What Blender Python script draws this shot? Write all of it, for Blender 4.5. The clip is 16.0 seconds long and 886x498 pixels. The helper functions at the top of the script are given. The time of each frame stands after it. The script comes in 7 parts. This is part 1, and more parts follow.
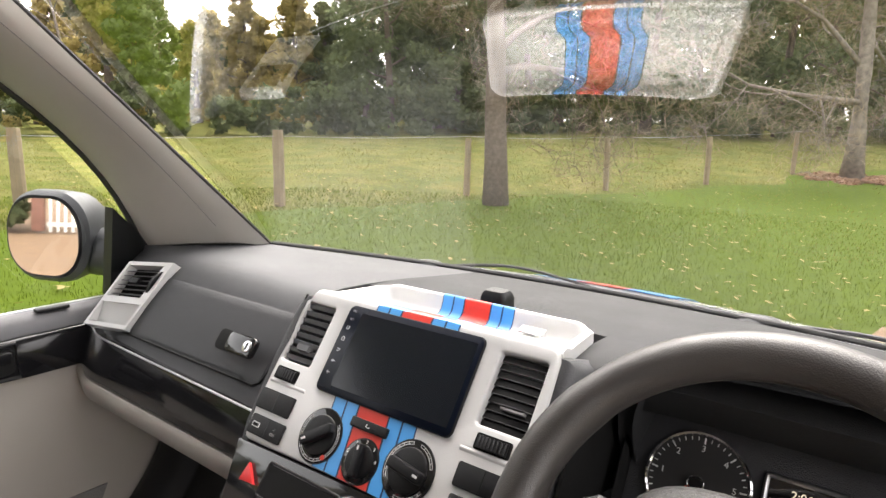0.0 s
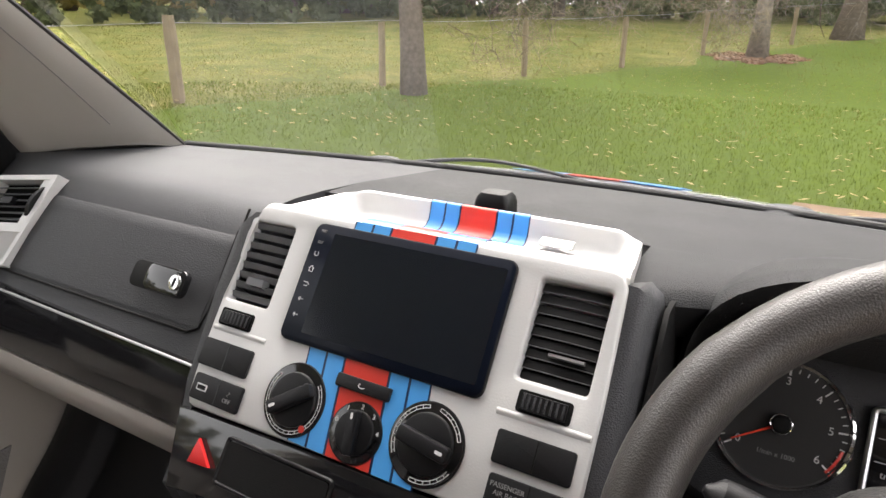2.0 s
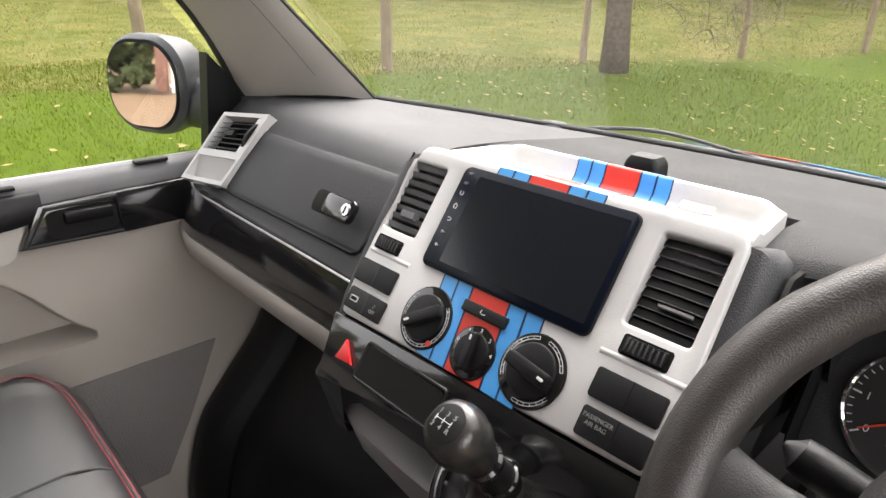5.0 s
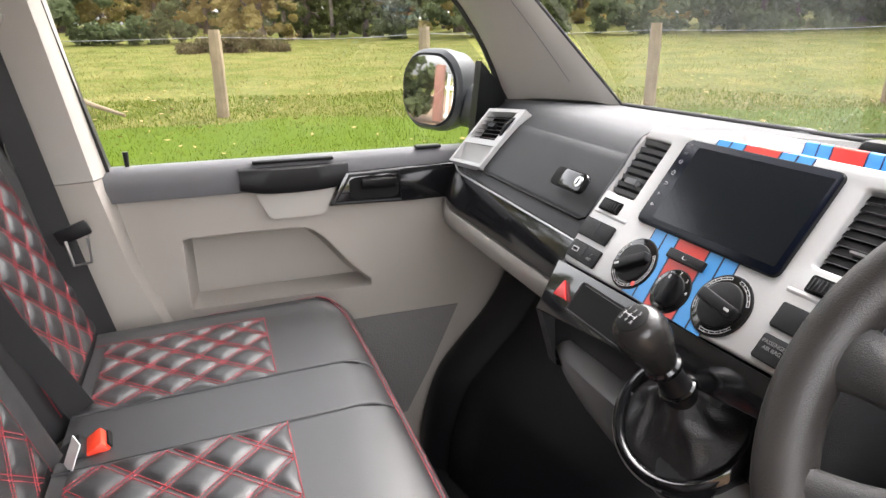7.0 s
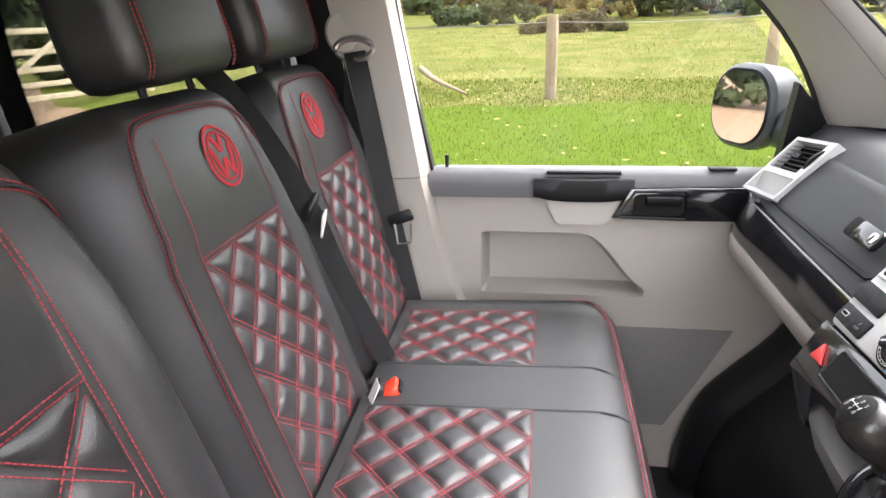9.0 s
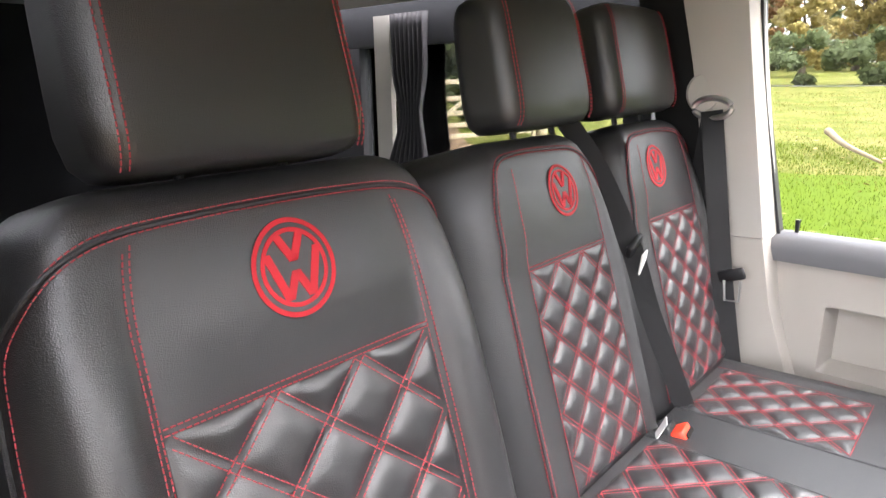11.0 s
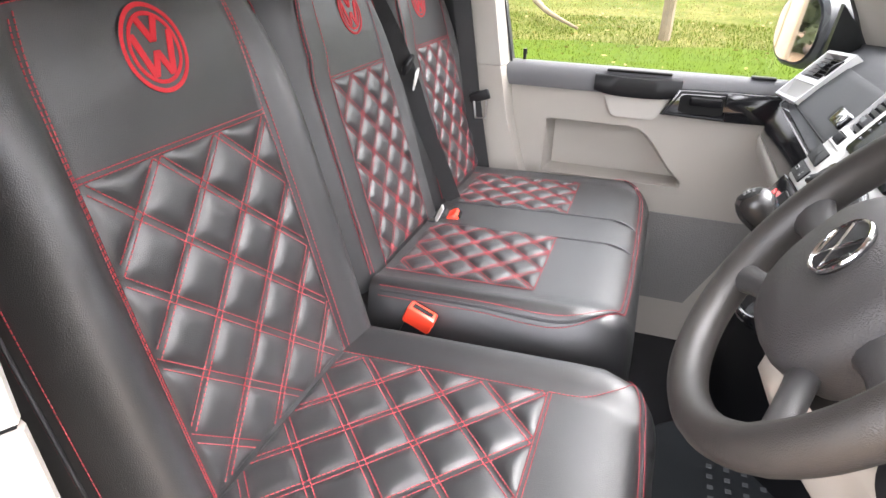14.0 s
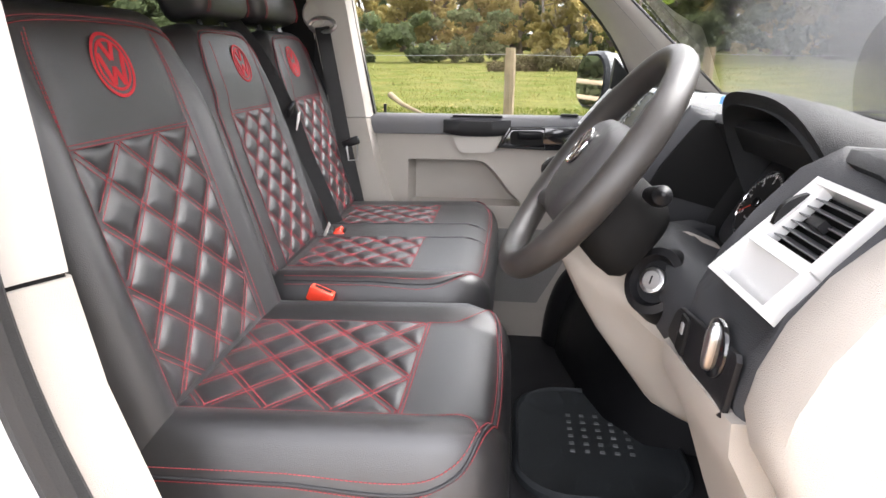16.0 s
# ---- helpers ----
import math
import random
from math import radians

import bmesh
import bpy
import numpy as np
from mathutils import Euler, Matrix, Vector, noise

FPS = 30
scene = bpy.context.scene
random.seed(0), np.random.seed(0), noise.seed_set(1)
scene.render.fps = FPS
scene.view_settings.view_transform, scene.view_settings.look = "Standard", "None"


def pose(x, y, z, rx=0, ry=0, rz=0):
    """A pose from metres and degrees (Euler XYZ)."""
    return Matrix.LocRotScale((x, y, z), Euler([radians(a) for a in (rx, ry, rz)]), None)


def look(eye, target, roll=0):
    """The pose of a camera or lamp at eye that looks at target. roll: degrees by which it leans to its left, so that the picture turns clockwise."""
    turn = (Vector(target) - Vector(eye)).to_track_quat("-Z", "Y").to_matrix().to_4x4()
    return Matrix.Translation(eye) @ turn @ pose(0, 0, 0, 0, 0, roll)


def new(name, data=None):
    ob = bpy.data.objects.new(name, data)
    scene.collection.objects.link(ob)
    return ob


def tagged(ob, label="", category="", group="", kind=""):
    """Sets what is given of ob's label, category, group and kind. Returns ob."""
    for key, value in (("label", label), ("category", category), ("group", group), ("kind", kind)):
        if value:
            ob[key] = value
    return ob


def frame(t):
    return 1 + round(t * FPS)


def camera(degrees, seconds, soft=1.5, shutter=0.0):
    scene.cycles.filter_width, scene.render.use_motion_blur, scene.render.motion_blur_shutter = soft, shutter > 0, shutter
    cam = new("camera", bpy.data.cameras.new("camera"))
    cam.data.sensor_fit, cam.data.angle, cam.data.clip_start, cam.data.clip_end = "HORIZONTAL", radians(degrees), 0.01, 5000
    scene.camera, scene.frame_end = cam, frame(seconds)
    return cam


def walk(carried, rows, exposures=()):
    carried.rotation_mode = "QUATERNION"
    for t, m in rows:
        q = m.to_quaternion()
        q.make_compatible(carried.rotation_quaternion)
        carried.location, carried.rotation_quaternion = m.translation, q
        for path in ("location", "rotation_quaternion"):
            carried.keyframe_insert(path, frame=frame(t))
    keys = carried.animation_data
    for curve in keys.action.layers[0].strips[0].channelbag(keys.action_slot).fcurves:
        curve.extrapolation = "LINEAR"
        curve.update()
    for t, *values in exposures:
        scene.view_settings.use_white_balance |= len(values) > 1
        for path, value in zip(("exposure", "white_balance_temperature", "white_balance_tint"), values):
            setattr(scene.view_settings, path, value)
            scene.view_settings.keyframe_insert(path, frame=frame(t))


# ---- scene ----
cam = camera(70.1, 16.0)
PATH = [
    (0, (0.512, -0.508, 1.63), (-0.684, 1.054, 1.266), 1.0),
    (0.5, (0.416, -0.447, 1.639), (-0.792, 1.106, 1.281), 0.6),
    (1, (0.36, -0.392, 1.632), (-0.826, 1.176, 1.267), -0.3),
    (1.5, (0.326, -0.379, 1.618), (-0.7, 1.263, 1.117), -1.3),
    (2, (0.318, -0.389, 1.591), (-0.61, 1.245, 0.905), 0.2),
    (2.5, (0.32, -0.389, 1.581), (-0.575, 1.222, 0.805), 0.6),
    (3, (0.321, -0.405, 1.571), (-0.586, 1.201, 0.8), 2.0),
    (3.5, (0.314, -0.384, 1.572), (-0.602, 1.217, 0.8), 1.1),
    (4, (0.33, -0.401, 1.578), (-0.764, 1.081, 0.799), -0.0),
    (4.2, (0.349, -0.404, 1.578), (-0.827, 1.013, 0.796), -0.1),
    (6.3, (0.482, -0.439, 1.533), (-1.129, 0.553, 0.884), 0.8),
    (6.5, (0.513, -0.463, 1.524), (-1.163, 0.424, 0.887), 0.1),
    (7, (0.554, -0.486, 1.526), (-1.224, 0.157, 0.874), -0.4),
    (7.5, (0.596, -0.492, 1.539), (-1.248, -0.109, 0.867), -0.7),
    (8, (0.625, -0.49, 1.569), (-1.252, -0.359, 0.89), -0.4),
    (8.5, (0.643, -0.47, 1.604), (-1.228, -0.618, 0.912), -0.9),
    (9, (0.652, -0.431, 1.622), (-1.199, -0.728, 0.924), -1.7),
    (9.5, (0.678, -0.406, 1.638), (-1.138, -0.883, 0.949), -1.4),
    (10, (0.717, -0.389, 1.655), (-1.006, -1.139, 0.968), -1.6),
    (10.2, (0.738, -0.381, 1.664), (-0.899, -1.305, 0.983), -2.1),
    (12.3, (0.78, -0.202, 1.57), (-0.532, -1.648, 1.138), 0.4),
    (12.5, (0.792, -0.218, 1.573), (-0.599, -1.569, 1.081), 0.8),
    (13, (0.854, -0.282, 1.572), (-0.704, -1.369, 0.947), 1.3),
    (13.5, (0.921, -0.309, 1.576), (-0.738, -1.097, 0.784), 2.0),
    (14, (1.017, -0.277, 1.567), (-0.695, -0.837, 0.696), 1.7),
    (14.5, (1.126, -0.254, 1.528), (-0.66, -0.744, 0.773), 2.0),
    (15, (1.205, -0.214, 1.486), (-0.639, -0.699, 0.882), 1.5),
    (15.5, (1.281, -0.178, 1.466), (-0.591, -0.549, 0.868), 0.1),
    (16, (1.374, -0.205, 1.47), (-0.525, -0.413, 0.879), 0.4),
]
walk(cam, [(t, look(eye, target, roll)) for t, eye, target, roll in PATH],
     exposures=[(t, ev, k, 16) for t, ev, k in ((0, 2.90, 6900), (1.0, 2.72, 6850), (4.2, 2.88, 6850), (7, 3.16, 6600), (9, 3.46, 6400), (10.2, 3.66, 6400), (12.3, 4.08, 6400), (13, 3.90, 6400), (14.5, 3.58, 6400), (15.5, 3.40, 6450), (16, 3.16, 6450))])

# ---------------------------------------------------------------- light
world = bpy.data.worlds.new("overcast_sky")
scene.world = world
world.use_nodes = True
wn = world.node_tree
sky = wn.nodes.new("ShaderNodeTexSky")
sky.sky_type = 'NISHITA'
sky.sun_disc = False
SUN_UP, SUN_ROUND = radians(52), radians(-25)
sky.sun_elevation = SUN_UP
sky.sun_rotation = SUN_ROUND
sky.dust_density = 4.0
hue = wn.nodes.new("ShaderNodeHueSaturation")
hue.inputs["Saturation"].default_value = 0.12
wn.links.new(sky.outputs[0], hue.inputs["Color"])
bg = wn.nodes["Background"]
wn.links.new(hue.outputs[0], bg.inputs["Color"])
bg.inputs["Strength"].default_value = 0.15
sun_data = bpy.data.lights.new("sun", 'SUN')
sun_data.energy = 0.3
sun_data.angle = radians(50)
sun_data.color = (1.0, 0.95, 0.87)
sun = new("sun", sun_data)
sun.matrix_world = look((0, 0, 0), (-math.sin(SUN_ROUND) * math.cos(SUN_UP), -math.cos(SUN_ROUND) * math.cos(SUN_UP), -math.sin(SUN_UP)))
scene.view_settings.exposure = 1.9
# added fill lamp outside the open driver's doorway, on top of the sky's light
door_fill = bpy.data.lights.new("doorway_fill", 'AREA')
door_fill.shape = 'RECTANGLE'
door_fill.size, door_fill.size_y = 3.4, 2.6
door_fill.energy = 16
door_fill.color = (0.97, 0.99, 1.0)
new("doorway_fill", door_fill).matrix_world = look((3.6, -0.1, 2.2), (0.0, -0.3, 1.0))

# ---------------------------------------------------------------- materials


def mat(name, color, rough=0.5, metal=0.0, bump=0.0, scale=300.0, vary=0.08, vscale=6.0, coat=0.0, spec=0.5, color2=None, detail=4.0, kind="noise", emit=None):
    """A surface with two scales of variation: broad patches of colour and a fine relief."""
    m = bpy.data.materials.new(name)
    m.use_nodes = True
    nt = m.node_tree
    b = nt.nodes["Principled BSDF"]
    b.inputs["Roughness"].default_value = rough
    b.inputs["Metallic"].default_value = metal
    b.inputs["Coat Weight"].default_value = coat
    b.inputs["Coat Roughness"].default_value = 0.06
    b.inputs["Specular IOR Level"].default_value = spec
    tc = nt.nodes.new("ShaderNodeTexCoord")
    n1 = nt.nodes.new("ShaderNodeTexNoise")
    n1.inputs["Scale"].default_value = vscale
    n1.inputs["Detail"].default_value = 6
    nt.links.new(tc.outputs["Object"], n1.inputs["Vector"])
    ramp = nt.nodes.new("ShaderNodeMix")
    ramp.data_type = 'RGBA'
    c2 = color2 or tuple(min(1, c * (1 + 2.2 * vary) + 0.25 * vary * 0.05) for c in color)
    c1 = color if color2 else tuple(c * (1 - vary) for c in color)
    ramp.inputs[6].default_value = (*c1, 1)
    ramp.inputs[7].default_value = (*c2, 1)
    nt.links.new(n1.outputs["Fac"], ramp.inputs[0])
    nt.links.new(ramp.outputs[2], b.inputs["Base Color"])
    rr = nt.nodes.new("ShaderNodeMapRange")
    rr.inputs["To Min"].default_value = max(0.02, rough * 0.8)
    rr.inputs["To Max"].default_value = min(1.0, rough * 1.25)
    nt.links.new(n1.outputs["Fac"], rr.inputs["Value"])
    nt.links.new(rr.outputs[0], b.inputs["Roughness"])
    if bump:
        if kind == "voronoi":
            n2 = nt.nodes.new("ShaderNodeTexVoronoi")
            out = n2.outputs["Distance"]
        elif kind == "wave":
            n2 = nt.nodes.new("ShaderNodeTexWave")
            out = n2.outputs["Fac"]
        else:
            n2 = nt.nodes.new("ShaderNodeTexNoise")
            n2.inputs["Detail"].default_value = detail
            out = n2.outputs["Fac"]
        n2.inputs["Scale"].default_value = scale
        nt.links.new(tc.outputs["Object"], n2.inputs["Vector"])
        bp = nt.nodes.new("ShaderNodeBump")
        bp.inputs["Strength"].default_value = bump
        bp.inputs["Distance"].default_value = 0.002
        nt.links.new(out, bp.inputs["Height"])
        nt.links.new(bp.outputs[0], b.inputs["Normal"])
    if emit:
        b.inputs["Emission Color"].default_value = (*emit[0], 1)
        b.inputs["Emission Strength"].default_value = emit[1]
    return m


def glass(name, tint=(0.93, 0.95, 0.94), gloss=1.0):
    """Clear thin glass: it lets light through and mirrors by its angle."""
    m = bpy.data.materials.new(name)
    m.use_nodes = True
    nt = m.node_tree
    nt.nodes.clear()
    out = nt.nodes.new("ShaderNodeOutputMaterial")
    tr = nt.nodes.new("ShaderNodeBsdfTransparent")
    tr.inputs[0].default_value = (*tint, 1)
    gl = nt.nodes.new("ShaderNodeBsdfGlossy")
    gl.inputs["Roughness"].default_value = 0.0
    fr = nt.nodes.new("ShaderNodeFresnel")
    fr.inputs[0].default_value = 1.5
    mul = nt.nodes.new("ShaderNodeMath")
    mul.operation = 'MULTIPLY'
    mul.inputs[1].default_value = gloss
    mul.use_clamp = True
    mx = nt.nodes.new("ShaderNodeMixShader")
    nt.links.new(fr.outputs[0], mul.inputs[0])
    nt.links.new(mul.outputs[0], mx.inputs[0])
    nt.links.new(tr.outputs[0], mx.inputs[1])
    nt.links.new(gl.outputs[0], mx.inputs[2])
    nt.links.new(mx.outputs[0], out.inputs[0])
    return m


LEATHER = mat("black_leather", (0.0105, 0.0105, 0.0115), 0.38, bump=0.22, scale=800, vary=0.15, spec=0.9, kind="voronoi")
LEATHER_SIDE = mat("black_vinyl", (0.018, 0.018, 0.020), 0.45, bump=0.3, scale=800, vary=0.15, kind="voronoi")
STITCH = mat("red_thread", (0.34, 0.034, 0.044), 0.6, bump=0.5, scale=2500)
RED_LEATHER = mat("red_embroidery", (0.50, 0.012, 0.022), 0.6, bump=0.6, scale=1800)
DASH = mat("dark_grey_dash_plastic", (0.034, 0.035, 0.038), 0.55, bump=0.35, scale=700, vary=0.12, spec=0.35, kind="voronoi")
DIAL = mat("dial_black", (0.016, 0.0155, 0.0155), 0.6, vary=0.05)
SLAT = mat("grey_vent_slat", (0.105, 0.107, 0.112), 0.42, bump=0.1, scale=900, vary=0.08)
DASH_TOP = mat("dash_top_plastic", (0.0165, 0.0173, 0.0185), 0.68, bump=0.35, scale=700, vary=0.12, spec=0.3, kind="voronoi")
GLOSS = mat("gloss_black_trim", (0.008, 0.008, 0.009), 0.10, vary=0.05, coat=0.6)
BLACK = mat("satin_black_plastic", (0.006, 0.006, 0.007), 0.42, bump=0.2, scale=1200, spec=0.3)
MATT = mat("matt_black_plastic", (0.005, 0.005, 0.005), 0.7, bump=0.2, scale=800, spec=0.2)
RUBBER = mat("black_rubber", (0.012, 0.012, 0.012), 0.6, bump=0.3, scale=400)
WHEEL = mat("wheel_leather", (0.027, 0.0245, 0.0225), 0.44, bump=0.17, scale=800, vary=0.2, spec=0.55, kind="voronoi")
GREY = mat("light_grey_trim_plastic", (0.335, 0.308, 0.274), 0.55, bump=0.35, scale=900, vary=0.05, kind="voronoi")
CREAM = mat("pale_pillar_trim", (0.385, 0.365, 0.330), 0.55, bump=0.25, scale=900, vary=0.05)
MIDGREY = mat("mid_grey_plastic", (0.19, 0.185, 0.185), 0.5, bump=0.35, scale=900, vary=0.06)
SILL = mat("sill_grey_plastic", (0.11, 0.11, 0.115), 0.5, bump=0.35, scale=900, vary=0.06)
WHITE = mat("white_painted_fascia", (0.54, 0.54, 0.53), 0.32, bump=0.12, scale=600, vary=0.03, coat=0.25)
BODY = mat("white_car_paint", (0.80, 0.80, 0.80), 0.22, vary=0.02, coat=0.7)
BLUE = mat("blue_vinyl_stripe", (0.055, 0.30, 0.66), 0.35, vary=0.06, coat=0.2)
NAVY = mat("navy_pinstripe", (0.006, 0.014, 0.055), 0.35, vary=0.06)
RED = mat("red_vinyl_stripe", (0.62, 0.045, 0.03), 0.35, vary=0.06, coat=0.2)
SCREEN = mat("screen_glass", (0.004, 0.006, 0.012), 0.20, vary=0.03, spec=0.12)
ICON = mat("pale_print", (0.62, 0.62, 0.62), 0.5, vary=0.02)
DIMICON = mat("dim_print", (0.22, 0.22, 0.22), 0.5, vary=0.02)
CHROME = mat("chrome", (0.75, 0.75, 0.76), 0.14, metal=1.0, vary=0.03)
STEEL = mat("brushed_steel", (0.5, 0.5, 0.5), 0.3, metal=1.0, vary=0.05)
BELT = mat("belt_webbing", (0.014, 0.014, 0.0155), 0.7, bump=0.8, scale=700, kind="wave")
BUCKLE = mat("red_buckle_plastic", (0.75, 0.05, 0.02), 0.4, vary=0.04)
CARPET = mat("black_floor_lining", (0.010, 0.010, 0.012), 0.85, bump=0.8, scale=500, vary=0.2)
MAT = mat("rubber_floor_mat", (0.022, 0.026, 0.030), 0.5, bump=0.6, scale=900, kind="voronoi")
HEADLINER = mat("headliner_cloth", (0.52, 0.51, 0.49), 0.9, bump=0.4, scale=800)
DARKWALL = mat("charcoal_lining_carpet", (0.025, 0.026, 0.030), 0.9, bump=0.8, scale=600)
CURTAIN = mat("charcoal_curtain_cloth", (0.035, 0.034, 0.038), 0.85, bump=0.5, scale=900)
GLASS = glass("window_glass", (0.66, 0.685, 0.67))
WINDSCREEN = glass("windscreen_glass", (0.95, 0.97, 0.95), gloss=4.0)
MIRROR = mat("mirror_silver", (0.9, 0.9, 0.9), 0.02, metal=1.0, vary=0.005)
CAP = mat("mirror_shell_plastic", (0.030, 0.032, 0.036), 0.45, bump=0.3, scale=900)

# ---------------------------------------------------------------- mesh helpers


def shade(me, smooth=True):
    me.polygons.foreach_set("use_smooth", [smooth] * len(me.polygons))


def thing(name, at, label, category, group="", kind=""):
    e = new(name)
    e.empty_display_size = 0.05
    e.location = at
    return tagged(e, label, category, group, kind)


def mesh_from(name, verts, faces, smooth=True):
    me = bpy.data.meshes.new(name)
    me.from_pydata([tuple(v) for v in verts], [], faces)
    shade(me, smooth)
    return me


def bm_mesh(name, bm, smooth=True):
    me = bpy.data.meshes.new(name)
    bmesh.ops.recalc_face_normals(bm, faces=bm.faces)
    bm.to_mesh(me)
    bm.free()
    shade(me, smooth)
    return me


def flat_sharp(me, angle=35):
    me.set_sharp_from_angle(angle=radians(angle))


def origin_of(parent):
    """The shift of a parent: a thing stands at its base, while parts keep world metres."""
    return Vector((0, 0, 0)) if parent.parent else Vector(parent.location)


def part(name, me, material, parent=None, label="", kind="", category="", sharp=35):
    """Links a mesh given in world metres as one object under a thing or a part, or at top level."""
    if isinstance(me, bmesh.types.BMesh):
        me = bm_mesh(name, me)
    if sharp:
        flat_sharp(me, sharp)
    me.materials.append(material)
    ob = new(name, me)
    if parent:
        ob.parent = parent
        ob.matrix_parent_inverse = Matrix.Translation(-origin_of(parent))
    return tagged(ob, label, category, "", kind)


def solo(name, me, material, label, category, group="", kind="", sharp=35):
    """A top-level thing of one mesh, with its origin at its base."""
    if isinstance(me, bmesh.types.BMesh):
        me = bm_mesh(name, me)
    if sharp:
        flat_sharp(me, sharp)
    co = np.empty(len(me.vertices) * 3)
    me.vertices.foreach_get("co", co)
    co = co.reshape(-1, 3)
    base = Vector(((co[:, 0].min() + co[:, 0].max()) / 2, (co[:, 1].min() + co[:, 1].max()) / 2, co[:, 2].min()))
    me.transform(Matrix.Translation(-base))
    me.materials.append(material)
    ob = new(name, me)
    ob.location = base
    return tagged(ob, label, category, group, kind)


def rbox(bm, size, m, bevel=0.003, seg=2):
    """A box with rounded edges, laid into bm at the pose m."""
    r = bmesh.ops.create_cube(bm, size=1.0, matrix=m @ Matrix.Diagonal((*size, 1)))
    if bevel:
        es = list({e for v in r["verts"] for e in v.link_edges})
        bmesh.ops.bevel(bm, geom=es, offset=min(bevel, min(size) * 0.45), segments=seg, affect='EDGES', profile=0.5)
    return bm


def box(size, m, bevel=0.003, seg=2):
    return rbox(bmesh.new(), size, m, bevel, seg)


def cyl(bm, r1, r2, depth, m, n=32, bevel=0.0):
    r = bmesh.ops.create_cone(bm, cap_ends=True, segments=n, radius1=r1, radius2=r2, depth=depth, matrix=m)
    if bevel:
        es = [e for e in {e for v in r["verts"] for e in v.link_edges} if len(e.link_faces) == 2 and any(len(f.verts) > 4 for f in e.link_faces)]
        bmesh.ops.bevel(bm, geom=es, offset=bevel, segments=2, affect='EDGES', profile=0.5)
    return bm


def loft(rings, closed=True, caps=True):
    """Skins rows of points, each row as long as the next."""
    n = len(rings[0])
    verts = [p for r in rings for p in r]
    faces = []
    for i in range(len(rings) - 1):
        for j in range(n if closed else n - 1):
            a, b = i * n + j, i * n + (j + 1) % n
            faces.append((a, b, b + n, a + n))
    if caps and closed:
        faces.append(tuple(range(n - 1, -1, -1)))
        faces.append(tuple(range((len(rings) - 1) * n, len(rings) * n)))
    bm = bmesh.new()
    vs = [bm.verts.new(v) for v in verts]
    for f in faces:
        try:
            bm.faces.new([vs[i] for i in f])
        except ValueError:
            pass
    return bm


def frames_along(pts, up=(0, 0, 1), closed=False):
    out = []
    n = len(pts)
    for i, p in enumerate(pts):
        a = pts[(i - 1) % n] if closed or i > 0 else p
        b = pts[(i + 1) % n] if closed or i < n - 1 else p
        t = (Vector(b) - Vector(a)).normalized()
        s = t.cross(Vector(up))
        if s.length < 1e-4:
            s = t.cross(Vector((0, 1, 0)))
        s.normalize()
        out.append((Vector(p), t, s, s.cross(t)))
    return out


def tube(pts, r, n=10, closed=False, up=(0, 0, 1)):
    rad = r if callable(r) else (lambda k: r)
    fr = frames_along(pts, up, closed)
    rings = []
    for i, (p, t, s, u) in enumerate(fr):
        q = rad(i / max(1, len(fr) - 1))
        rings.append([p + (s * math.cos(a) + u * math.sin(a)) * q for a in [2 * math.pi * k / n for k in range(n)]])
    if closed:
        rings.append(rings[0])
    bm = loft(rings, True, not closed)
    if closed:
        bmesh.ops.remove_doubles(bm, verts=bm.verts, dist=1e-6)
    return bm


def strap(pts, normals, width, thick=0.0016):
    """A flat band along pts, lying square to the normals."""
    rings = []
    n = len(pts)
    for i, p in enumerate(pts):
        t = (Vector(pts[min(n - 1, i + 1)]) - Vector(pts[max(0, i - 1)])).normalized()
        nn = Vector(normals[i] if isinstance(normals, list) else normals)
        s = t.cross(nn).normalized()
        nn = s.cross(t)
        h, q = s * width / 2, nn * thick / 2
        p = Vector(p)
        rings.append([p - h - q, p + h - q, p + h + q, p - h + q])
    return loft(rings)


def spline(ctrl, n=12):
    """Points on a smooth curve through the control points."""
    c = [Vector(p) for p in ctrl]
    c = [c[0] * 2 - c[1]] + c + [c[-1] * 2 - c[-2]]
    out = []
    for i in range(1, len(c) - 2):
        for k in range(n):
            t = k / n
            a, b, d, e = c[i - 1], c[i], c[i + 1], c[i + 2]
            out.append(0.5 * ((2 * b) + (d - a) * t + (2 * a - 5 * b + 4 * d - e) * t * t + (3 * b - a - 3 * d + e) * t ** 3))
    out.append(c[-2])
    return out


def plate(outline, thick, m, bevel=0.0):
    """A flat plate with a given outline in its own x, y, standing up thick along its z."""
    bm = bmesh.new()
    vs = [bm.verts.new((x, y, 0)) for x, y in outline]
    f = bm.faces.new(vs)
    r = bmesh.ops.extrude_face_region(bm, geom=[f])
    bmesh.ops.translate(bm, vec=(0, 0, thick), verts=[v for v in r["geom"] if isinstance(v, bmesh.types.BMVert)])
    if bevel:
        top = [e for e in bm.edges if all(abs(v.co.z - thick) < 1e-7 for v in e.verts)]
        bmesh.ops.bevel(bm, geom=top, offset=bevel, segments=2, affect='EDGES', profile=0.5)
    bmesh.ops.recalc_face_normals(bm, faces=bm.faces)
    bm.transform(m)
    return bm


def round_rect(w, h, r, n=5):
    pts = []
    for cx, cy, a0 in ((w / 2 - r, h / 2 - r, 0), (-w / 2 + r, h / 2 - r, 90), (-w / 2 + r, -h / 2 + r, 180), (w / 2 - r, -h / 2 + r, 270)):
        for k in range(n + 1):
            a = radians(a0 + 90 * k / n)
            pts.append((cx + r * math.cos(a), cy + r * math.sin(a)))
    return pts


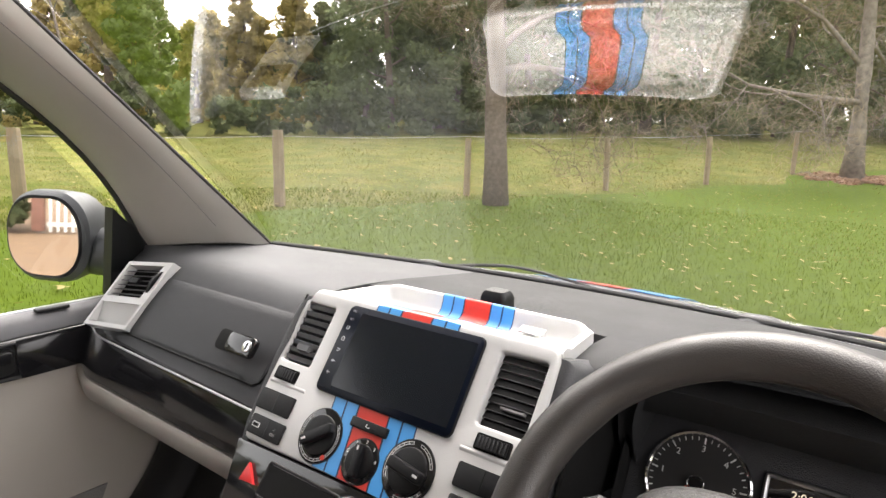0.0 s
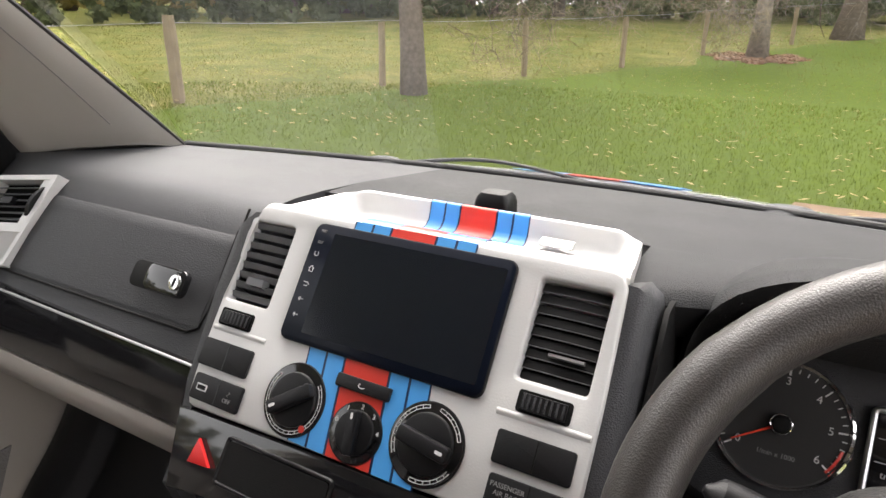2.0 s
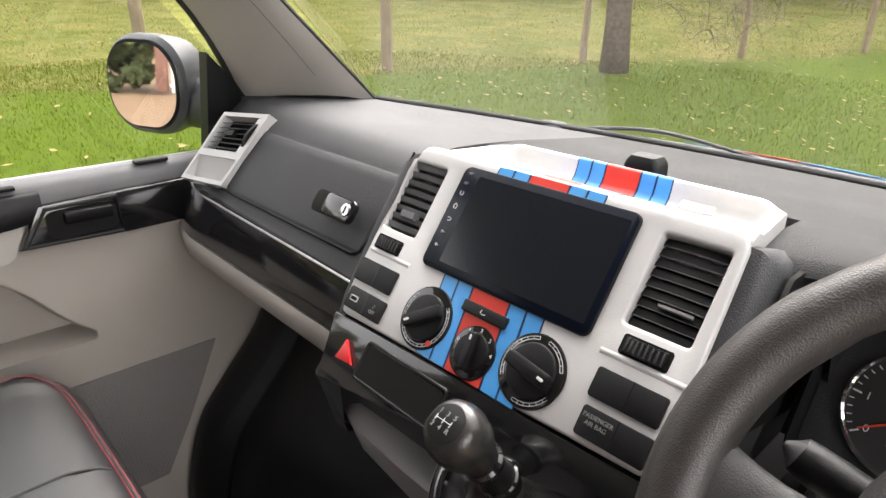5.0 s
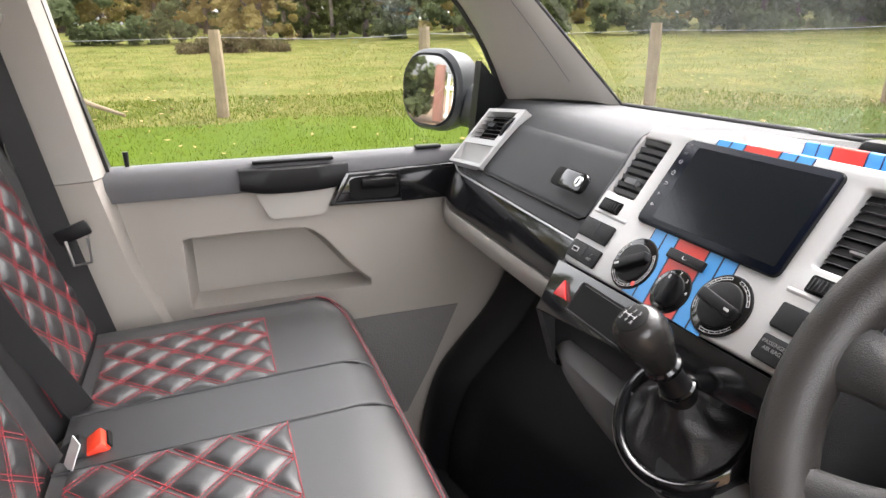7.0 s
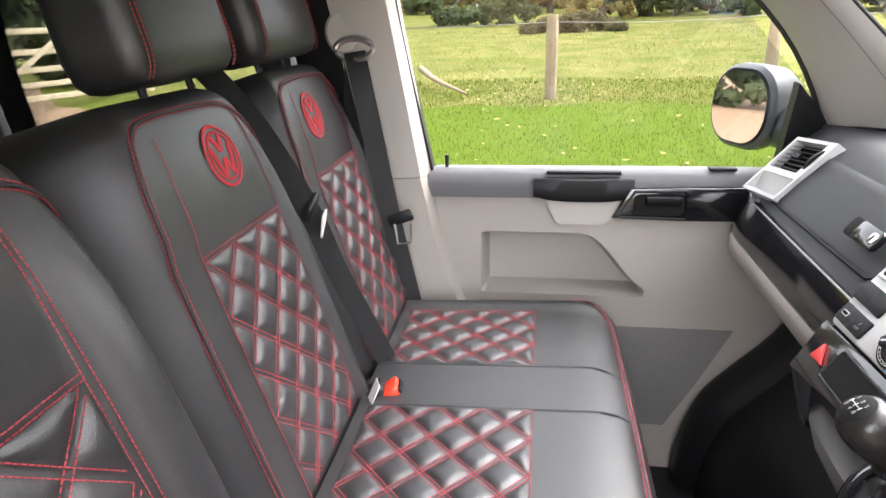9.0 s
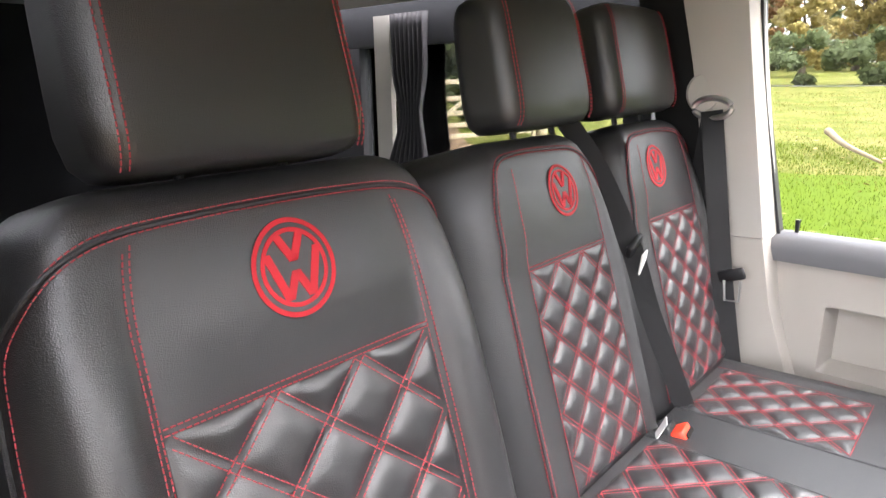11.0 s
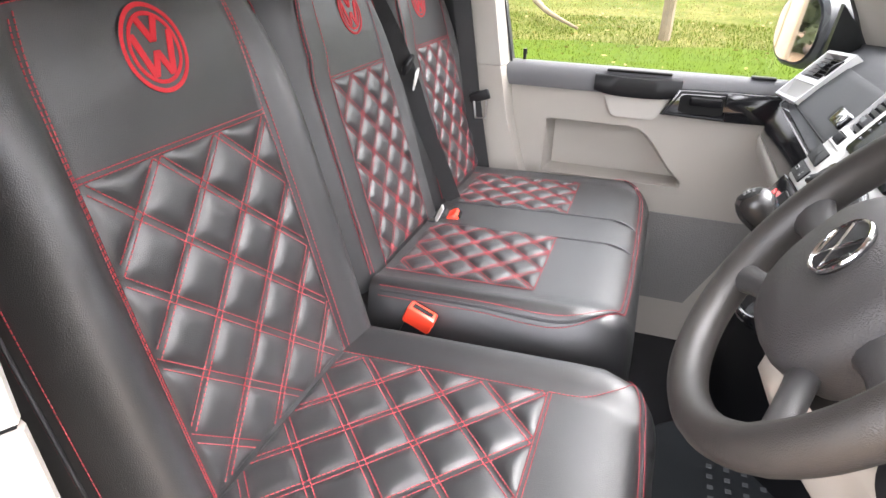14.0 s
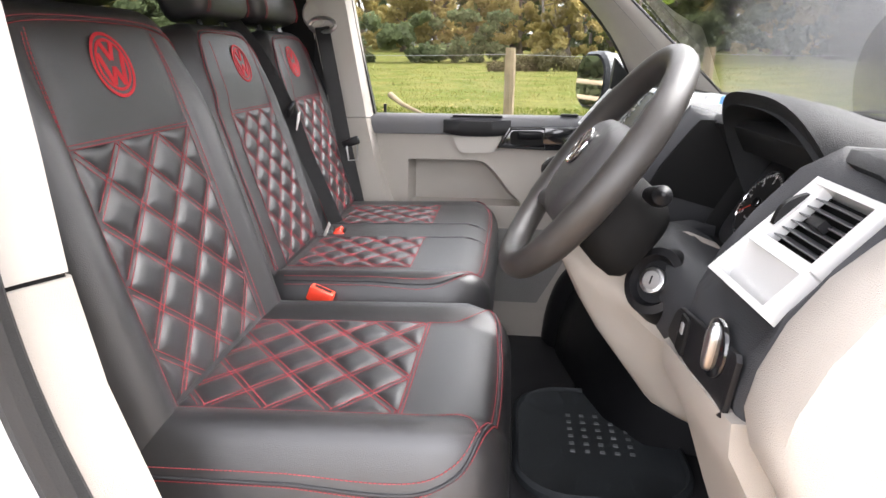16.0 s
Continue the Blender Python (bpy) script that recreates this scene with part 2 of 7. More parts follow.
def join(bm, other):
    """Adds the bmesh other to bm."""
    me = bpy.data.meshes.new("tmp")
    other.to_mesh(me)
    other.free()
    bm.from_mesh(me)
    bpy.data.meshes.remove(me)
    return bm


def sm(a, b, x):
    t = max(0.0, min(1.0, (x - a) / (b - a)))
    return t * t * (3 - 2 * t)


def text_mesh(body, size, m, depth=0.0003):
    cu = bpy.data.curves.new("lettering", 'FONT')
    cu.body = body
    cu.size = size
    cu.align_x = 'CENTER'
    cu.align_y = 'CENTER'
    cu.extrude = depth
    cu.resolution_u = 3
    ob = bpy.data.objects.new("lettering", cu)
    scene.collection.objects.link(ob)
    me = bpy.data.meshes.new_from_object(ob.evaluated_get(bpy.context.evaluated_depsgraph_get()))
    bpy.data.objects.remove(ob)
    bpy.data.curves.remove(cu)
    me.transform(m)
    return me

# ---------------------------------------------------------------- ground and distance


def ground_z(x, y):
    d = math.hypot(x, y)
    return 0.045 * min(10, max(0, -x - 1)) + 0.028 * min(30, max(0, y - 1.5)) + 0.03 * min(60, max(0, d - 12))


def lump(x, y):
    r = math.hypot(x, y)
    return 0.05 * noise.noise((x * 0.35, y * 0.35, 0)) * sm(3, 9, r) + 0.3 * noise.noise((x * 0.03, y * 0.03, 4)) * sm(25, 90, r)


def ground_sheet():
    radii = [0.0, 0.8] + [1.6 * 1.085 ** k for k in range(78)]
    n = 144
    verts = [(0, 0, 0)]
    for r in radii[1:]:
        for k in range(n):
            a = 2 * math.pi * k / n
            x, y = r * math.cos(a), r * math.sin(a)
            verts.append((x, y, ground_z(x, y) + lump(x, y)))
    faces = [(0, 1 + k, 1 + (k + 1) % n) for k in range(n)]
    for i in range(len(radii) - 2):
        for k in range(n):
            a, b = 1 + i * n + k, 1 + i * n + (k + 1) % n
            faces.append((a, a + n, b + n, b))
    return mesh_from("ground", verts, faces)


def grass_material():
    m = bpy.data.materials.new("meadow_grass")
    m.use_nodes = True
    nt = m.node_tree
    b = nt.nodes["Principled BSDF"]
    b.inputs["Roughness"].default_value = 0.9
    b.inputs["Specular IOR Level"].default_value = 0.06
    tc = nt.nodes.new("ShaderNodeTexCoord")
    big = nt.nodes.new("ShaderNodeTexNoise")
    big.inputs["Scale"].default_value = 1.1
    big.inputs["Detail"].default_value = 8
    fine = nt.nodes.new("ShaderNodeTexNoise")
    fine.inputs["Scale"].default_value = 14
    fine.inputs["Detail"].default_value = 8
    for t in (big, fine):
        nt.links.new(tc.outputs["Object"], t.inputs["Vector"])
    r1 = nt.nodes.new("ShaderNodeValToRGB")
    r1.color_ramp.elements[0].position, r1.color_ramp.elements[0].color = 0.36, (0.095, 0.116, 0.019, 1)
    r1.color_ramp.elements[1].position, r1.color_ramp.elements[1].color = 0.66, (0.174, 0.166, 0.054, 1)
    r2 = nt.nodes.new("ShaderNodeValToRGB")
    r2.color_ramp.elements[0].position, r2.color_ramp.elements[0].color = 0.30, (0.55, 0.53, 0.50, 1)
    r2.color_ramp.elements[1].position, r2.color_ramp.elements[1].color = 0.70, (1.15, 1.15, 1.1, 1)
    mul = nt.nodes.new("ShaderNodeMix")
    mul.data_type, mul.blend_type = 'RGBA', 'MULTIPLY'
    mul.inputs[0].default_value = 1.0
    nt.links.new(big.outputs["Fac"], r1.inputs[0])
    nt.links.new(fine.outputs["Fac"], r2.inputs[0])
    nt.links.new(r1.outputs[0], mul.inputs[6])
    nt.links.new(r2.outputs[0], mul.inputs[7])
    nt.links.new(mul.outputs[2], b.inputs["Base Color"])
    bp = nt.nodes.new("ShaderNodeBump")
    bp.inputs["Strength"].default_value = 0.9
    bp.inputs["Distance"].default_value = 0.06
    nt.links.new(fine.outputs["Fac"], bp.inputs["Height"])
    nt.links.new(bp.outputs[0], b.inputs["Normal"])
    return m


GRASS = grass_material()
BLADE_A = mat("fresh_grass_blade", (0.062, 0.100, 0.0070), 0.9, color2=(0.118, 0.146, 0.015), vscale=9.0, spec=0.08)
BLADE_B = mat("pale_meadow_blade", (0.160, 0.158, 0.050), 0.9, vary=0.35, vscale=0.9, spec=0.08)
GRAVEL = mat("brown_gravel", (0.16, 0.0992, 0.0544), 0.95, bump=1.0, scale=60, vary=0.25, vscale=3)
BARK = mat("grey_brown_bark", (0.048, 0.038, 0.030), 0.95, bump=1.0, scale=45, vscale=16, color2=(0.225, 0.182, 0.146), spec=0.1)
BIRCH = mat("pale_birch_bark", (0.032, 0.0243, 0.0192), 0.9, bump=1.0, scale=40, vscale=9, color2=(0.3968, 0.3456, 0.2944), spec=0.1)
TWIG = mat("lichen_twig", (0.225, 0.180, 0.125), 0.95, vary=0.45, vscale=2, spec=0.1)
POSTWOOD = mat("weathered_post_wood", (0.2176, 0.1664, 0.1088), 0.9, bump=0.8, scale=60, vary=0.3, vscale=8)
GATEWOOD = mat("pale_gate_wood", (0.352, 0.288, 0.1984), 0.8, bump=0.6, scale=60, vary=0.2)
WIRE = mat("galvanised_wire", (0.30, 0.30, 0.30), 0.5, metal=0.8)
PICKET = mat("white_gate_paint", (0.75, 0.75, 0.72), 0.6, vary=0.05)
BRICK = mat("red_brick_pier", (0.20, 0.10, 0.075), 0.9, bump=0.8, scale=30, vary=0.3)
def leafy(m, share=0.55):
    """Let light through thin leaves."""
    nt = m.node_tree
    b, out = nt.nodes["Principled BSDF"], nt.nodes["Material Output"]
    tl = nt.nodes.new("ShaderNodeBsdfTranslucent")
    mx = nt.nodes.new("ShaderNodeMixShader")
    mx.inputs[0].default_value = share
    nt.links.new(b.inputs["Base Color"].links[0].from_socket, tl.inputs["Color"])
    nt.links.new(b.outputs[0], mx.inputs[1])
    nt.links.new(tl.outputs[0], mx.inputs[2])
    nt.links.new(mx.outputs[0], out.inputs[0])
    return m


LEAVES = {
    "dark": mat("dark_green_foliage", (0.090, 0.118, 0.054), 0.9, vary=0.5, vscale=0.5, color2=(0.178, 0.206, 0.102), spec=0.15),
    "green": mat("mid_green_foliage", (0.096, 0.1152, 0.0397), 0.85, vary=0.5, vscale=0.5, color2=(0.1728, 0.1856, 0.0704), spec=0.15),
    "yellow": mat("autumn_yellow_foliage", (0.288, 0.2352, 0.0816), 0.8, vscale=0.7, color2=(0.4416, 0.3648, 0.1536), spec=0.15),
    "rust": mat("rusty_foliage", (0.1408, 0.064, 0.0192), 0.7, vscale=0.7, color2=(0.2176, 0.1216, 0.0384)),
    "brush": mat("dead_brushwood", (0.0864, 0.08, 0.0352), 0.9, vscale=0.9, color2=(0.1344, 0.1152, 0.0544)),
}
for leaf_mat in (*LEAVES.values(), BLADE_A, BLADE_B):
    leafy(leaf_mat)
FALLEN = mat("fallen_leaf", (0.2432, 0.1664, 0.064), 0.85, vary=0.4, vscale=30, color2=(0.352, 0.2688, 0.1152))

me = ground_sheet()
me.materials.append(GRASS)
tagged(new("ground", me), "rough green and yellowing meadow grass rising to a wood", "grass field", kind="structure")


POSTS = [(-9.0, -3.9), (-9.2, -0.3), (-9.0, 2.7), (-7.7, 5.9), (-6.42, 9.25), (-4.82, 11.98), (-3.5, 14.46), (-2.34, 17.97), (-0.45, 21.99), (2.2, 26.0)]


def patch(outline_fn, name, material, label, category, lift=0.012, steps=110):
    """A thin sheet that follows the ground between two lines."""
    verts, faces = [], []
    w = 60
    for i in range(steps + 1):
        a, b = outline_fn(i / steps)
        for j in range(w + 1):
            x = a[0] + (b[0] - a[0]) * j / w
            y = a[1] + (b[1] - a[1]) * j / w
            verts.append((x, y, ground_z(x, y) + lump(x, y) + lift + 0.006 * noise.noise((x * 2, y * 2, 0))))
    for i in range(steps):
        for j in range(w):
            a = i * (w + 1) + j
            faces.append((a, a + 1, a + w + 2, a + w + 1))
    m = mesh_from(name, verts, faces)
    m.materials.append(material)
    return tagged(new(name, m), label, category, kind="structure")


def drive_line(t):
    y = -24 + 29.5 * t
    left = -1.05 - 7.5 * sm(-2, -8, y) - 0.9 * max(0, -8 - y) + 1.3 * sm(1.0, 4.5, y) + 0.25 * noise.noise((y, 3, 1))
    return (left, y), (9.0, y)


def lawn_line(t):
    y = -7 + 33 * t
    pts = sorted((q, p) for p, q in POSTS)
    x = pts[0][1]
    for (q0, p0), (q1, p1) in zip(pts, pts[1:]):
        if q0 <= y <= q1:
            x = p0 + (p1 - p0) * (y - q0) / (q1 - q0)
        elif y > q1:
            x = p1
    return (x + 0.5 + 0.5 * noise.noise((y * 0.6, 1, 7)), y), (12.0, y)


LAWN = mat("mown_lawn", (0.040, 0.070, 0.0040), 0.95, bump=1.0, scale=40, vscale=7.0, color2=(0.090, 0.128, 0.0090), spec=0.06)
patch(lawn_line, "lawn", LAWN, "fresh green mown lawn between van and fence", "lawn", 0.012)
patch(drive_line, "driveway", GRAVEL, "brown gravel drive with scattered leaves", "driveway", 0.045)


def grass_blades(name, n, seed, rmin, rmax, a0, a1, hmin, hmax, material, label, clump=0.0):
    rng = np.random.default_rng(seed)
    r = rmin + (rmax - rmin) * rng.random(n) ** 1.15
    a = np.radians(a0 + (a1 - a0) * rng.random(n))
    x, y = -np.sin(a) * r, np.cos(a) * r
    keep = np.array([(xx < -1.35 or yy > 2.2) and not (xx > drive_line((yy + 24) / 29.5)[0][0] - 0.1 and yy < 5.5) for xx, yy in zip(x, y)])
    if clump:
        keep &= np.array([noise.noise((xx * 0.8, yy * 0.8, seed)) > clump for xx, yy in zip(x, y)])
    x, y, r = x[keep], y[keep], r[keep]
    z = np.array([ground_z(xx, yy) + lump(xx, yy) for xx, yy in zip(x, y)])
    k = len(x)
    h = hmin + (hmax - hmin) * rng.random(k)
    ph = rng.random(k) * 6.283
    lean = h * (0.2 + 0.6 * rng.random(k))
    w = (0.003 + 0.0006 * r)
    dx, dy = np.cos(ph), np.sin(ph)
    v = np.empty((k, 3, 3))
    v[:, 0] = np.stack([x - dy * w, y + dx * w, z - 0.02], 1)
    v[:, 1] = np.stack([x + dy * w, y - dx * w, z - 0.02], 1)
    v[:, 2] = np.stack([x + dx * lean, y + dy * lean, z + h], 1)
    me = bpy.data.meshes.new(name)
    me.from_pydata(v.reshape(-1, 3).tolist(), [], np.arange(k * 3).reshape(-1, 3).tolist())
    me.materials.append(material)
    tagged(new(name, me), label, "grass", kind="stuff")


grass_blades("lawn_grass", 150000, 3, 1.4, 11.5, -25, 150, 0.020, 0.060, BLADE_A, "short fresh green lawn grass beside the van")
grass_blades("meadow_grass", 60000, 4, 8.0, 27, -25, 130, 0.02, 0.06, BLADE_B, "long pale meadow grass beyond the fence", -0.30)


def leaf_cloud(centres, sizes, n, leaf, seed, slim=0.6):
    """Many small bent leaves in uneven clumps round the centres."""
    rng = np.random.default_rng(seed)
    idx = rng.integers(0, len(centres), n)
    c, s = np.array(centres)[idx], np.array(sizes)[idx]
    d = rng.normal(size=(n, 3))
    d /= np.linalg.norm(d, axis=1)[:, None]
    p = c + d * (s * (0.25 + 0.75 * rng.random(n) ** 0.5))[:, None] * np.array([1, 1, 0.75])
    a = rng.normal(size=(n, 3))
    a /= np.linalg.norm(a, axis=1)[:, None]
    b = np.cross(a, d)
    b /= np.linalg.norm(b, axis=1)[:, None] + 1e-6
    q = leaf * (0.5 + rng.random(n))[:, None]
    v = np.stack([p - a * q, p + b * q * slim, p + a * q, p - b * q * slim], 1)
    me = bpy.data.meshes.new("crown")
    me.from_pydata(v.reshape(-1, 3).tolist(), [], np.arange(n * 4).reshape(-1, 4).tolist())
    return me


def limbs(base, h, r0, seed, spread=0.5, levels=3, droop=0.0, first=0.35, kids=7, lean=(0, 0), shrink=0.55, foot=1.5):
    """A tapered trunk with forking branches as tubes in one bmesh, and the tips."""
    rng = random.Random(seed)
    bm = bmesh.new()
    tips = []

    def grow(p, d, length, r, level):
        n = 7 if level == 0 else 5
        pts = [Vector(p)]
        dd = Vector(d)
        for k in range(n):
            wob = 0.06 if level == 0 else 0.28
            dd = (dd + Vector((rng.uniform(-wob, wob), rng.uniform(-wob, wob), rng.uniform(-wob, wob) - (droop * (k / n) if level else 0)))).normalized()
            pts.append(pts[-1] + dd * length / n)
        flare = foot if level == 0 else 1.0
        join(bm, tube(pts, lambda t: max(0.0065, r * (1 - 0.75 * t) * (1 + (flare - 1) * max(0, 1 - 9 * t))), (12, 6, 4, 3, 3)[level]))
        tips.append(pts[-1])
        if level < levels:
            for k in range(kids if level else kids + 3):
                t = first + (1 - first) * (k + rng.random()) / (kids if level else kids + 3)
                i = min(n - 1, int(t * n))
                q = pts[i].lerp(pts[i + 1], t * n - i)
                az = rng.uniform(0, 6.283)
                side = dd.orthogonal().normalized()
                side = Matrix.Rotation(az, 3, dd) @ side
                nd = (dd * rng.uniform(0.25, 0.7) + side * (0.6 + spread)).normalized()
                grow(q, nd, length * shrink * rng.uniform(0.6, 1.1), r * (1 - 0.7 * t) * 0.45, level + 1)

    grow(base, (lean[0], lean[1], 1), h, r0, 0)
    return bm, tips


def tree(x, y, h, r0, seed, leaf="dark", label="", n=11500, size=0.115, wide=0.32, low=0.12, bark=None, conical=True):
    """A tree with a trunk, limbs and a ragged crown of leaves."""
    rng = random.Random(seed)
    z = ground_z(x, y)
    t = thing("tree", (x, y, z), label, "tree", "trees of the wood")
    bm, tips = limbs((x, y, z - 0.2), h * 0.8, r0, seed, levels=1, kids=6, spread=0.6, first=0.2, shrink=0.28)
    part("trunk", bm, bark or BARK, t, sharp=0)
    cs, ss = [], []
    for k in range(110):
        f = low + (1 - low) * (k + rng.random()) / 110
        rr = h * wide * ((1.05 - f) ** 0.7 if conical else math.sin(math.pi * min(1, 0.15 + f * 0.9)) ** 0.6)
        a = rng.uniform(0, 6.283)
        q = rr * rng.uniform(0.1, 1.0) ** 0.6
        cs.append((x + q * math.cos(a), y + q * math.sin(a), z + h * f))
        ss.append(h * rng.uniform(0.028, 0.075))
    part("crown", leaf_cloud(cs, ss, n, size, seed), LEAVES[leaf], t, sharp=0)
    return t


def wood():
    rng = random.Random(11)
    # evergreen wood ahead, autumn trees and a hedge further left
    for k in range(46):
        head = -30 + 118 * (k + rng.random() * 0.8) / 46
        d = rng.uniform(30, 46)
        x, y = -math.sin(radians(head)) * d, math.cos(radians(head)) * d
        if 47 < head < 66:
            leaf = rng.choice(["yellow", "green", "yellow", "dark"])
        elif head >= 66:
            leaf = rng.choice(["green", "dark", "green", "yellow"])
        else:
            leaf = rng.choice(["dark", "dark", "dark", "green"])
        h = rng.uniform(10, 15) if head < 47 else rng.uniform(5, 7.5)
        tree(x, y, h, rng.uniform(0.16, 0.3), 100 + k, leaf, {"dark": "dark evergreen tree at the edge of the field", "green": "green leafy tree behind the field", "yellow": "yellowing autumn tree behind the field"}[leaf], low=0.03)
    # taller trees close the wood behind
    for k in range(44):
        head = -38 + 190 * (k + rng.random() * 0.8) / 44
        d = rng.uniform(52, 64)
        x, y = -math.sin(radians(head)) * d, math.cos(radians(head)) * d
        leaf = rng.choice(["dark", "dark", "green"]) if head < 50 else rng.choice(["green", "dark", "green", "yellow"])
        tree(x, y, rng.uniform(6, 9) if 46 < head < 60 else rng.uniform(17, 23) if head < 60 else rng.uniform(12, 16), 0.3, 500 + k, leaf, "tall hazy tree at the back of the wood", low=0.02, n=6500, size=0.27)
    for k in range(16):
        head = 88 + 62 * (k + rng.random() * 0.6) / 16
        d = rng.uniform(40, 52)
        x, y = -math.sin(radians(head)) * d, math.cos(radians(head)) * d
        leaf = rng.choice(["green", "yellow", "dark", "rust"])
        tree(x, y, rng.uniform(5, 8), 0.2, 300 + k, leaf, "autumn tree in mixed foliage behind a hedge", low=0.1, conical=False)


wood()


def hedge(points, h, w, seed, leaf, label, n=9000, size=0.13):
    rng = random.Random(seed)
    cs, ss = [], []
    for i in range(len(points) - 1):
        a, b = Vector(points[i]), Vector(points[i + 1])
        m = max(6, int((b - a).length / 0.5))
        for k in range(m):
            for _ in range(3):
                p = a.lerp(b, (k + rng.random()) / m)
                x, y = p.x + rng.uniform(-w, w) * 0.5, p.y + rng.uniform(-w, w) * 0.5
                cs.append((x, y, ground_z(x, y) + h * rng.uniform(0.05, 0.88)))
                ss.append(rng.uniform(0.3, 0.55))
    me = leaf_cloud(cs, ss, n, size, seed)
    return solo("hedge", me, LEAVES[leaf], label, "hedge", sharp=0)


def polar(head, d):
    return (-math.sin(radians(head)) * d, math.cos(radians(head)) * d)


hedge([polar(91.5, 32), polar(104, 32), polar(125, 27)], 2.6, 1.6, 5, "dark", "clipped dark green hedge along the far field edge", 14000)
hedge([polar(30, 29), polar(45, 28), polar(60, 29), polar(76, 31)], 2.2, 2.0, 6, "dark", "dark undergrowth at the foot of the wood", 14000)
hedge([polar(-25, 34), polar(5, 32), polar(30, 29)], 2.6, 2.0, 8, "dark", "dark undergrowth under the trees", 12000)
hedge([polar(h, 68) for h in range(-45, 46, 10)], 17.0, 6.0, 15, "dark", "distant line of tall hazy trees", 30000, 0.50)
hedge([polar(h, 68) for h in (45, 51, 57, 62)], 8.0, 5.0, 17, "green", "low distant line of hazy trees", 4500, 0.50)
hedge([polar(h, 68) for h in range(62, 118, 11)], 17.0, 6.0, 16, "dark", "distant line of tall hazy trees", 20000, 0.50)
hedge([(-10.5, -9.0), (-11.0, -10.5), (-15, -13)], 3.6, 1.6, 7, "dark", "tall green hedge beside the field gate", 9000)
hedge([(-8.1, -13.2), (-9.3, -12.4), (-10.2, -11.0), (-10.6, -9.6)], 2.6, 1.3, 12, "dark", "dark green hedge between the two gates", 7000)
hedge([(-1.5, -15.5), (-4.2, -14.9)], 2.8, 1.6, 9, "dark", "dark green hedge beside the drive", 9000)


def brush_heap(x, y, r, h):
    rng = random.Random(3)
    cs = [(x + rng.uniform(-r, r) * 0.4, y + rng.uniform(-r, r) * 0.85, 0) for _ in range(60)]
    cs = [(a, b, ground_z(a, b) + h * rng.uniform(0, 1) * max(0.1, 1 - ((a - x) / r) ** 2 - ((b - y) / r) ** 2)) for a, b, _ in cs]
    solo("brushwood_heap", leaf_cloud(cs, [0.28] * 60, 9000, 0.055, 4), LEAVES["brush"], "heap of brown dead brushwood in the field", "brushwood", sharp=0)


brush_heap(*polar(88.6, 25), 2.1, 0.75)


def bare_tree(x, y, h, r0, seed, label, bark, twig, twigs=2500, **kw):
    z = ground_z(x, y)
    t = thing("bare_tree", (x, y, z), label, "tree")
    bm, tips = limbs((x, y, z - 0.2), h, r0, seed, **kw)
    part("trunk", bm, bark, t, sharp=0)
    part("crown", leaf_cloud([tuple(p) for p in tips], [h * 0.075] * len(tips), twigs, 0.20, seed, 0.022), twig, t, "haze of fine bare twigs", sharp=0)
    return t


bare_tree(-5.38, 8.66, 6.5, 0.225, 21, "bare field tree with a straight grey trunk", BARK, TWIG, 16000, spread=0.9, levels=4, droop=0.13, first=0.32, kids=5, shrink=0.58, foot=1.08)
bare_tree(-1.03, 17.9, 9.5, 0.21, 29, "pale flaking birch with bare twigs", BIRCH, TWIG, 20000, lean=(0.0, 0), spread=0.9, levels=4, droop=0.08, first=0.14, kids=6, shrink=0.50, foot=1.5)
bare_tree(1.0, 24.5, 9.0, 0.36, 23, "bare tree by the end of the fence", BARK, TWIG, spread=0.7, levels=2, droop=0.05, first=0.25)
litter = leaf_cloud([(-1.03 + 0.75 * math.cos(a) * q, 17.9 + 0.75 * math.sin(a) * q, ground_z(-1.03, 17.9) + 0.05) for a in [0.785 * k for k in range(8)] for q in (0.3, 0.8, 1.25)], [0.30] * 24, 5000, 0.05, 77)
for v in litter.vertices:
    v.co.z = ground_z(v.co.x, v.co.y) + 0.02 + 0.35 * abs(v.co.z - ground_z(-1.03, 17.9) - 0.05)
litter.materials.append(mat("leaf_litter", (0.16, 0.085, 0.045), 0.9, vary=0.4, vscale=6))
tagged(new("leaf_litter", litter), "brown fallen leaves heaped round the birch's foot", "leaf litter", kind="stuff")
for i, (hd, d) in enumerate(((63, 33), (66, 34), (68, 33), (84, 36), (86, 35), (88, 36), (80, 34))):
    px, py = polar(hd, d)
    bare_tree(px, py, 8.5, 0.10, 40 + i, "slender pale bare tree before the wood", BIRCH, TWIG, spread=0.4, levels=2, droop=0.0, first=0.3, kids=4)


def fence_post(x, y, h, w, seed, lean=0.0):
    rng = random.Random(seed)
    z = ground_z(x, y)
    rings = []
    for k in range(9):
        f = k / 8
        ring = []
        for j in range(10):
            a = 6.283 * j / 10
            q = w / 2 * (1 + 0.10 * math.sin(3 * a + seed) + rng.uniform(-0.05, 0.05)) * (0.9 if k == 8 else 1)
            ring.append((x + q * math.cos(a) + lean * f * h, y + q * math.sin(a), z - 0.15 + f * (h + 0.15)))
        rings.append(ring)
    return solo("fence_post", loft(rings), POSTWOOD, "weathered round wooden fence post with wire", "fence post", "posts of the field fence")


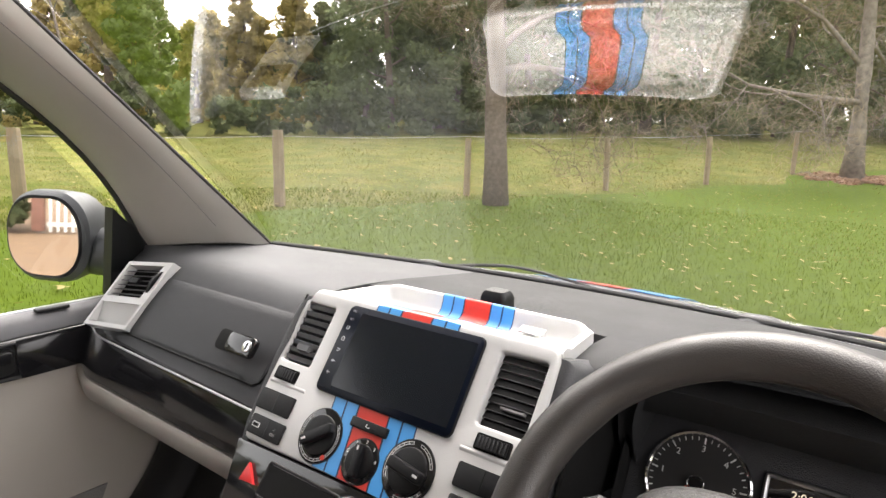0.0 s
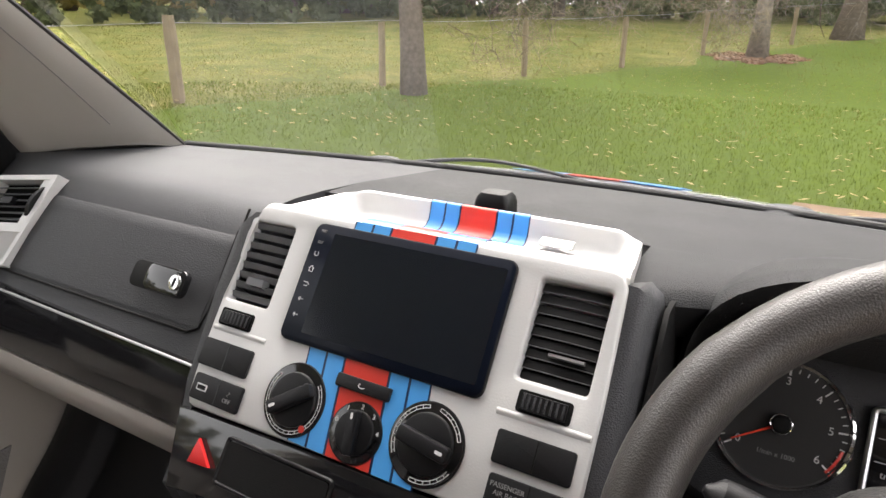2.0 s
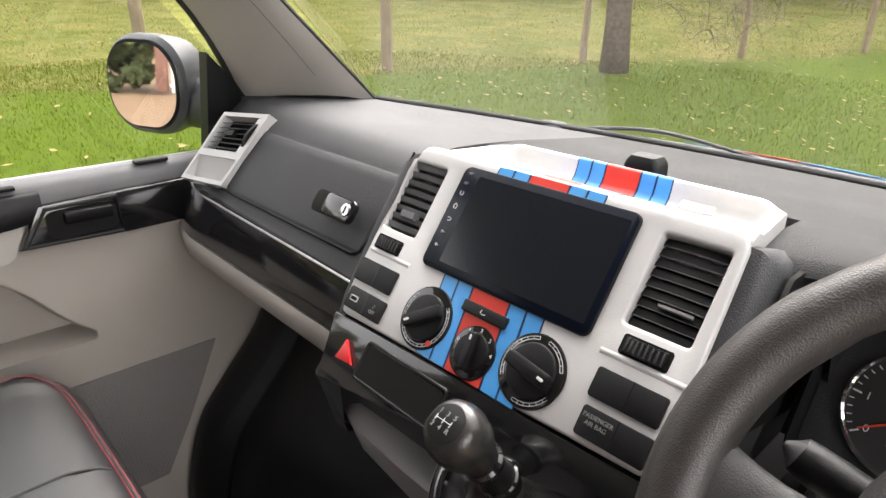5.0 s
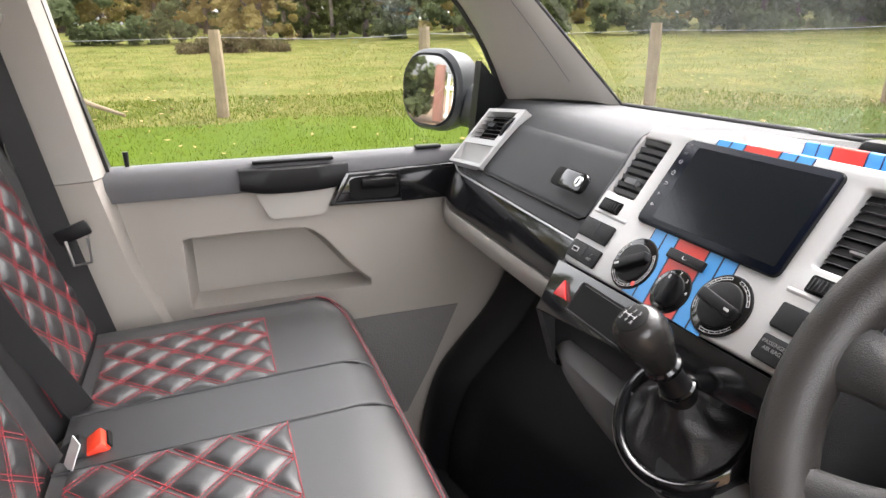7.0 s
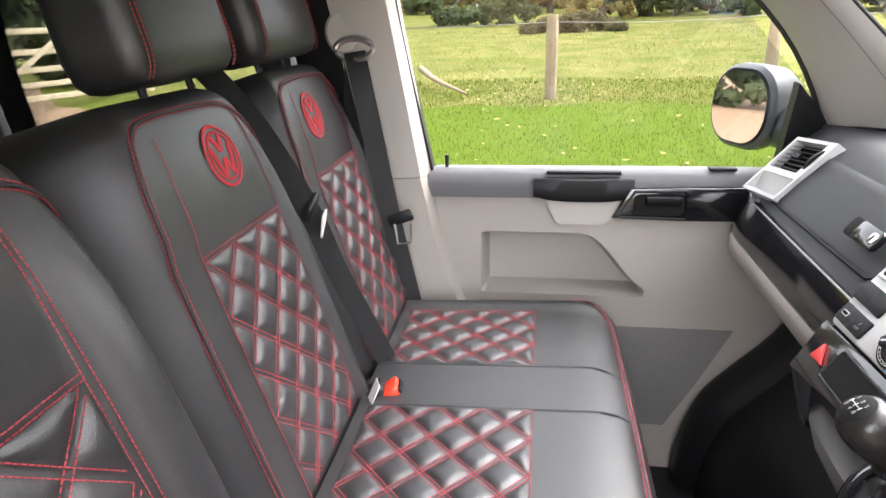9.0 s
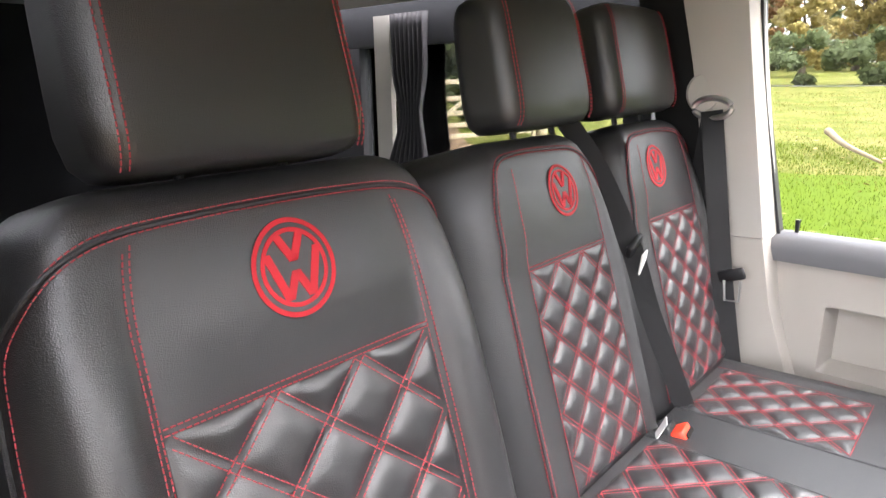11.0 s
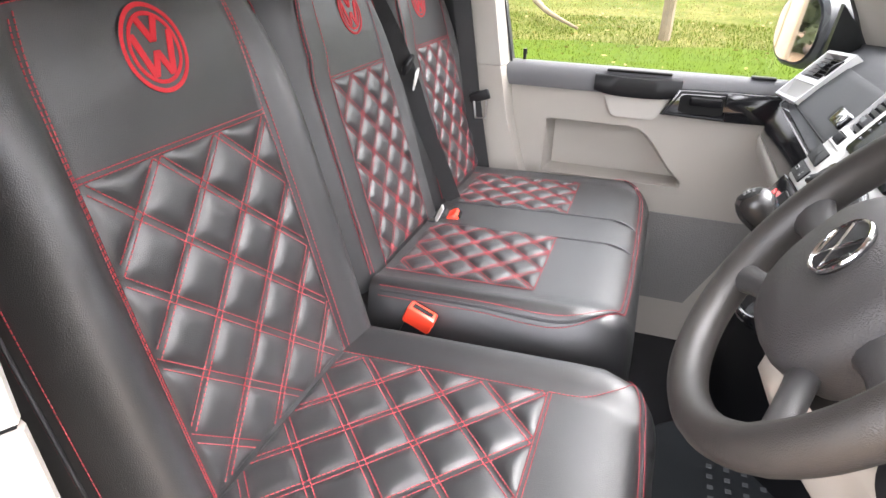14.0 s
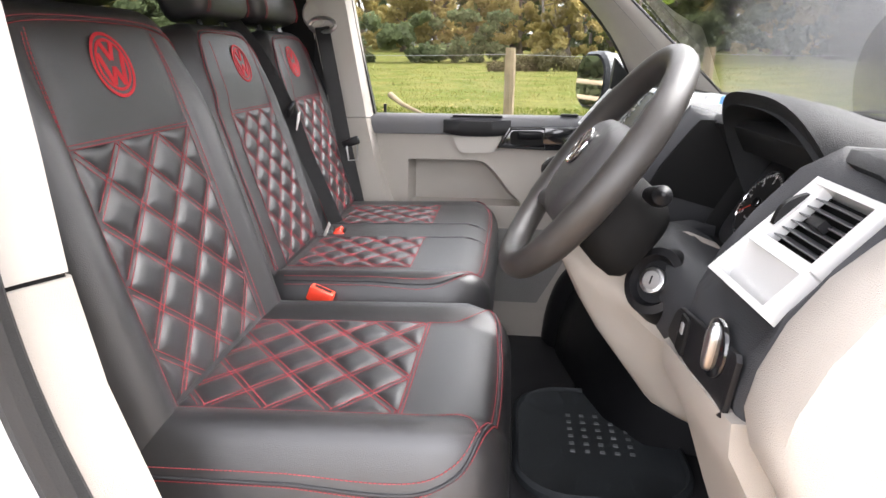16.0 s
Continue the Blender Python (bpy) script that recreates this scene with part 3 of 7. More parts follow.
for i, (x, y) in enumerate(POSTS):
    fence_post(x, y, 1.2 if i < 4 else 1.07, 0.17 if i < 4 else 0.12, i, 0.02 * math.sin(i * 2.1))
for k, f in enumerate((1.1,)):
    pts = []
    for i in range(len(POSTS) - 1):
        for j in range(6):
            x = POSTS[i][0] + (POSTS[i + 1][0] - POSTS[i][0]) * j / 6
            y = POSTS[i][1] + (POSTS[i + 1][1] - POSTS[i][1]) * j / 6
            pts.append((x, y, ground_z(x, y) + f - 0.03 * math.sin(math.pi * j / 6)))
    solo("fence_wire", tube(pts, 0.004, 4), WIRE, "thin sagging galvanised fence wire", "fence wire", "wires of the field fence", sharp=0)


def field_gate(p, q):
    a, b = Vector((*p, 0)), Vector((*q, 0))
    d = (b - a).normalized()
    ang = math.degrees(math.atan2(d.y, d.x))
    z = ground_z((a.x + b.x) / 2, (a.y + b.y) / 2)
    c = (a + b) / 2
    g = thing("field_gate", (c.x, c.y, z), "pale wooden five-bar field gate", "gate")
    w = (b - a).length
    for zz in (0.22, 0.42, 0.64, 0.90, 1.2):
        part("bar", box((w, 0.03, 0.085), pose(c.x, c.y, z + zz, 0, 0, ang), 0.006), GATEWOOD, g)
    for e in (-0.5, 0.5):
        pp = c + d * (w - 0.08) * e
        part("stile", box((0.09, 0.06, 1.3), pose(pp.x, pp.y, z + 0.68, 0, 0, ang), 0.006), GATEWOOD, g)
    for e in (-1, 1):
        pp = c + d * w * 0.25 * e
        part("brace", box((w * 0.55, 0.025, 0.08), pose(pp.x, pp.y, z + 0.7, 0, e * 32, ang) @ pose(0, -0.03, 0), 0.006), GATEWOOD, g)
    for e in (-0.5, 0.5):
        pp = c + d * (w + 0.3) * e
        solo("gate_post", box((0.2, 0.2, 1.6), pose(pp.x, pp.y, z + 0.7, 0, 0, ang), 0.02), GATEWOOD, "square pale wooden gate post", "gate post", "posts of the field gate")


field_gate((-7.5, -8.3), (-10.1, -7.6))


def picket_gate(x0, y0, x1, y1):
    z = ground_z(x0, y0)
    g = thing("picket_gate", ((x0 + x1) / 2, (y0 + y1) / 2, z), "white painted picket gate across the drive", "gate")
    ang = math.degrees(math.atan2(y1 - y0, x1 - x0))
    w = math.hypot(x1 - x0, y1 - y0)
    for zz in (0.25, 0.95):
        part("rail", box((w, 0.04, 0.09), pose((x0 + x1) / 2, (y0 + y1) / 2, z + zz, 0, 0, ang), 0.006), PICKET, g)
    n = 18
    for k in range(n):
        f = (k + 0.5) / n
        part("picket", box((0.06, 0.025, 1.2), pose(x0 + (x1 - x0) * f, y0 + (y1 - y0) * f, z + 0.68, 0, 0, ang) @ pose(0, 0.04, 0), 0.005), PICKET, g)
    for f in (-0.06, 1.06):
        solo("gate_pier", box((0.24, 0.24, 1.4), pose(x0 + (x1 - x0) * f, y0 + (y1 - y0) * f, z + 0.8, 0, 0, ang), 0.02), BRICK, "square red brick gate pier", "gate pier", "piers of the drive gate")


picket_gate(-7.4, -13.3, -4.9, -14.1)


def fallen_leaves():
    rng = random.Random(8)
    verts, faces = [], []
    for k in range(1500):
        a = radians(rng.uniform(-30, 60) if k % 4 else rng.uniform(60, 130))
        r = rng.uniform(2.5, 14)
        x, y = -math.sin(a) * r, math.cos(a) * r
        if abs(x) < 1.0 and y < 1.9:
            continue
        z = ground_z(x, y) + lump(x, y) + 0.05 + rng.uniform(0, 0.02)
        s = rng.uniform(0.022, 0.050)
        ph, tilt = rng.uniform(0, 6.28), rng.uniform(-0.5, 0.5)
        n0 = len(verts)
        for m in range(4):
            aa = ph + m * 1.5708
            q = s * (1.0 if m % 2 else 0.6)
            verts.append((x + q * math.cos(aa), y + q * math.sin(aa), z + tilt * q * math.cos(aa)))
        faces.append((n0, n0 + 1, n0 + 2, n0 + 3))
    me = mesh_from("fallen_leaves", verts, faces, False)
    me.materials.append(FALLEN)
    tagged(new("fallen_leaves", me), "scattered yellow and brown fallen leaves on grass", "leaves", kind="stuff")


fallen_leaves()
solo("fallen_branch", tube(spline([(-11.0, -2.6, ground_z(-11, -2.6) + 0.25), (-10.2, -2.2, ground_z(-10.2, -2.2) + 0.16), (-9.3, -1.6, ground_z(-9.3, -1.6) + 0.08)]), lambda t: 0.06 * (1 - 0.6 * t), 8), POSTWOOD, "pale broken branch lying by the fence", "branch", sharp=0)

# ---------------------------------------------------------------- van shell
XC = 0.0130                                  # middle of the dashboard


def shell():
    # floor and front wall of the cab
    part("floor", box((1.74, 3.9, 0.05), pose(0, -1.35, 0.445), 0.005), CARPET, None, "black lining on the van's cab floor", kind="structure", category="floor")
    part("wall_front", box((1.70, 0.05, 0.78), pose(0, 0.56, 0.86), 0.005), CARPET, None, "black lined bulkhead under the dashboard", kind="structure", category="wall")
    for sx, nm in ((-1, "wall_kick_left"), (1, "wall_kick_right")):
        part(nm, box((0.05, 0.42, 0.84), pose(sx * 0.885, 0.40, 0.885), 0.005), CARPET, None, "black lined side of the footwell", kind="structure", category="wall")
    # roof lining with its front rail
    rings = []
    for y, z in ((-0.13, 1.868), (-0.22, 1.885), (-0.5, 1.91), (-1.5, 1.925), (-3.2, 1.925)):
        ring = []
        for k in range(13):
            u = -1 + 2 * k / 12
            ring.append((u * 0.74, y, z - 0.06 * abs(u) ** 4))
        ring += [(p[0], p[1], p[2] + 0.05) for p in reversed(ring)]
        rings.append(ring)
    part("ceiling", loft(rings), HEADLINER, None, "pale cloth roof lining of the van", kind="structure", category="ceiling")
    # rear: side walls with window openings, back wall
    for sx, nm in ((-1, "wall_left"), (1, "wall_right")):
        x = sx * 0.86
        bm = bmesh.new()
        for y0, y1, z0, z1 in ((-3.2, -1.02, 0.5, 1.22), (-3.2, -1.02, 1.74, 1.93), (-1.10, -1.02, 1.22, 1.74), (-3.2, -2.15, 1.22, 1.74)):
            rbox(bm, (0.06, y1 - y0, z1 - z0), pose(x, (y0 + y1) / 2, (z0 + z1) / 2), 0.004)
        part(nm, bm, DARKWALL, None, "charcoal carpet lining with a window opening", kind="structure", category="wall")
        bm = bmesh.new()
        rbox(bm, (0.006, 1.10, 0.56), pose(x, -1.63, 1.48), 0.0)
        w = part("window_1" if sx < 0 else "window_2", bm, GLASS, None, "clear side window of the rear cabin", kind="structure", category="window")
        w.visible_shadow = False
    part("wall_back", box((1.74, 0.06, 1.43), pose(0, -3.2, 1.22), 0.005), DARKWALL, None, "charcoal lined back of the van", kind="structure", category="wall")


shell()


def pillar(side, name):
    """A front pillar between the windscreen and the door window, in slices from the dash up to the roof."""
    s = side
    rings = []
    for t in [k / 12 for k in range(13)]:
        # windscreen edge, window edge
        a = Vector((s * (0.735 if s < 0 else 0.695), 0.438, 1.350)).lerp(Vector((s * (0.652 if s < 0 else 0.60), -0.15, 1.868)), t)
        b = Vector((s * 0.862, 0.19, 1.36)).lerp(Vector((s * 0.755, -0.34, 1.875)), t)
        b.y += 0.10 * math.sin(math.pi * min(1, t * 1.0)) * 0.9
        mid = a.lerp(b, 0.5) + Vector((-s * 0.035, -0.035, 0.02))
        oa, ob = a + Vector((s * 0.07, 0.01, 0.0)), b + Vector((s * 0.06, 0.03, 0.0))
        front = [a.lerp(mid, k / 4) * (1 - 0) + Vector((-s * 0.012, -0.012, 0.008)) * math.sin(math.pi * k / 4) for k in range(4)]
        back = [mid.lerp(b, k / 4) + Vector((-s * 0.012, -0.012, 0.008)) * math.sin(math.pi * k / 4) for k in range(5)]
        rings.append(front + back + [ob, oa])
    ob = part(name, loft(rings), CREAM, None, "pale smooth plastic windscreen pillar trim", kind="structure", category="pillar", sharp=50)
    part("trim_seam", tube([r[2].lerp(r[3], 0.5) + Vector((-s * 0.0006, -0.0006, 0.0004)) for r in rings[1:]], 0.0009, 5), MIDGREY, ob, "fine mould line")
    # black rubber edge along the window and the glass
    for nm, p in (("pillar_seal", [r[8] for r in rings]), ("glass_seal", [r[0] for r in rings])):
        part(nm, tube([q + Vector((s * 0.006, 0.006, 0)) for q in p], 0.011 if nm == "pillar_seal" else 0.0055, 8), RUBBER, ob, "black rubber edge")


pillar(-1, "trim_left_pillar")
pillar(1, "trim_right_pillar")


def windscreen():
    verts, faces = [], []
    nu, nv = 48, 24
    for j in range(nv + 1):
        t = j / nv
        for i in range(nu + 1):
            u = -1 + 2 * i / nu
            x = u * (0.735 * (1 - t) + 0.64 * t)
            y = (0.605 - 0.60 * t) - (0.17 - 0.05 * t) * u * u
            z = 1.334 + 0.022 * u * u + 0.530 * t - 0.002 * math.sin(math.pi * t)
            verts.append((x, y, z))
    for j in range(nv):
        for i in range(nu):
            a = j * (nu + 1) + i
            faces.append((a, a + 1, a + nu + 2, a + nu + 1))
    me = mesh_from("windscreen", verts, faces)
    me.materials.append(WINDSCREEN)
    tagged(new("windscreen", me), "large clear raked windscreen mirroring the dash top", "windscreen", kind="structure")
    part("windscreen_seal", tube([(p[0], p[1] + 0.004, p[2] + 0.003) for p in verts[:nu + 1]], 0.005, 8), RUBBER, None, "black rubber seal at the windscreen's foot", kind="structure", category="trim")


windscreen()
solo("mirror_mount", loft([[(0.030 + r * math.cos(a), 0.035 + dy, z + 0.6 * r * math.sin(a)) for a in [6.283 * k / 24 for k in range(24)]] for r, dy, z in ((0.012, -0.040, 1.800), (0.026, -0.034, 1.800), (0.031, -0.018, 1.804), (0.031, 0.0, 1.815), (0.026, 0.012, 1.826))]), MATT, "black rounded mirror foot on the windscreen", "mirror foot", sharp=40)


def bonnet():
    b = thing("bonnet", (0, 0.9, 1.2), "white van bonnet with blue and red racing stripes", "bonnet")

    def surf(x, y, lift=0.0):
        t = (y - 0.66) / 0.75
        return (x, y, 1.333 - 0.14 * t - 0.20 * t * t - 0.05 * (x / 0.8) ** 2 + lift)

    def sheet(x0, x1, lift, nx=10):
        top = [[surf(x0 + (x1 - x0) * i / nx, 0.66 + 0.75 * j / 10, lift) for i in range(nx + 1)] for j in range(11)]
        rings = [r + [(p[0], p[1], p[2] - (0.02 if lift == 0 else 0.001)) for p in reversed(r)] for r in top]
        return loft(rings)

    part("panel", sheet(-0.78, 0.78, 0.0, 20), BODY, b)
    for x0, x1, m, nm in ((-0.145, -0.05, BLUE, "blue_stripe"), (-0.05, 0.05, RED, "red_stripe"), (0.05, 0.145, BLUE, "blue_stripe")):
        part(nm, sheet(XC + x0, XC + x1, 0.003, 4), m, b)
    part("scuttle", box((1.5, 0.06, 0.02), pose(0, 0.645, 1.285), 0.006), MATT, b, "black plastic scuttle panel")
    for cx, tipx in ((-0.36, 0.12), (0.32, 0.80)):
        w = thing("wiper", (cx, 0.53, 1.34), "black windscreen wiper resting at the screen's foot", "wiper", "windscreen wipers")
        part("pivot_cover", loft([[(cx + dx * r, 0.625 - 0.17 * (cx / 0.72) ** 2 + dy * r * 0.6, 1.318 + zz) for dx, dy in [(math.cos(a), math.sin(a)) for a in [6.283 * k / 16 for k in range(16)]]] for r, zz in ((0.05, 0), (0.046, 0.016), (0.028, 0.026), (0.004, 0.029))]), CAP, w)
        part("arm", tube(spline([(cx, 0.635 - 0.33 * cx * cx, 1.330), (cx + (tipx - cx) * 0.4, 0.640 - 0.33 * (cx * 0.6 + tipx * 0.4) ** 2, 1.350), (tipx - 0.06, 0.635 - 0.33 * tipx * tipx, 1.330)]), lambda t: 0.0045 * (1 - 0.4 * t), 8), BLACK, w)
        part("blade", tube(spline([(cx - 0.02, 0.632 - 0.33 * cx * cx, 1.322), ((cx + tipx) / 2, 0.632 - 0.33 * ((cx + tipx) / 2) ** 2, 1.326), (tipx, 0.627 - 0.33 * tipx * tipx, 1.326)]), 0.004, 6), RUBBER, w)


bonnet()

# ---------------------------------------------------------------- passenger door


def nose():
    # closed body under the bonnet
    rings = []
    for k in range(9):
        t = k / 8
        y, top = 0.63 + 0.76 * t, 1.27 - 0.14 * t - 0.20 * t * t
        w = 0.84 - 0.10 * t * t
        rings.append([(-w, y, 0.42 + 0.06 * t), (-w - 0.01, y, 0.80), (-w + 0.02, y, top - 0.10), (-w + 0.12, y, top - 0.01), (0, y + 0.01 * t, top), (w - 0.12, y, top - 0.01), (w - 0.02, y, top - 0.10), (w + 0.01, y, 0.80), (w, y, 0.42 + 0.06 * t)])
    part("wall_nose", loft(rings), BODY, None, "white painted nose of the van below its bonnet", kind="structure", category="van body", sharp=50)


nose()


def passenger_door():
    d = thing("passenger_door", (-0.86, -0.2, 0.47), "closed light grey van door with dark sill and pulls", "door")
    X = -0.815

    def face(y, z):
        """The inner face of the card: it leans out to the sill and swells a little low down."""
        return X - 0.012 * sm(1.0, 1.22, z) + 0.02 * sm(0.95, 0.65, z)

    ys = [-0.70 + 0.96 * k / 240 for k in range(241)]
    zs = [0.465 + 0.75 * k / 200 for k in range(201)]

    def pocket(y, z):
        """How deep the storage pocket is sunk at this place."""
        top = 1.112 - 0.140 * sm(-0.345, -0.165, y) ** 1.3
        a = sm(-0.572, -0.556, y) * sm(-0.172, -0.19, y)
        steep = 1 + 1.6 * sm(-0.34, -0.27, y) * sm(-0.165, -0.2, y)
        b = sm(0.957, 0.963, z) * sm(top + 0.003 * steep, top - 0.008 * steep, z)
        return 0.082 * a * b

    rings = []
    for z in zs:
        row = [(face(y, z) - pocket(y, z), y, z) for y in ys]
        rings.append(row + [(X - 0.09, ys[-1], z), (X - 0.09, ys[0], z)])
    part("door_card", loft(rings), GREY, d)
    # mesh speaker panel
    net = []
    for zz, y0, y1 in ((0.876, -0.30, 0.045), (0.80, -0.30, 0.006), (0.72, -0.30, -0.036), (0.605, -0.30, -0.10)):
        net.append([(face(0, zz) + 0.004, y0, zz), (face(0, zz) + 0.004, y1, zz), (face(0, zz) - 0.02, y1, zz), (face(0, zz) - 0.02, y0, zz)])
    part("speaker_grille", loft(net), mat("grey_speaker_mesh", (0.17, 0.165, 0.16), 0.6, bump=1.0, scale=260, kind="voronoi"), d, "dark grey perforated speaker grille")
    # sill strip under the glass
    rings = []
    for y in [-0.70 + 0.95 * k / 24 for k in range(25)]:
        x = X - 0.008
        ring = [(x - 0.055, y, 1.268), (x - 0.018, y, 1.272), (x + 0.004, y, 1.262), (x + 0.012, y, 1.235), (x + 0.008, y, 1.205), (x - 0.01, y, 1.200), (x - 0.055, y, 1.200)]
        rings.append(ring)
    part("sill_trim", loft(rings), SILL, d, "dark grey sill strip", sharp=60)
    # pull handle moulded on the sill
    def bar(y0, y1, z0, z1, out, m, nm, label="", lean=0.02):
        ring = []
        for y in [y0 + (y1 - y0) * k / 10 for k in range(11)]:
            e = 1 - 0.25 * abs(2 * (y - y0) / (y1 - y0) - 1) ** 4
            inset = 0.012 * abs(2 * (y - y0) / (y1 - y0) - 1) ** 3
            ring.append([(X - 0.02, y, z0 + inset), (X + out * 0.7 * e, y, z0 + inset), (X + out * e, y, z0 + 0.3 * (z1 - z0)), (X + out * 0.85 * e, y, z1 - 0.004), (X + out * 0.55 * e, y, z1), (X - 0.02, y, z1)])
        return part(nm, loft(ring), m, d, label, sharp=50)
    bar(-0.445, -0.215, 1.200, 1.256, 0.020, BLACK, "grab_handle", "satin black grab handle")
    part("handle_lip", box((0.018, 0.17, 0.006), pose(X - 0.004, -0.33, 1.2665), 0.002), MATT, d, "black rubber insert")
    part("grab_recess", loft([[(X + d, -0.33 + y, z) for y, z in ((-0.085, 1.200), (0.085, 1.200), (0.062, 1.150), (0.050, 1.142), (-0.050, 1.142), (-0.062, 1.150))] for d in (-0.006, 0.0035)]), CREAM, d, "pale tapered recess under the handle", sharp=40)
    # door opener in a gloss black surround
    sur = [(-0.262, 1.163), (-0.222, 1.234), (-0.085, 1.238), (0.16, 1.240), (0.16, 1.160), (-0.09, 1.158)]
    part("opener_surround", plate([(p[0], p[1]) for p in sur], 0.012, Matrix(((0, 0, 1, X + 0.006), (1, 0, 0, 0), (0, 1, 0, 0), (0, 0, 0, 1))), 0.004), GLOSS, d, "gloss black surround")
    part("opener_bezel", tube([(X + 0.020, y, z) for y, z in ((-0.250, 1.168), (-0.214, 1.228), (-0.102, 1.231), (-0.098, 1.165))], 0.004, 8, True), BLACK, d)
    cup = [(y * 0.056 - 0.160, z * 0.025 + 1.198) for y, z in round_rect(2, 2, 0.4)]
    part("opener_cup", plate(cup, 0.002, Matrix(((0, 0, 1, X + 0.0185), (1, 0, 0, 0), (0, 1, 0, 0), (0, 0, 0, 1))), 0), MATT, d, "recessed black finger cup")
    part("opener_lever", box((0.012, 0.080, 0.024), pose(X + 0.024, -0.150, 1.208, 0, 12, 0), 0.006), BLACK, d, "satin black opening lever")
    part("lock_pin", tube([(X - 0.03, -0.655, 1.262), (X - 0.03, -0.655, 1.302)], lambda t: 0.004 + 0.002 * t, 8), BLACK, d, "black lock pin")
    part("window_switch", box((0.022, 0.06, 0.008), pose(X - 0.02, -0.02, 1.274), 0.003), BLACK, d)
    # window frame and glass
    frame_pts = [(-0.845, -0.70, 1.26), (-0.80, -0.755, 1.60), (-0.77, -0.78, 1.86)]
    part("rear_frame", strap(spline(frame_pts, 6), (1, 0, 0), 0.03, 0.03), RUBBER, d, "black rubber window channel")
    part("top_frame", strap(spline([(-0.77, -0.79, 1.86), (-0.765, -0.45, 1.88), (-0.77, -0.25, 1.83)], 6), (1, 0, 0), 0.04, 0.03), RUBBER, d)
    v = [(-0.86, -0.72, 1.25), (-0.86, 0.24, 1.25), (-0.845, 0.16, 1.42), (-0.80, -0.12, 1.72), (-0.775, -0.30, 1.87), (-0.775, -0.80, 1.87)]
    g = part("glass", mesh_from("glass", v, [(0, 1, 2, 3, 4, 5)], False), GLASS, d, "clear door window")
    g.visible_shadow = False
    # black corner filler behind the mirror
    part("mirror_corner", loft([[(-0.85, 0.10, 1.272), (-0.85, 0.27, 1.272), (-0.85, 0.19, 1.38), (-0.85, 0.12, 1.46)], [(-0.885, 0.10, 1.272), (-0.885, 0.27, 1.272), (-0.885, 0.19, 1.38), (-0.885, 0.12, 1.46)]]), BLACK, d)
    # painted outer skin
    part("outer_skin", box((0.03, 0.98, 0.83), pose(-0.935, -0.21, 0.84), 0.01), BODY, d, "white painted door skin")
    return d


passenger_door()


def door_mirror():
    t = thing("door_mirror", (-0.95, 0.15, 1.24), "black oval door mirror on the passenger door", "door mirror")
    c = Vector((-1.085, 0.075, 1.378))
    ax = Matrix.Rotation(radians(22), 3, 'Z') @ Vector((0, -1, 0))       # the glass looks back and inward
    ax = Matrix.Rotation(radians(-3.6), 3, 'X') @ ax
    sx = Vector((0, 0, 1)).cross(ax).normalized()
    up = ax.cross(sx)

    def ring(scale, depth, sh=(0, 0)):
        return [c + sx * (p[0] * scale + sh[0]) + up * (p[1] * scale + sh[1]) + ax * depth for p in round_rect(0.216, 0.190, 0.082, 9)]

    part("shell", loft([ring(0.92, 0.0), ring(1.0, 0.008), ring(1.10, -0.004), ring(1.13, -0.03, (-0.01, 0)), ring(1.05, -0.09, (-0.02, 0)), ring(0.8, -0.14, (-0.03, 0)), ring(0.35, -0.165, (-0.035, 0))]), CAP, t, "black plastic shell")
    gp = [c + sx * p[0] * 0.93 + up * p[1] * 0.93 + ax * 0.0095 for p in round_rect(0.216, 0.190, 0.082, 9)]
    part("mirror_glass", loft([gp, [p + ax * 0.002 for p in gp]]), MIRROR, t, "silvered mirror glass")
    foot = [c + sx * -0.05 + up * -0.03 - ax * 0.06, Vector((-0.95, 0.20, 1.335)), Vector((-0.875, 0.20, 1.32))]
    part("arm", tube(spline(foot, 6), lambda q: 0.055 + 0.012 * q, 14), CAP, t)


door_mirror()

# ---------------------------------------------------------------- side posts behind the doors


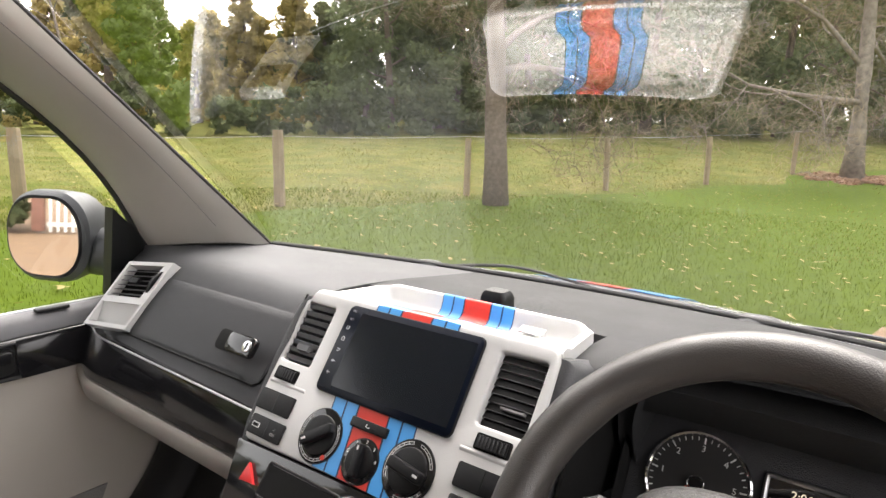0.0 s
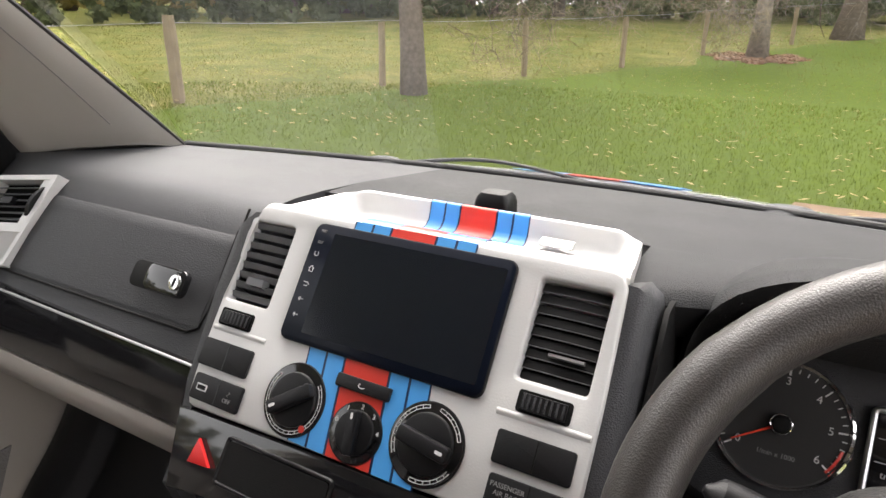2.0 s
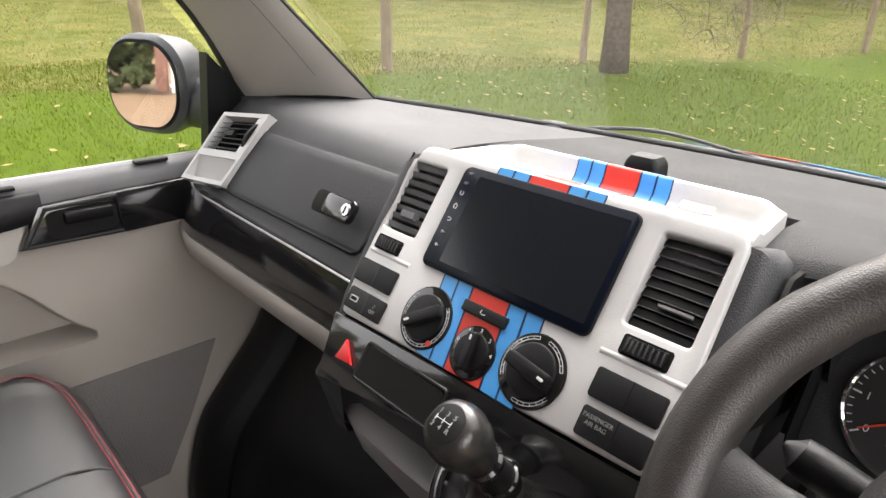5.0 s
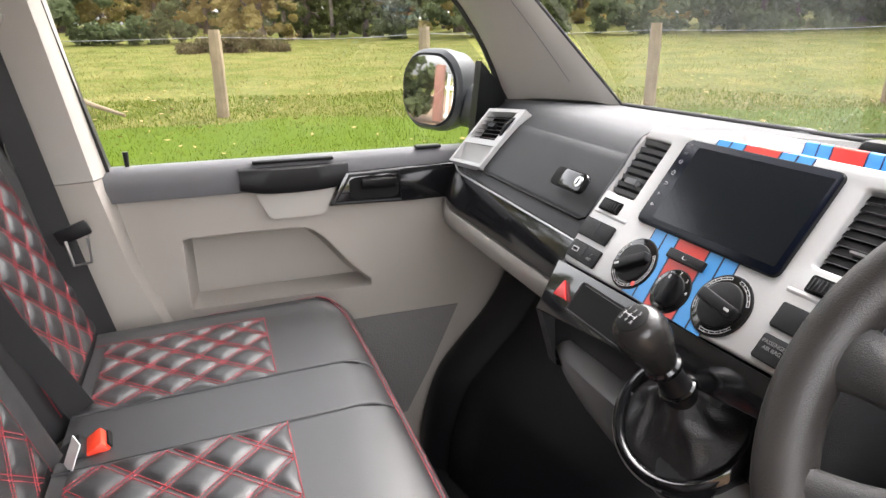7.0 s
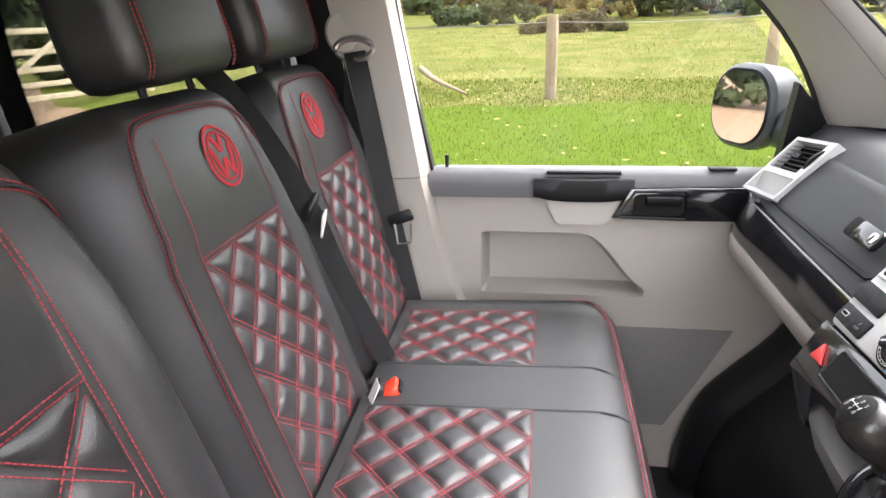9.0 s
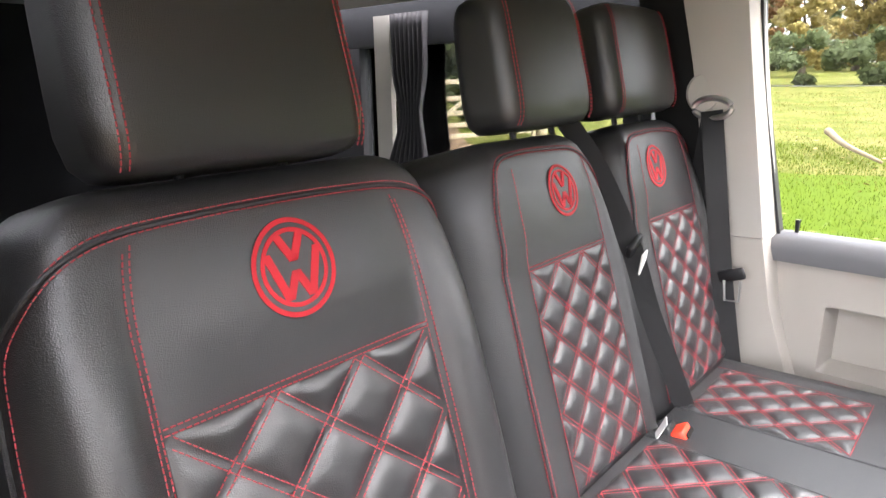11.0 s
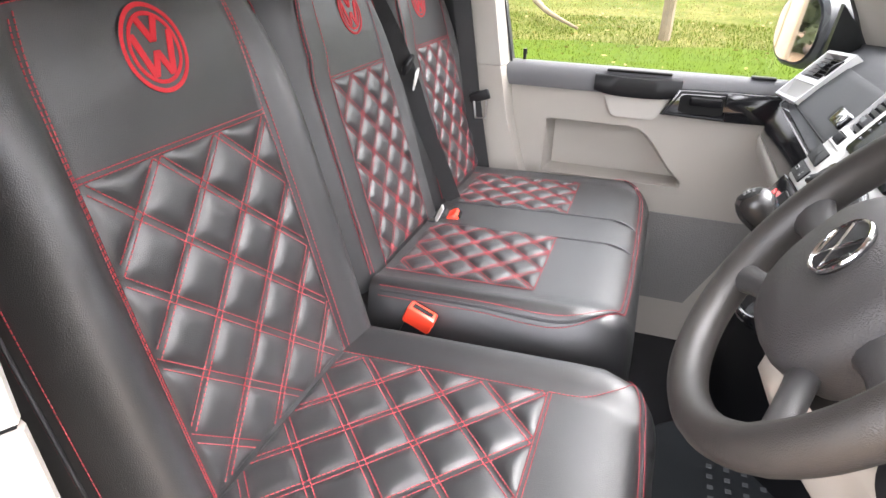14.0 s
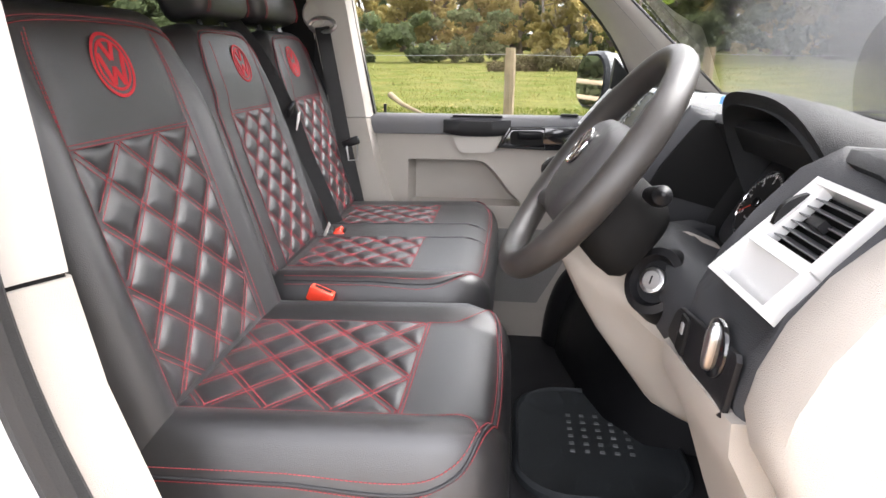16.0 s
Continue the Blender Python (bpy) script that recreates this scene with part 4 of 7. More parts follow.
def side_post(s, name):
    """The post behind a front door: trim above and below a joint at the sill."""
    up, lo = [], []
    for z, y0, y1, x in ((1.26, -0.83, -0.710, 0.785), (1.45, -0.86, -0.735, 0.765), (1.65, -0.89, -0.762, 0.745), (1.88, -0.935, -0.79, 0.72)):
        up.append([(s * x, y0, z), (s * (x - 0.012), (y0 + y1) / 2, z), (s * x, y1, z), (s * (x + 0.05), y1 + 0.02, z), (s * (x + 0.12), y1, z), (s * (x + 0.12), y0 - 0.004, z), (s * (x + 0.03), y0 - 0.002, z)])
    for z, y0, y1, x in ((0.47, -0.92, -0.48, 0.80), (0.72, -0.90, -0.53, 0.785), (0.95, -0.88, -0.63, 0.785), (1.10, -0.88, -0.68, 0.785), (1.258, -0.90, -0.712, 0.787)):
        lo.append([(s * x, y0, z), (s * (x - 0.02), (y0 + y1) / 2, z), (s * x, y1, z), (s * (x + 0.05), y1 + 0.02, z), (s * (x + 0.12), y1, z), (s * (x + 0.12), y0 - 0.06, z), (s * (x + 0.03), y0 - 0.06, z)])
    edge = [[(r[0][0] + s * 0.004, r[0][1] - 0.002, r[0][2]), (r[0][0] + s * 0.012, r[0][1] - 0.11, r[0][2]), (r[0][0] + s * 0.06, r[0][1] - 0.11, r[0][2]), (r[0][0] + s * 0.06, r[0][1] - 0.002, r[0][2])] for r in up]
    p = part(name, loft(up), CREAM, None, "pale upper trim of the door post", kind="structure", category="pillar", sharp=50)
    part("lower_trim", loft(lo), GREY, p, "light grey lower post trim", sharp=50)
    part("rear_edge", loft(edge), MATT, p, "matt black lining behind the post", sharp=40)
    return p


def driver_post(name):
    """The post behind the open driver's door, with its seal and the white body edge."""
    inner = [(0.47, -0.46), (0.72, -0.54), (0.95, -0.612), (1.10, -0.657), (1.236, -0.681), (1.38, -0.690), (1.516, -0.702), (1.70, -0.72), (1.88, -0.745)]
    def slab(rows):
        return loft([[(0.735, y - 0.20, z), (0.752, y - 0.05, z), (0.765, y - 0.006, z), (0.772, y, z), (0.815, y - 0.024, z), (0.832, y - 0.032, z), (0.838, y - 0.045, z), (0.85, y - 0.12, z), (0.80, y - 0.22, z)] for z, y in rows])
    p = part(name, slab([(1.240, -0.682)] + inner[5:]), CREAM, None, "pale upper trim of the driver's door post", kind="structure", category="pillar", sharp=40)
    part("lower_trim", slab(inner[:4] + [(1.234, -0.679)]), GREY, p, "warm grey lower post trim", sharp=40)
    part("joint", slab([(1.2335, -0.686), (1.2405, -0.687)]), MATT, p)
    seal = [(0.857, y - 0.030, z) for z, y in inner]
    part("door_seal", tube(spline(seal, 4), 0.021, 10), RUBBER, p, "thick black rubber door seal")
    skin = [[(q[0] + 0.012, q[1] - 0.012, q[2]), (q[0] + 0.05, q[1] - 0.015, q[2]), (q[0] + 0.075, q[1] - 0.03, q[2]), (q[0] + 0.088, q[1] - 0.07, q[2]), (q[0] + 0.09, q[1] - 0.6, q[2]), (q[0] + 0.04, q[1] - 0.6, q[2]), (q[0] + 0.0, q[1] - 0.06, q[2])] for q in spline(seal, 4)]
    part("body_side", loft(skin), BODY, p, "white painted body edge", sharp=40)
    return p


side_post(-1, "trim_left_post")
driver_post("trim_right_post")

# ---------------------------------------------------------------- dashboard
K = 0.72
L = math.hypot(1, K)
TOPZ, TOPY = 1.388, 0.1043


def on_face(u, v, d=0.0):
    """A place on the sloping centre panel: u across, v down from its top, d proud of it."""
    return Vector((XC + u, TOPY - K * v / L - d / L, TOPZ - v / L + d * K / L))


FACE = Matrix(((1, 0, 0, XC), (0, K / L, -1 / L, TOPY), (0, 1 / L, K / L, TOPZ), (0, 0, 0, 1)))   # x across, y up the slope, z out


def at_face(u, v, d=0.0, turn=0):
    return FACE @ pose(u, -v, d, 0, 0, turn)


def face_plate(outline, thick, d, bevel=0.002):
    return plate(outline, thick, FACE @ pose(0, 0, d), bevel)


def rr(u, v, w, h, r=0.004, n=4):
    return [(u + x, -v + y) for x, y in round_rect(w, h, r, n)]


dash = thing("dashboard", (0, 0.25, 1.05), "dark grey van dashboard with glovebox and driver's binnacle", "dashboard")


def dash_bodies():
    def row(x, back):
        """The section of the passenger half at x: from the windscreen over the top and down the front."""
        e = sm(-0.70, -0.86, x)
        y = 0.035 * e
        pts = [(0.62 - 0.17 * (x / 0.72) ** 2, 1.318 + 0.022 * (x / 0.72) ** 2), (0.602 - 0.17 * (x / 0.72) ** 2, 1.334 + 0.022 * (x / 0.72) ** 2), (0.34, 1.364), (0.25, 1.371), (0.20, 1.373), (0.168, 1.371), (0.146, 1.363), (0.128, 1.350), (0.108, 1.332), (0.075, 1.295), (0.042, 1.250), (0.026, 1.228), (0.022, 1.224),
               (0.004, 1.19), (-0.008, 1.160), (-0.006, 1.150), (-0.008, 1.148), (0.0, 1.135), (0.03, 1.12), (0.10, 1.11), (0.30, 1.10), (0.50, 1.12)]
        return [(x, a + y * (1 if b < 1.37 else 0.4), b) for a, b in pts]
    xs = [-0.862, -0.84, -0.80, -0.74, -0.66, -0.55, -0.42, -0.30, -0.235]
    part("passenger_body", loft([row(x, 0) for x in xs]), DASH, dash, sharp=60)
    # top slab over the middle and the driver
    def slab(x):
        f = sm(0.20, 0.32, x) * sm(0.82, 0.70, x)
        front = 0.13 + 0.03 * f
        dip = 0.034 if -0.24 < x < 0.2 else 0.0
        pts = [(0.62 - 0.17 * (x / 0.72) ** 2, 1.318 + 0.022 * (x / 0.72) ** 2), (0.602 - 0.17 * (x / 0.72) ** 2, 1.334 + 0.022 * (x / 0.72) ** 2), (0.34, 1.364), (0.26, 1.368), (0.25, 1.370 - dip), (front, 1.374 - dip), (front - 0.01, 1.362 - dip), (front + 0.02, 1.32), (0.40, 1.29)]
        return [(x, a, b) for a, b in pts]
    part("top_pad", loft([slab(x) for x in (-0.235, -0.1, 0.1, 0.1995, 0.2010, 0.24, 0.26, 0.285, 0.34, 0.45, 0.56, 0.66, 0.74, 0.80, 0.862)]), DASH_TOP, dash, sharp=60)
    # centre stack behind the white panel: deep behind the openings, with rounded cheeks on both sides of it
    def stack(u, d):
        pts = [Vector((XC + u, 0.30, 1.32)), on_face(u, (0.040 if abs(u) < 0.1995 else -0.012) + 0.016 * sm(0.205, 0.24, abs(u)), min(d, -0.012) - 0.02), on_face(u, 0.004 + 0.016 * sm(0.205, 0.24, abs(u)), d), on_face(u, 0.10, d), on_face(u * (0.97 if u < -0.2 else 1), 0.20, d), on_face(u * (0.86 if u < -0.2 else 1), 0.30, d), Vector((XC + u * (0.84 if u < -0.2 else 1), -0.05 - 0.3 * min(0, d), 1.06)), Vector((XC + u * 0.84, 0.05, 1.02)), Vector((XC + u * 0.84, 0.30, 1.02))]
        return [tuple(p) for p in pts]
    part("middle_body", loft([stack(u, d) for u, d in ((-0.278, -0.075), (-0.268, -0.050), (-0.256, -0.026), (-0.242, -0.010), (-0.226, 0.000), (-0.210, 0.006), (-0.200, 0.006), (-0.199, -0.034), (0.198, -0.034), (0.199, 0.006), (0.212, 0.007), (0.219, 0.004), (0.225, -0.006), (0.229, -0.026), (0.232, -0.06), (0.234, -0.11))]), DASH, dash, "dark grey cheeks beside the white panel", sharp=50)
    # black flank between the panel's cheek and the dials
    part("cavity_wall", loft([[(x, y, z) for y, z in ((0.108, 1.366), (0.085, 1.335), (0.050, 1.285), (0.030, 1.245), (0.20, 1.20), (0.27, 1.366))] for x in (0.2445, 0.2490)]), MATT, dash, "matt black flank of the dial recess", sharp=60)
    groove = [on_face(-0.262, v, -0.0335) for v in [-0.006 + 0.222 * k / 12 for k in range(13)]]
    part("cheek_groove", tube(groove, 0.0016, 6), MATT, dash, "dark shut line")
    # gloss trim band under the glovebox with its bright line
    band, line = [], []
    for x in [-0.855 + 0.62 * k / 16 for k in range(17)]:
        t = (x + 0.855) / 0.62
        yy = 0.035 * sm(-0.70, -0.86, x)
        z1, z0 = 1.222 + 0.012 * (1 - t), 1.158 + 0.02 * (1 - t) * 0
        band.append([(x, 0.030 + yy, z1), (x, 0.012 + yy, z1), (x, -0.006 + yy, (z0 + z1) / 2 - 0.004), (x, -0.014 + yy, z0), (x, 0.02 + yy, z0 - 0.004)])
        line.append((x, 0.0125 + yy, z1 + 0.001))
    part("trim_band", loft(band), GLOSS, dash, "gloss black trim band", sharp=60)
    part("bright_line", tube(line, 0.0018, 6), STEEL, dash, "thin silver line")
    # pale lower lip
    lip = []
    for x in [-0.86 + 0.64 * k / 16 for k in range(17)]:
        yy = 0.035 * sm(-0.70, -0.86, x)
        lip.append([(x, -0.014 + yy, 1.153), (x, -0.020 + yy, 1.143), (x, -0.018 + yy, 1.118), (x, -0.004 + yy, 1.106), (x, 0.05 + yy, 1.10), (x, 0.05 + yy, 1.14)])
    part("lower_lip", loft(lip), GREY, dash, "light grey lower dash edge", sharp=60)


dash_bodies()


def glovebox():
    g = part("glovebox_lid", loft([[(x, y - off, z) for y, z in ((0.118, 1.342), (0.107, 1.331), (0.074, 1.294), (0.042, 1.252))] + [(x, y + 0.02, z) for y, z in ((0.042, 1.252), (0.118, 1.342))] for x, off in ((-0.665, 0.0), (-0.66, 0.0012), (-0.45, 0.0018), (-0.262, 0.0012), (-0.256, 0.0))]), DASH, dash, "dark grey glovebox lid", sharp=50)
    part("lid_gap", tube([(-0.258, 0.122, 1.347), (-0.253, 0.092, 1.314), (-0.250, 0.058, 1.270), (-0.254, 0.043, 1.252), (-0.268, 0.037, 1.246), (-0.40, 0.037, 1.246), (-0.668, 0.037, 1.246)], 0.0017, 6), MATT, g, "dark shut line")
    m = Matrix.Translation((-0.315, 0.058, 1.292)) @ pose(0, 0, 0, 54, 0, 0)
    part("latch_recess", plate(round_rect(0.098, 0.034, 0.010), 0.003, m @ pose(-0.012, 0, 0.004), 0.001), MATT, g, "dark latch recess")
    part("latch", plate(round_rect(0.068, 0.033, 0.010), 0.009, m @ pose(0.006, 0, 0.005), 0.003), GLOSS, g, "gloss black latch")
    bm = cyl(bmesh.new(), 0.0095, 0.0095, 0.004, m @ pose(0.026, 0, 0.014), 24, 0.001)
    k = part("key_barrel", bm, CHROME, g, "bright key barrel")
    part("key_slot", box((0.0022, 0.011, 0.001), m @ pose(0.026, 0, 0.0166), 0), MATT, k)


glovebox()


def end_vent(s, quad, name, label):
    """An outer air vent in its white frame: corners inner top, outer top, outer bottom, inner bottom."""
    it, ot, ob, ib = [Vector(q) for q in quad]
    v = thing(name, (it + ot + ob + ib) / 4, label, "air vent", "outer dash vents")

    def p(a, b, d=0.0):
        q = it.lerp(ot, a).lerp(ib.lerp(ob, a), b)
        n = ((ot - it).cross(ib - it)).normalized() * (1 if s > 0 else -1)
        if n.y > 0:
            n = -n
        return q + n * (d + 0.002)

    def ringed(a0, a1, b0, b1, d0, d1, w, m, nm, bottom=True):
        outer = [(a0, b0), (a1, b0), (a1, b1), (a0, b1)]
        inner = [(a0 + w, b0 + w), (a1 - w, b0 + w), (a1 - w, b1 - w), (a0 + w, b1 - w)]
        bm = bmesh.new()
        lo = [bm.verts.new(p(*q, d0)) for q in outer]
        ho = [bm.verts.new(p(*q, d1)) for q in outer]
        hi = [bm.verts.new(p(*q, d1)) for q in inner]
        li = [bm.verts.new(p(*q, d0)) for q in inner]
        for k in range(4):
            j = (k + 1) % 4
            bm.faces.new((lo[k], lo[j], ho[j], ho[k]))
            bm.faces.new((ho[k], ho[j], hi[j], hi[k]))
            bm.faces.new((hi[k], hi[j], li[j], li[k]))
        return part(nm, bm, m, v, sharp=30)

    ringed(0, 1, 0, 0.60, -0.02, 0.006, 0.055, WHITE, "frame")
    ringed(0, 1, 0.585, 1, -0.02, 0.006, 0.055, WHITE, "lower_frame")
    bm = bmesh.new()
    bm.faces.new([bm.verts.new(p(a, b, -0.018)) for a, b in ((0, 0), (1, 0), (1, 0.6), (0, 0.6))])
    part("duct", bm, MATT, v, "black air duct")
    bm = bmesh.new()
    f = [bm.verts.new(p(a, b, d)) for a, b, d in ((0.05, 0.62, 0.004), (0.95, 0.62, 0.004), (0.95, 0.97, -0.016), (0.05, 0.97, -0.016), (0.95, 0.97, 0.003), (0.05, 0.97, 0.003))]
    bm.faces.new((f[0], f[1], f[2], f[3]))
    bm.faces.new((f[3], f[2], f[4], f[5]))
    part("tray", bm, WHITE, v, "white scooped tray")
    for k in range(6):
        b = 0.085 + 0.43 * (k + 0.5) / 6
        part("slat", loft([[p(a, b - 0.028, -0.012), p(a, b + 0.018, 0.001), p(a, b + 0.026, 0.0), p(a, b - 0.02, -0.014)] for a in (0.20, 0.57, 0.94)]), SLAT, v)
    part("slat_tab", loft([[p(a, 0.26, -0.002), p(a, 0.26, 0.008), p(a, 0.33, 0.008), p(a, 0.33, -0.002)] for a in (0.48, 0.66)]), BLACK, v)
    part("inner_rail", loft([[p(0.05, b, -0.01), p(0.05, b, 0.006), p(0.19, b, 0.004), p(0.19, b, -0.01)] for b in (0.04, 0.3, 0.56)]), WHITE, v, "white strip that holds the thumb wheel")
    part("thumb_wheel", loft([[p(0.085, b, 0.002), p(0.155, b, 0.002), p(0.150, b, 0.0055 + 0.008 * math.sin(math.pi * (b - 0.14) / 0.32)), p(0.090, b, 0.0055 + 0.008 * math.sin(math.pi * (b - 0.14) / 0.32))] for b in [0.14 + 0.32 * k / 8 for k in range(9)]]), BLACK, v)
    return v


end_vent(-1, ((-0.628, 0.130, 1.368), (-0.732, 0.095, 1.362), (-0.748, 0.006, 1.252), (-0.648, 0.036, 1.252)), "dash_vent", "white framed outer dash vent with black slats beside the glovebox")
end_vent(1, ((0.692, 0.114, 1.347), (0.824, 0.112, 1.347), (0.824, 0.026, 1.244), (0.677, 0.022, 1.240)), "dash_vent", "white framed outer dash vent with black slats by the driver")


# ---------------------------------------------------------------- white centre panel


def pierced(outer, holes, thick, d, bevel):
    """A plate on the sloping face with rounded openings cut through it."""
    bm = bmesh.new()
    for ring in (outer, *holes):
        vs = [bm.verts.new((x, y, 0)) for x, y in ring]
        for a, b in zip(vs, vs[1:] + vs[:1]):
            bm.edges.new((a, b))
    bmesh.ops.triangle_fill(bm, use_beauty=True, use_dissolve=False, edges=bm.edges[:])
    r = bmesh.ops.extrude_face_region(bm, geom=bm.faces[:])
    bmesh.ops.translate(bm, vec=(0, 0, thick), verts=[v for v in r["geom"] if isinstance(v, bmesh.types.BMVert)])
    bmesh.ops.recalc_face_normals(bm, faces=bm.faces)
    rim = [e for e in bm.edges if all(abs(v.co.z - thick) < 1e-7 for v in e.verts) and len(e.link_faces) == 2 and e.calc_face_angle(0) > 1.0]
    bmesh.ops.bevel(bm, geom=rim, offset=bevel, segments=3, affect='EDGES', profile=0.5)
    bm.transform(FACE @ pose(0, 0, d))
    return bm


def fascia():
    f = thing("centre_panel", (XC, 0.0, 1.2), "white painted centre dash panel with blue and red stripes", "dash panel")
    side = [(-0.190, 0.004), (0.192, 0.004), (0.201, 0.000), (0.2045, -0.010), (0.2065, -0.060), (0.208, -0.110), (0.2085, -0.198), (0.205, -0.206), (0.198, -0.2085), (0.0, -0.2155), (-0.190, -0.2205), (-0.198, -0.2185), (-0.2025, -0.210), (-0.206, -0.165), (-0.2055, -0.120), (-0.202, -0.060), (-0.1985, -0.012), (-0.196, -0.001)]
    vent_l, vent_r = (-0.171, 0.0605), (0.164, 0.058)
    holes = [rr(-0.002, 0.066, 0.214, 0.112, 0.010), rr(*vent_l, 0.058, 0.089, 0.004), rr(*vent_r, 0.061, 0.086, 0.004)]
    part("panel", pierced(side, holes, 0.014, 0.0, 0.0035), WHITE, f, sharp=30)
    part("panel_step", loft([[on_face(u, v, d) for v, d in ((0.1335, 0.0135), (0.1355, 0.0152), (0.1375, 0.0152), (0.1400, 0.0138))] for u in (-0.200, -0.128)]), WHITE, f, sharp=60)
    part("panel_step", loft([[on_face(u, v, d) for v, d in ((0.1275, 0.0135), (0.1295, 0.0152), (0.1315, 0.0152), (0.1340, 0.0138))] for u in (0.126, 0.205)]), WHITE, f, sharp=60)
    # tray on top: rounded front lip, sunk floor, upright back wall with a thin rim, sloping ends
    def tray(u0, u1, m, lift, nm, parent, n_=24):
        rows = []
        prof = [(0.0985, 1.372), (0.0965, 1.386), (0.0985, 1.3925), (0.104, 1.3960), (0.113, 1.3965), (0.124, 1.3935), (0.132, 1.3870), (0.138, 1.3760), (0.143, 1.3670), (0.152, 1.3625), (0.205, 1.3605), (0.216, 1.3620), (0.222, 1.3680), (0.2255, 1.3780), (0.2275, 1.3870), (0.2300, 1.3895), (0.2335, 1.3890), (0.2345, 1.3830)]
        for i in range(n_ + 1):
            u = u0 + (u1 - u0) * i / n_
            k = min(1.0, max(0.0, (abs(u) - 0.172) / 0.020))
            k = k * k * (3 - 2 * k)
            row = []
            for j, (y, z) in enumerate(prof):
                rim = 1.3905
                zz = z + (rim - z) * k if 5 < j < 15 and z < rim else z
                back = (y - 0.0985) / 0.136
                x = XC + u * (1 - 0.09 * back) + 0.002 * back
                row.append((x, y - 0.016 * back * max(0.0, (abs(u) - 0.165) / 0.035) ** 2, zz - 0.004 * back * k + lift))
            row += [(row[-1][0], row[-1][1], 1.345), (row[0][0], 0.105, 1.345)]
            rows.append(row)
        return part(nm, loft(rows), m, parent, sharp=60)
    t = tray(-0.1985, 0.2035, WHITE, 0.0, "tray", f, 60)
    stripes = ((-0.0695, -0.0680, NAVY), (-0.0680, -0.0485, BLUE), (-0.0485, -0.0460, NAVY), (-0.0460, -0.0270, BLUE), (-0.0270, -0.0245, NAVY), (-0.0245, 0.0235, RED), (0.0235, 0.0260, NAVY), (0.0260, 0.0450, BLUE), (0.0450, 0.0475, NAVY), (0.0475, 0.0665, BLUE), (0.0665, 0.0680, NAVY))
    for a, b, m in stripes:
        nm = {BLUE: "blue_stripe", NAVY: "navy_line", RED: "red_stripe"}[m]
        tray(a, b, m, 0.0007, nm, t, 2)
        part(nm, face_plate([(a - 0.005, -0.1235), (b - 0.005, -0.1235), (b + 0.006, -0.2150), (a + 0.006, -0.2150)], 0.0006, 0.0142, 0), m, f)
        part(nm, face_plate([(a, 0.0035), (b, 0.0035), (b, -0.0095), (a, -0.0095)], 0.0006, 0.0142, 0), m, f)
    part("tray_tab", loft([[(XC + 0.083 + 0.036 * k / 6, 0.2165 + 0.003 * math.sin(k), 1.3655), (XC + 0.083 + 0.036 * k / 6, 0.206 - 0.004 * math.sin(math.pi * k / 6), 1.3665 + 0.002 * math.sin(math.pi * k / 6)), (XC + 0.083 + 0.036 * k / 6, 0.206 - 0.004 * math.sin(math.pi * k / 6), 1.3695), (XC + 0.083 + 0.036 * k / 6, 0.2165, 1.3735)] for k in range(7)]), WHITE, t, "small white torn socket cover", sharp=50)
    part("tab_gap", box((0.034, 0.002, 0.0015), pose(XC + 0.101, 0.2035, 1.3625, 0, 0, -4), 0), MATT, t)
    # vents with slats: open on the passenger's side, nearly shut on the driver's
    for s, (cu, cv), w, h, n_ in ((-1, vent_l, 0.058, 0.089, 8), (1, vent_r, 0.061, 0.086, 9)):
        v = part("centre_vent", face_plate(rr(cu, cv, w + 0.004, h + 0.004, 0.002), 0.001, -0.030, 0), MATT, f, "black centre air vent")
        for k in range(n_):
            vv = cv - h / 2 + h * (k + 0.55) / n_
            prof = ((-0.0052, 0.0105), (-0.0048, 0.0120), (0.0012, 0.0090), (0.0034, -0.012), (0.0024, -0.012), (0.0002, 0.0070)) if s < 0 else ((-0.0036, 0.0045), (-0.0034, 0.0058), (0.0038, 0.0078), (0.0043, 0.0070), (0.0038, 0.0056))
            # like slats: lit ones painted grey at left, shaded ones black at right
            part("slat", loft([[on_face(cu + u, vv + a, b - 0.003 * (2 * u / w) ** 2) for a, b in prof] for u in [w * q for q in (-0.495, -0.25, 0, 0.25, 0.495)]]), SLAT if s < 0 else MATT, v, sharp=30)
            if s > 0:
                # pale line paints the glint along the driver's slat edge
                part("slat_edge_glint", tube([on_face(cu + w * q, vv + 0.0041, 0.0078 - 0.003 * (2 * q) ** 2) for q in (-0.49, -0.25, 0, 0.25, 0.49)], 0.0005, 5), SLAT, v)
        if s < 0:
            part("vent_tab", loft([[on_face(cu + 0.004 + q, cv + 0.022 + a, b) for a, b in ((-0.005, 0.006), (-0.0045, 0.0165), (0.0035, 0.0165), (0.005, 0.006))] for q in (-0.0115, -0.010, 0.010, 0.0115)]), SLAT, v, sharp=40)
        else:
            part("vent_tab", loft([[on_face(cu + 0.006 + q, cv + 0.0185 + a, b) for a, b in ((-0.002, 0.006), (-0.0015, 0.0125), (0.0010, 0.0125), (0.0015, 0.006))] for q in (-0.0150, -0.0140, 0.0140, 0.0150)]), MIDGREY, v, sharp=40)
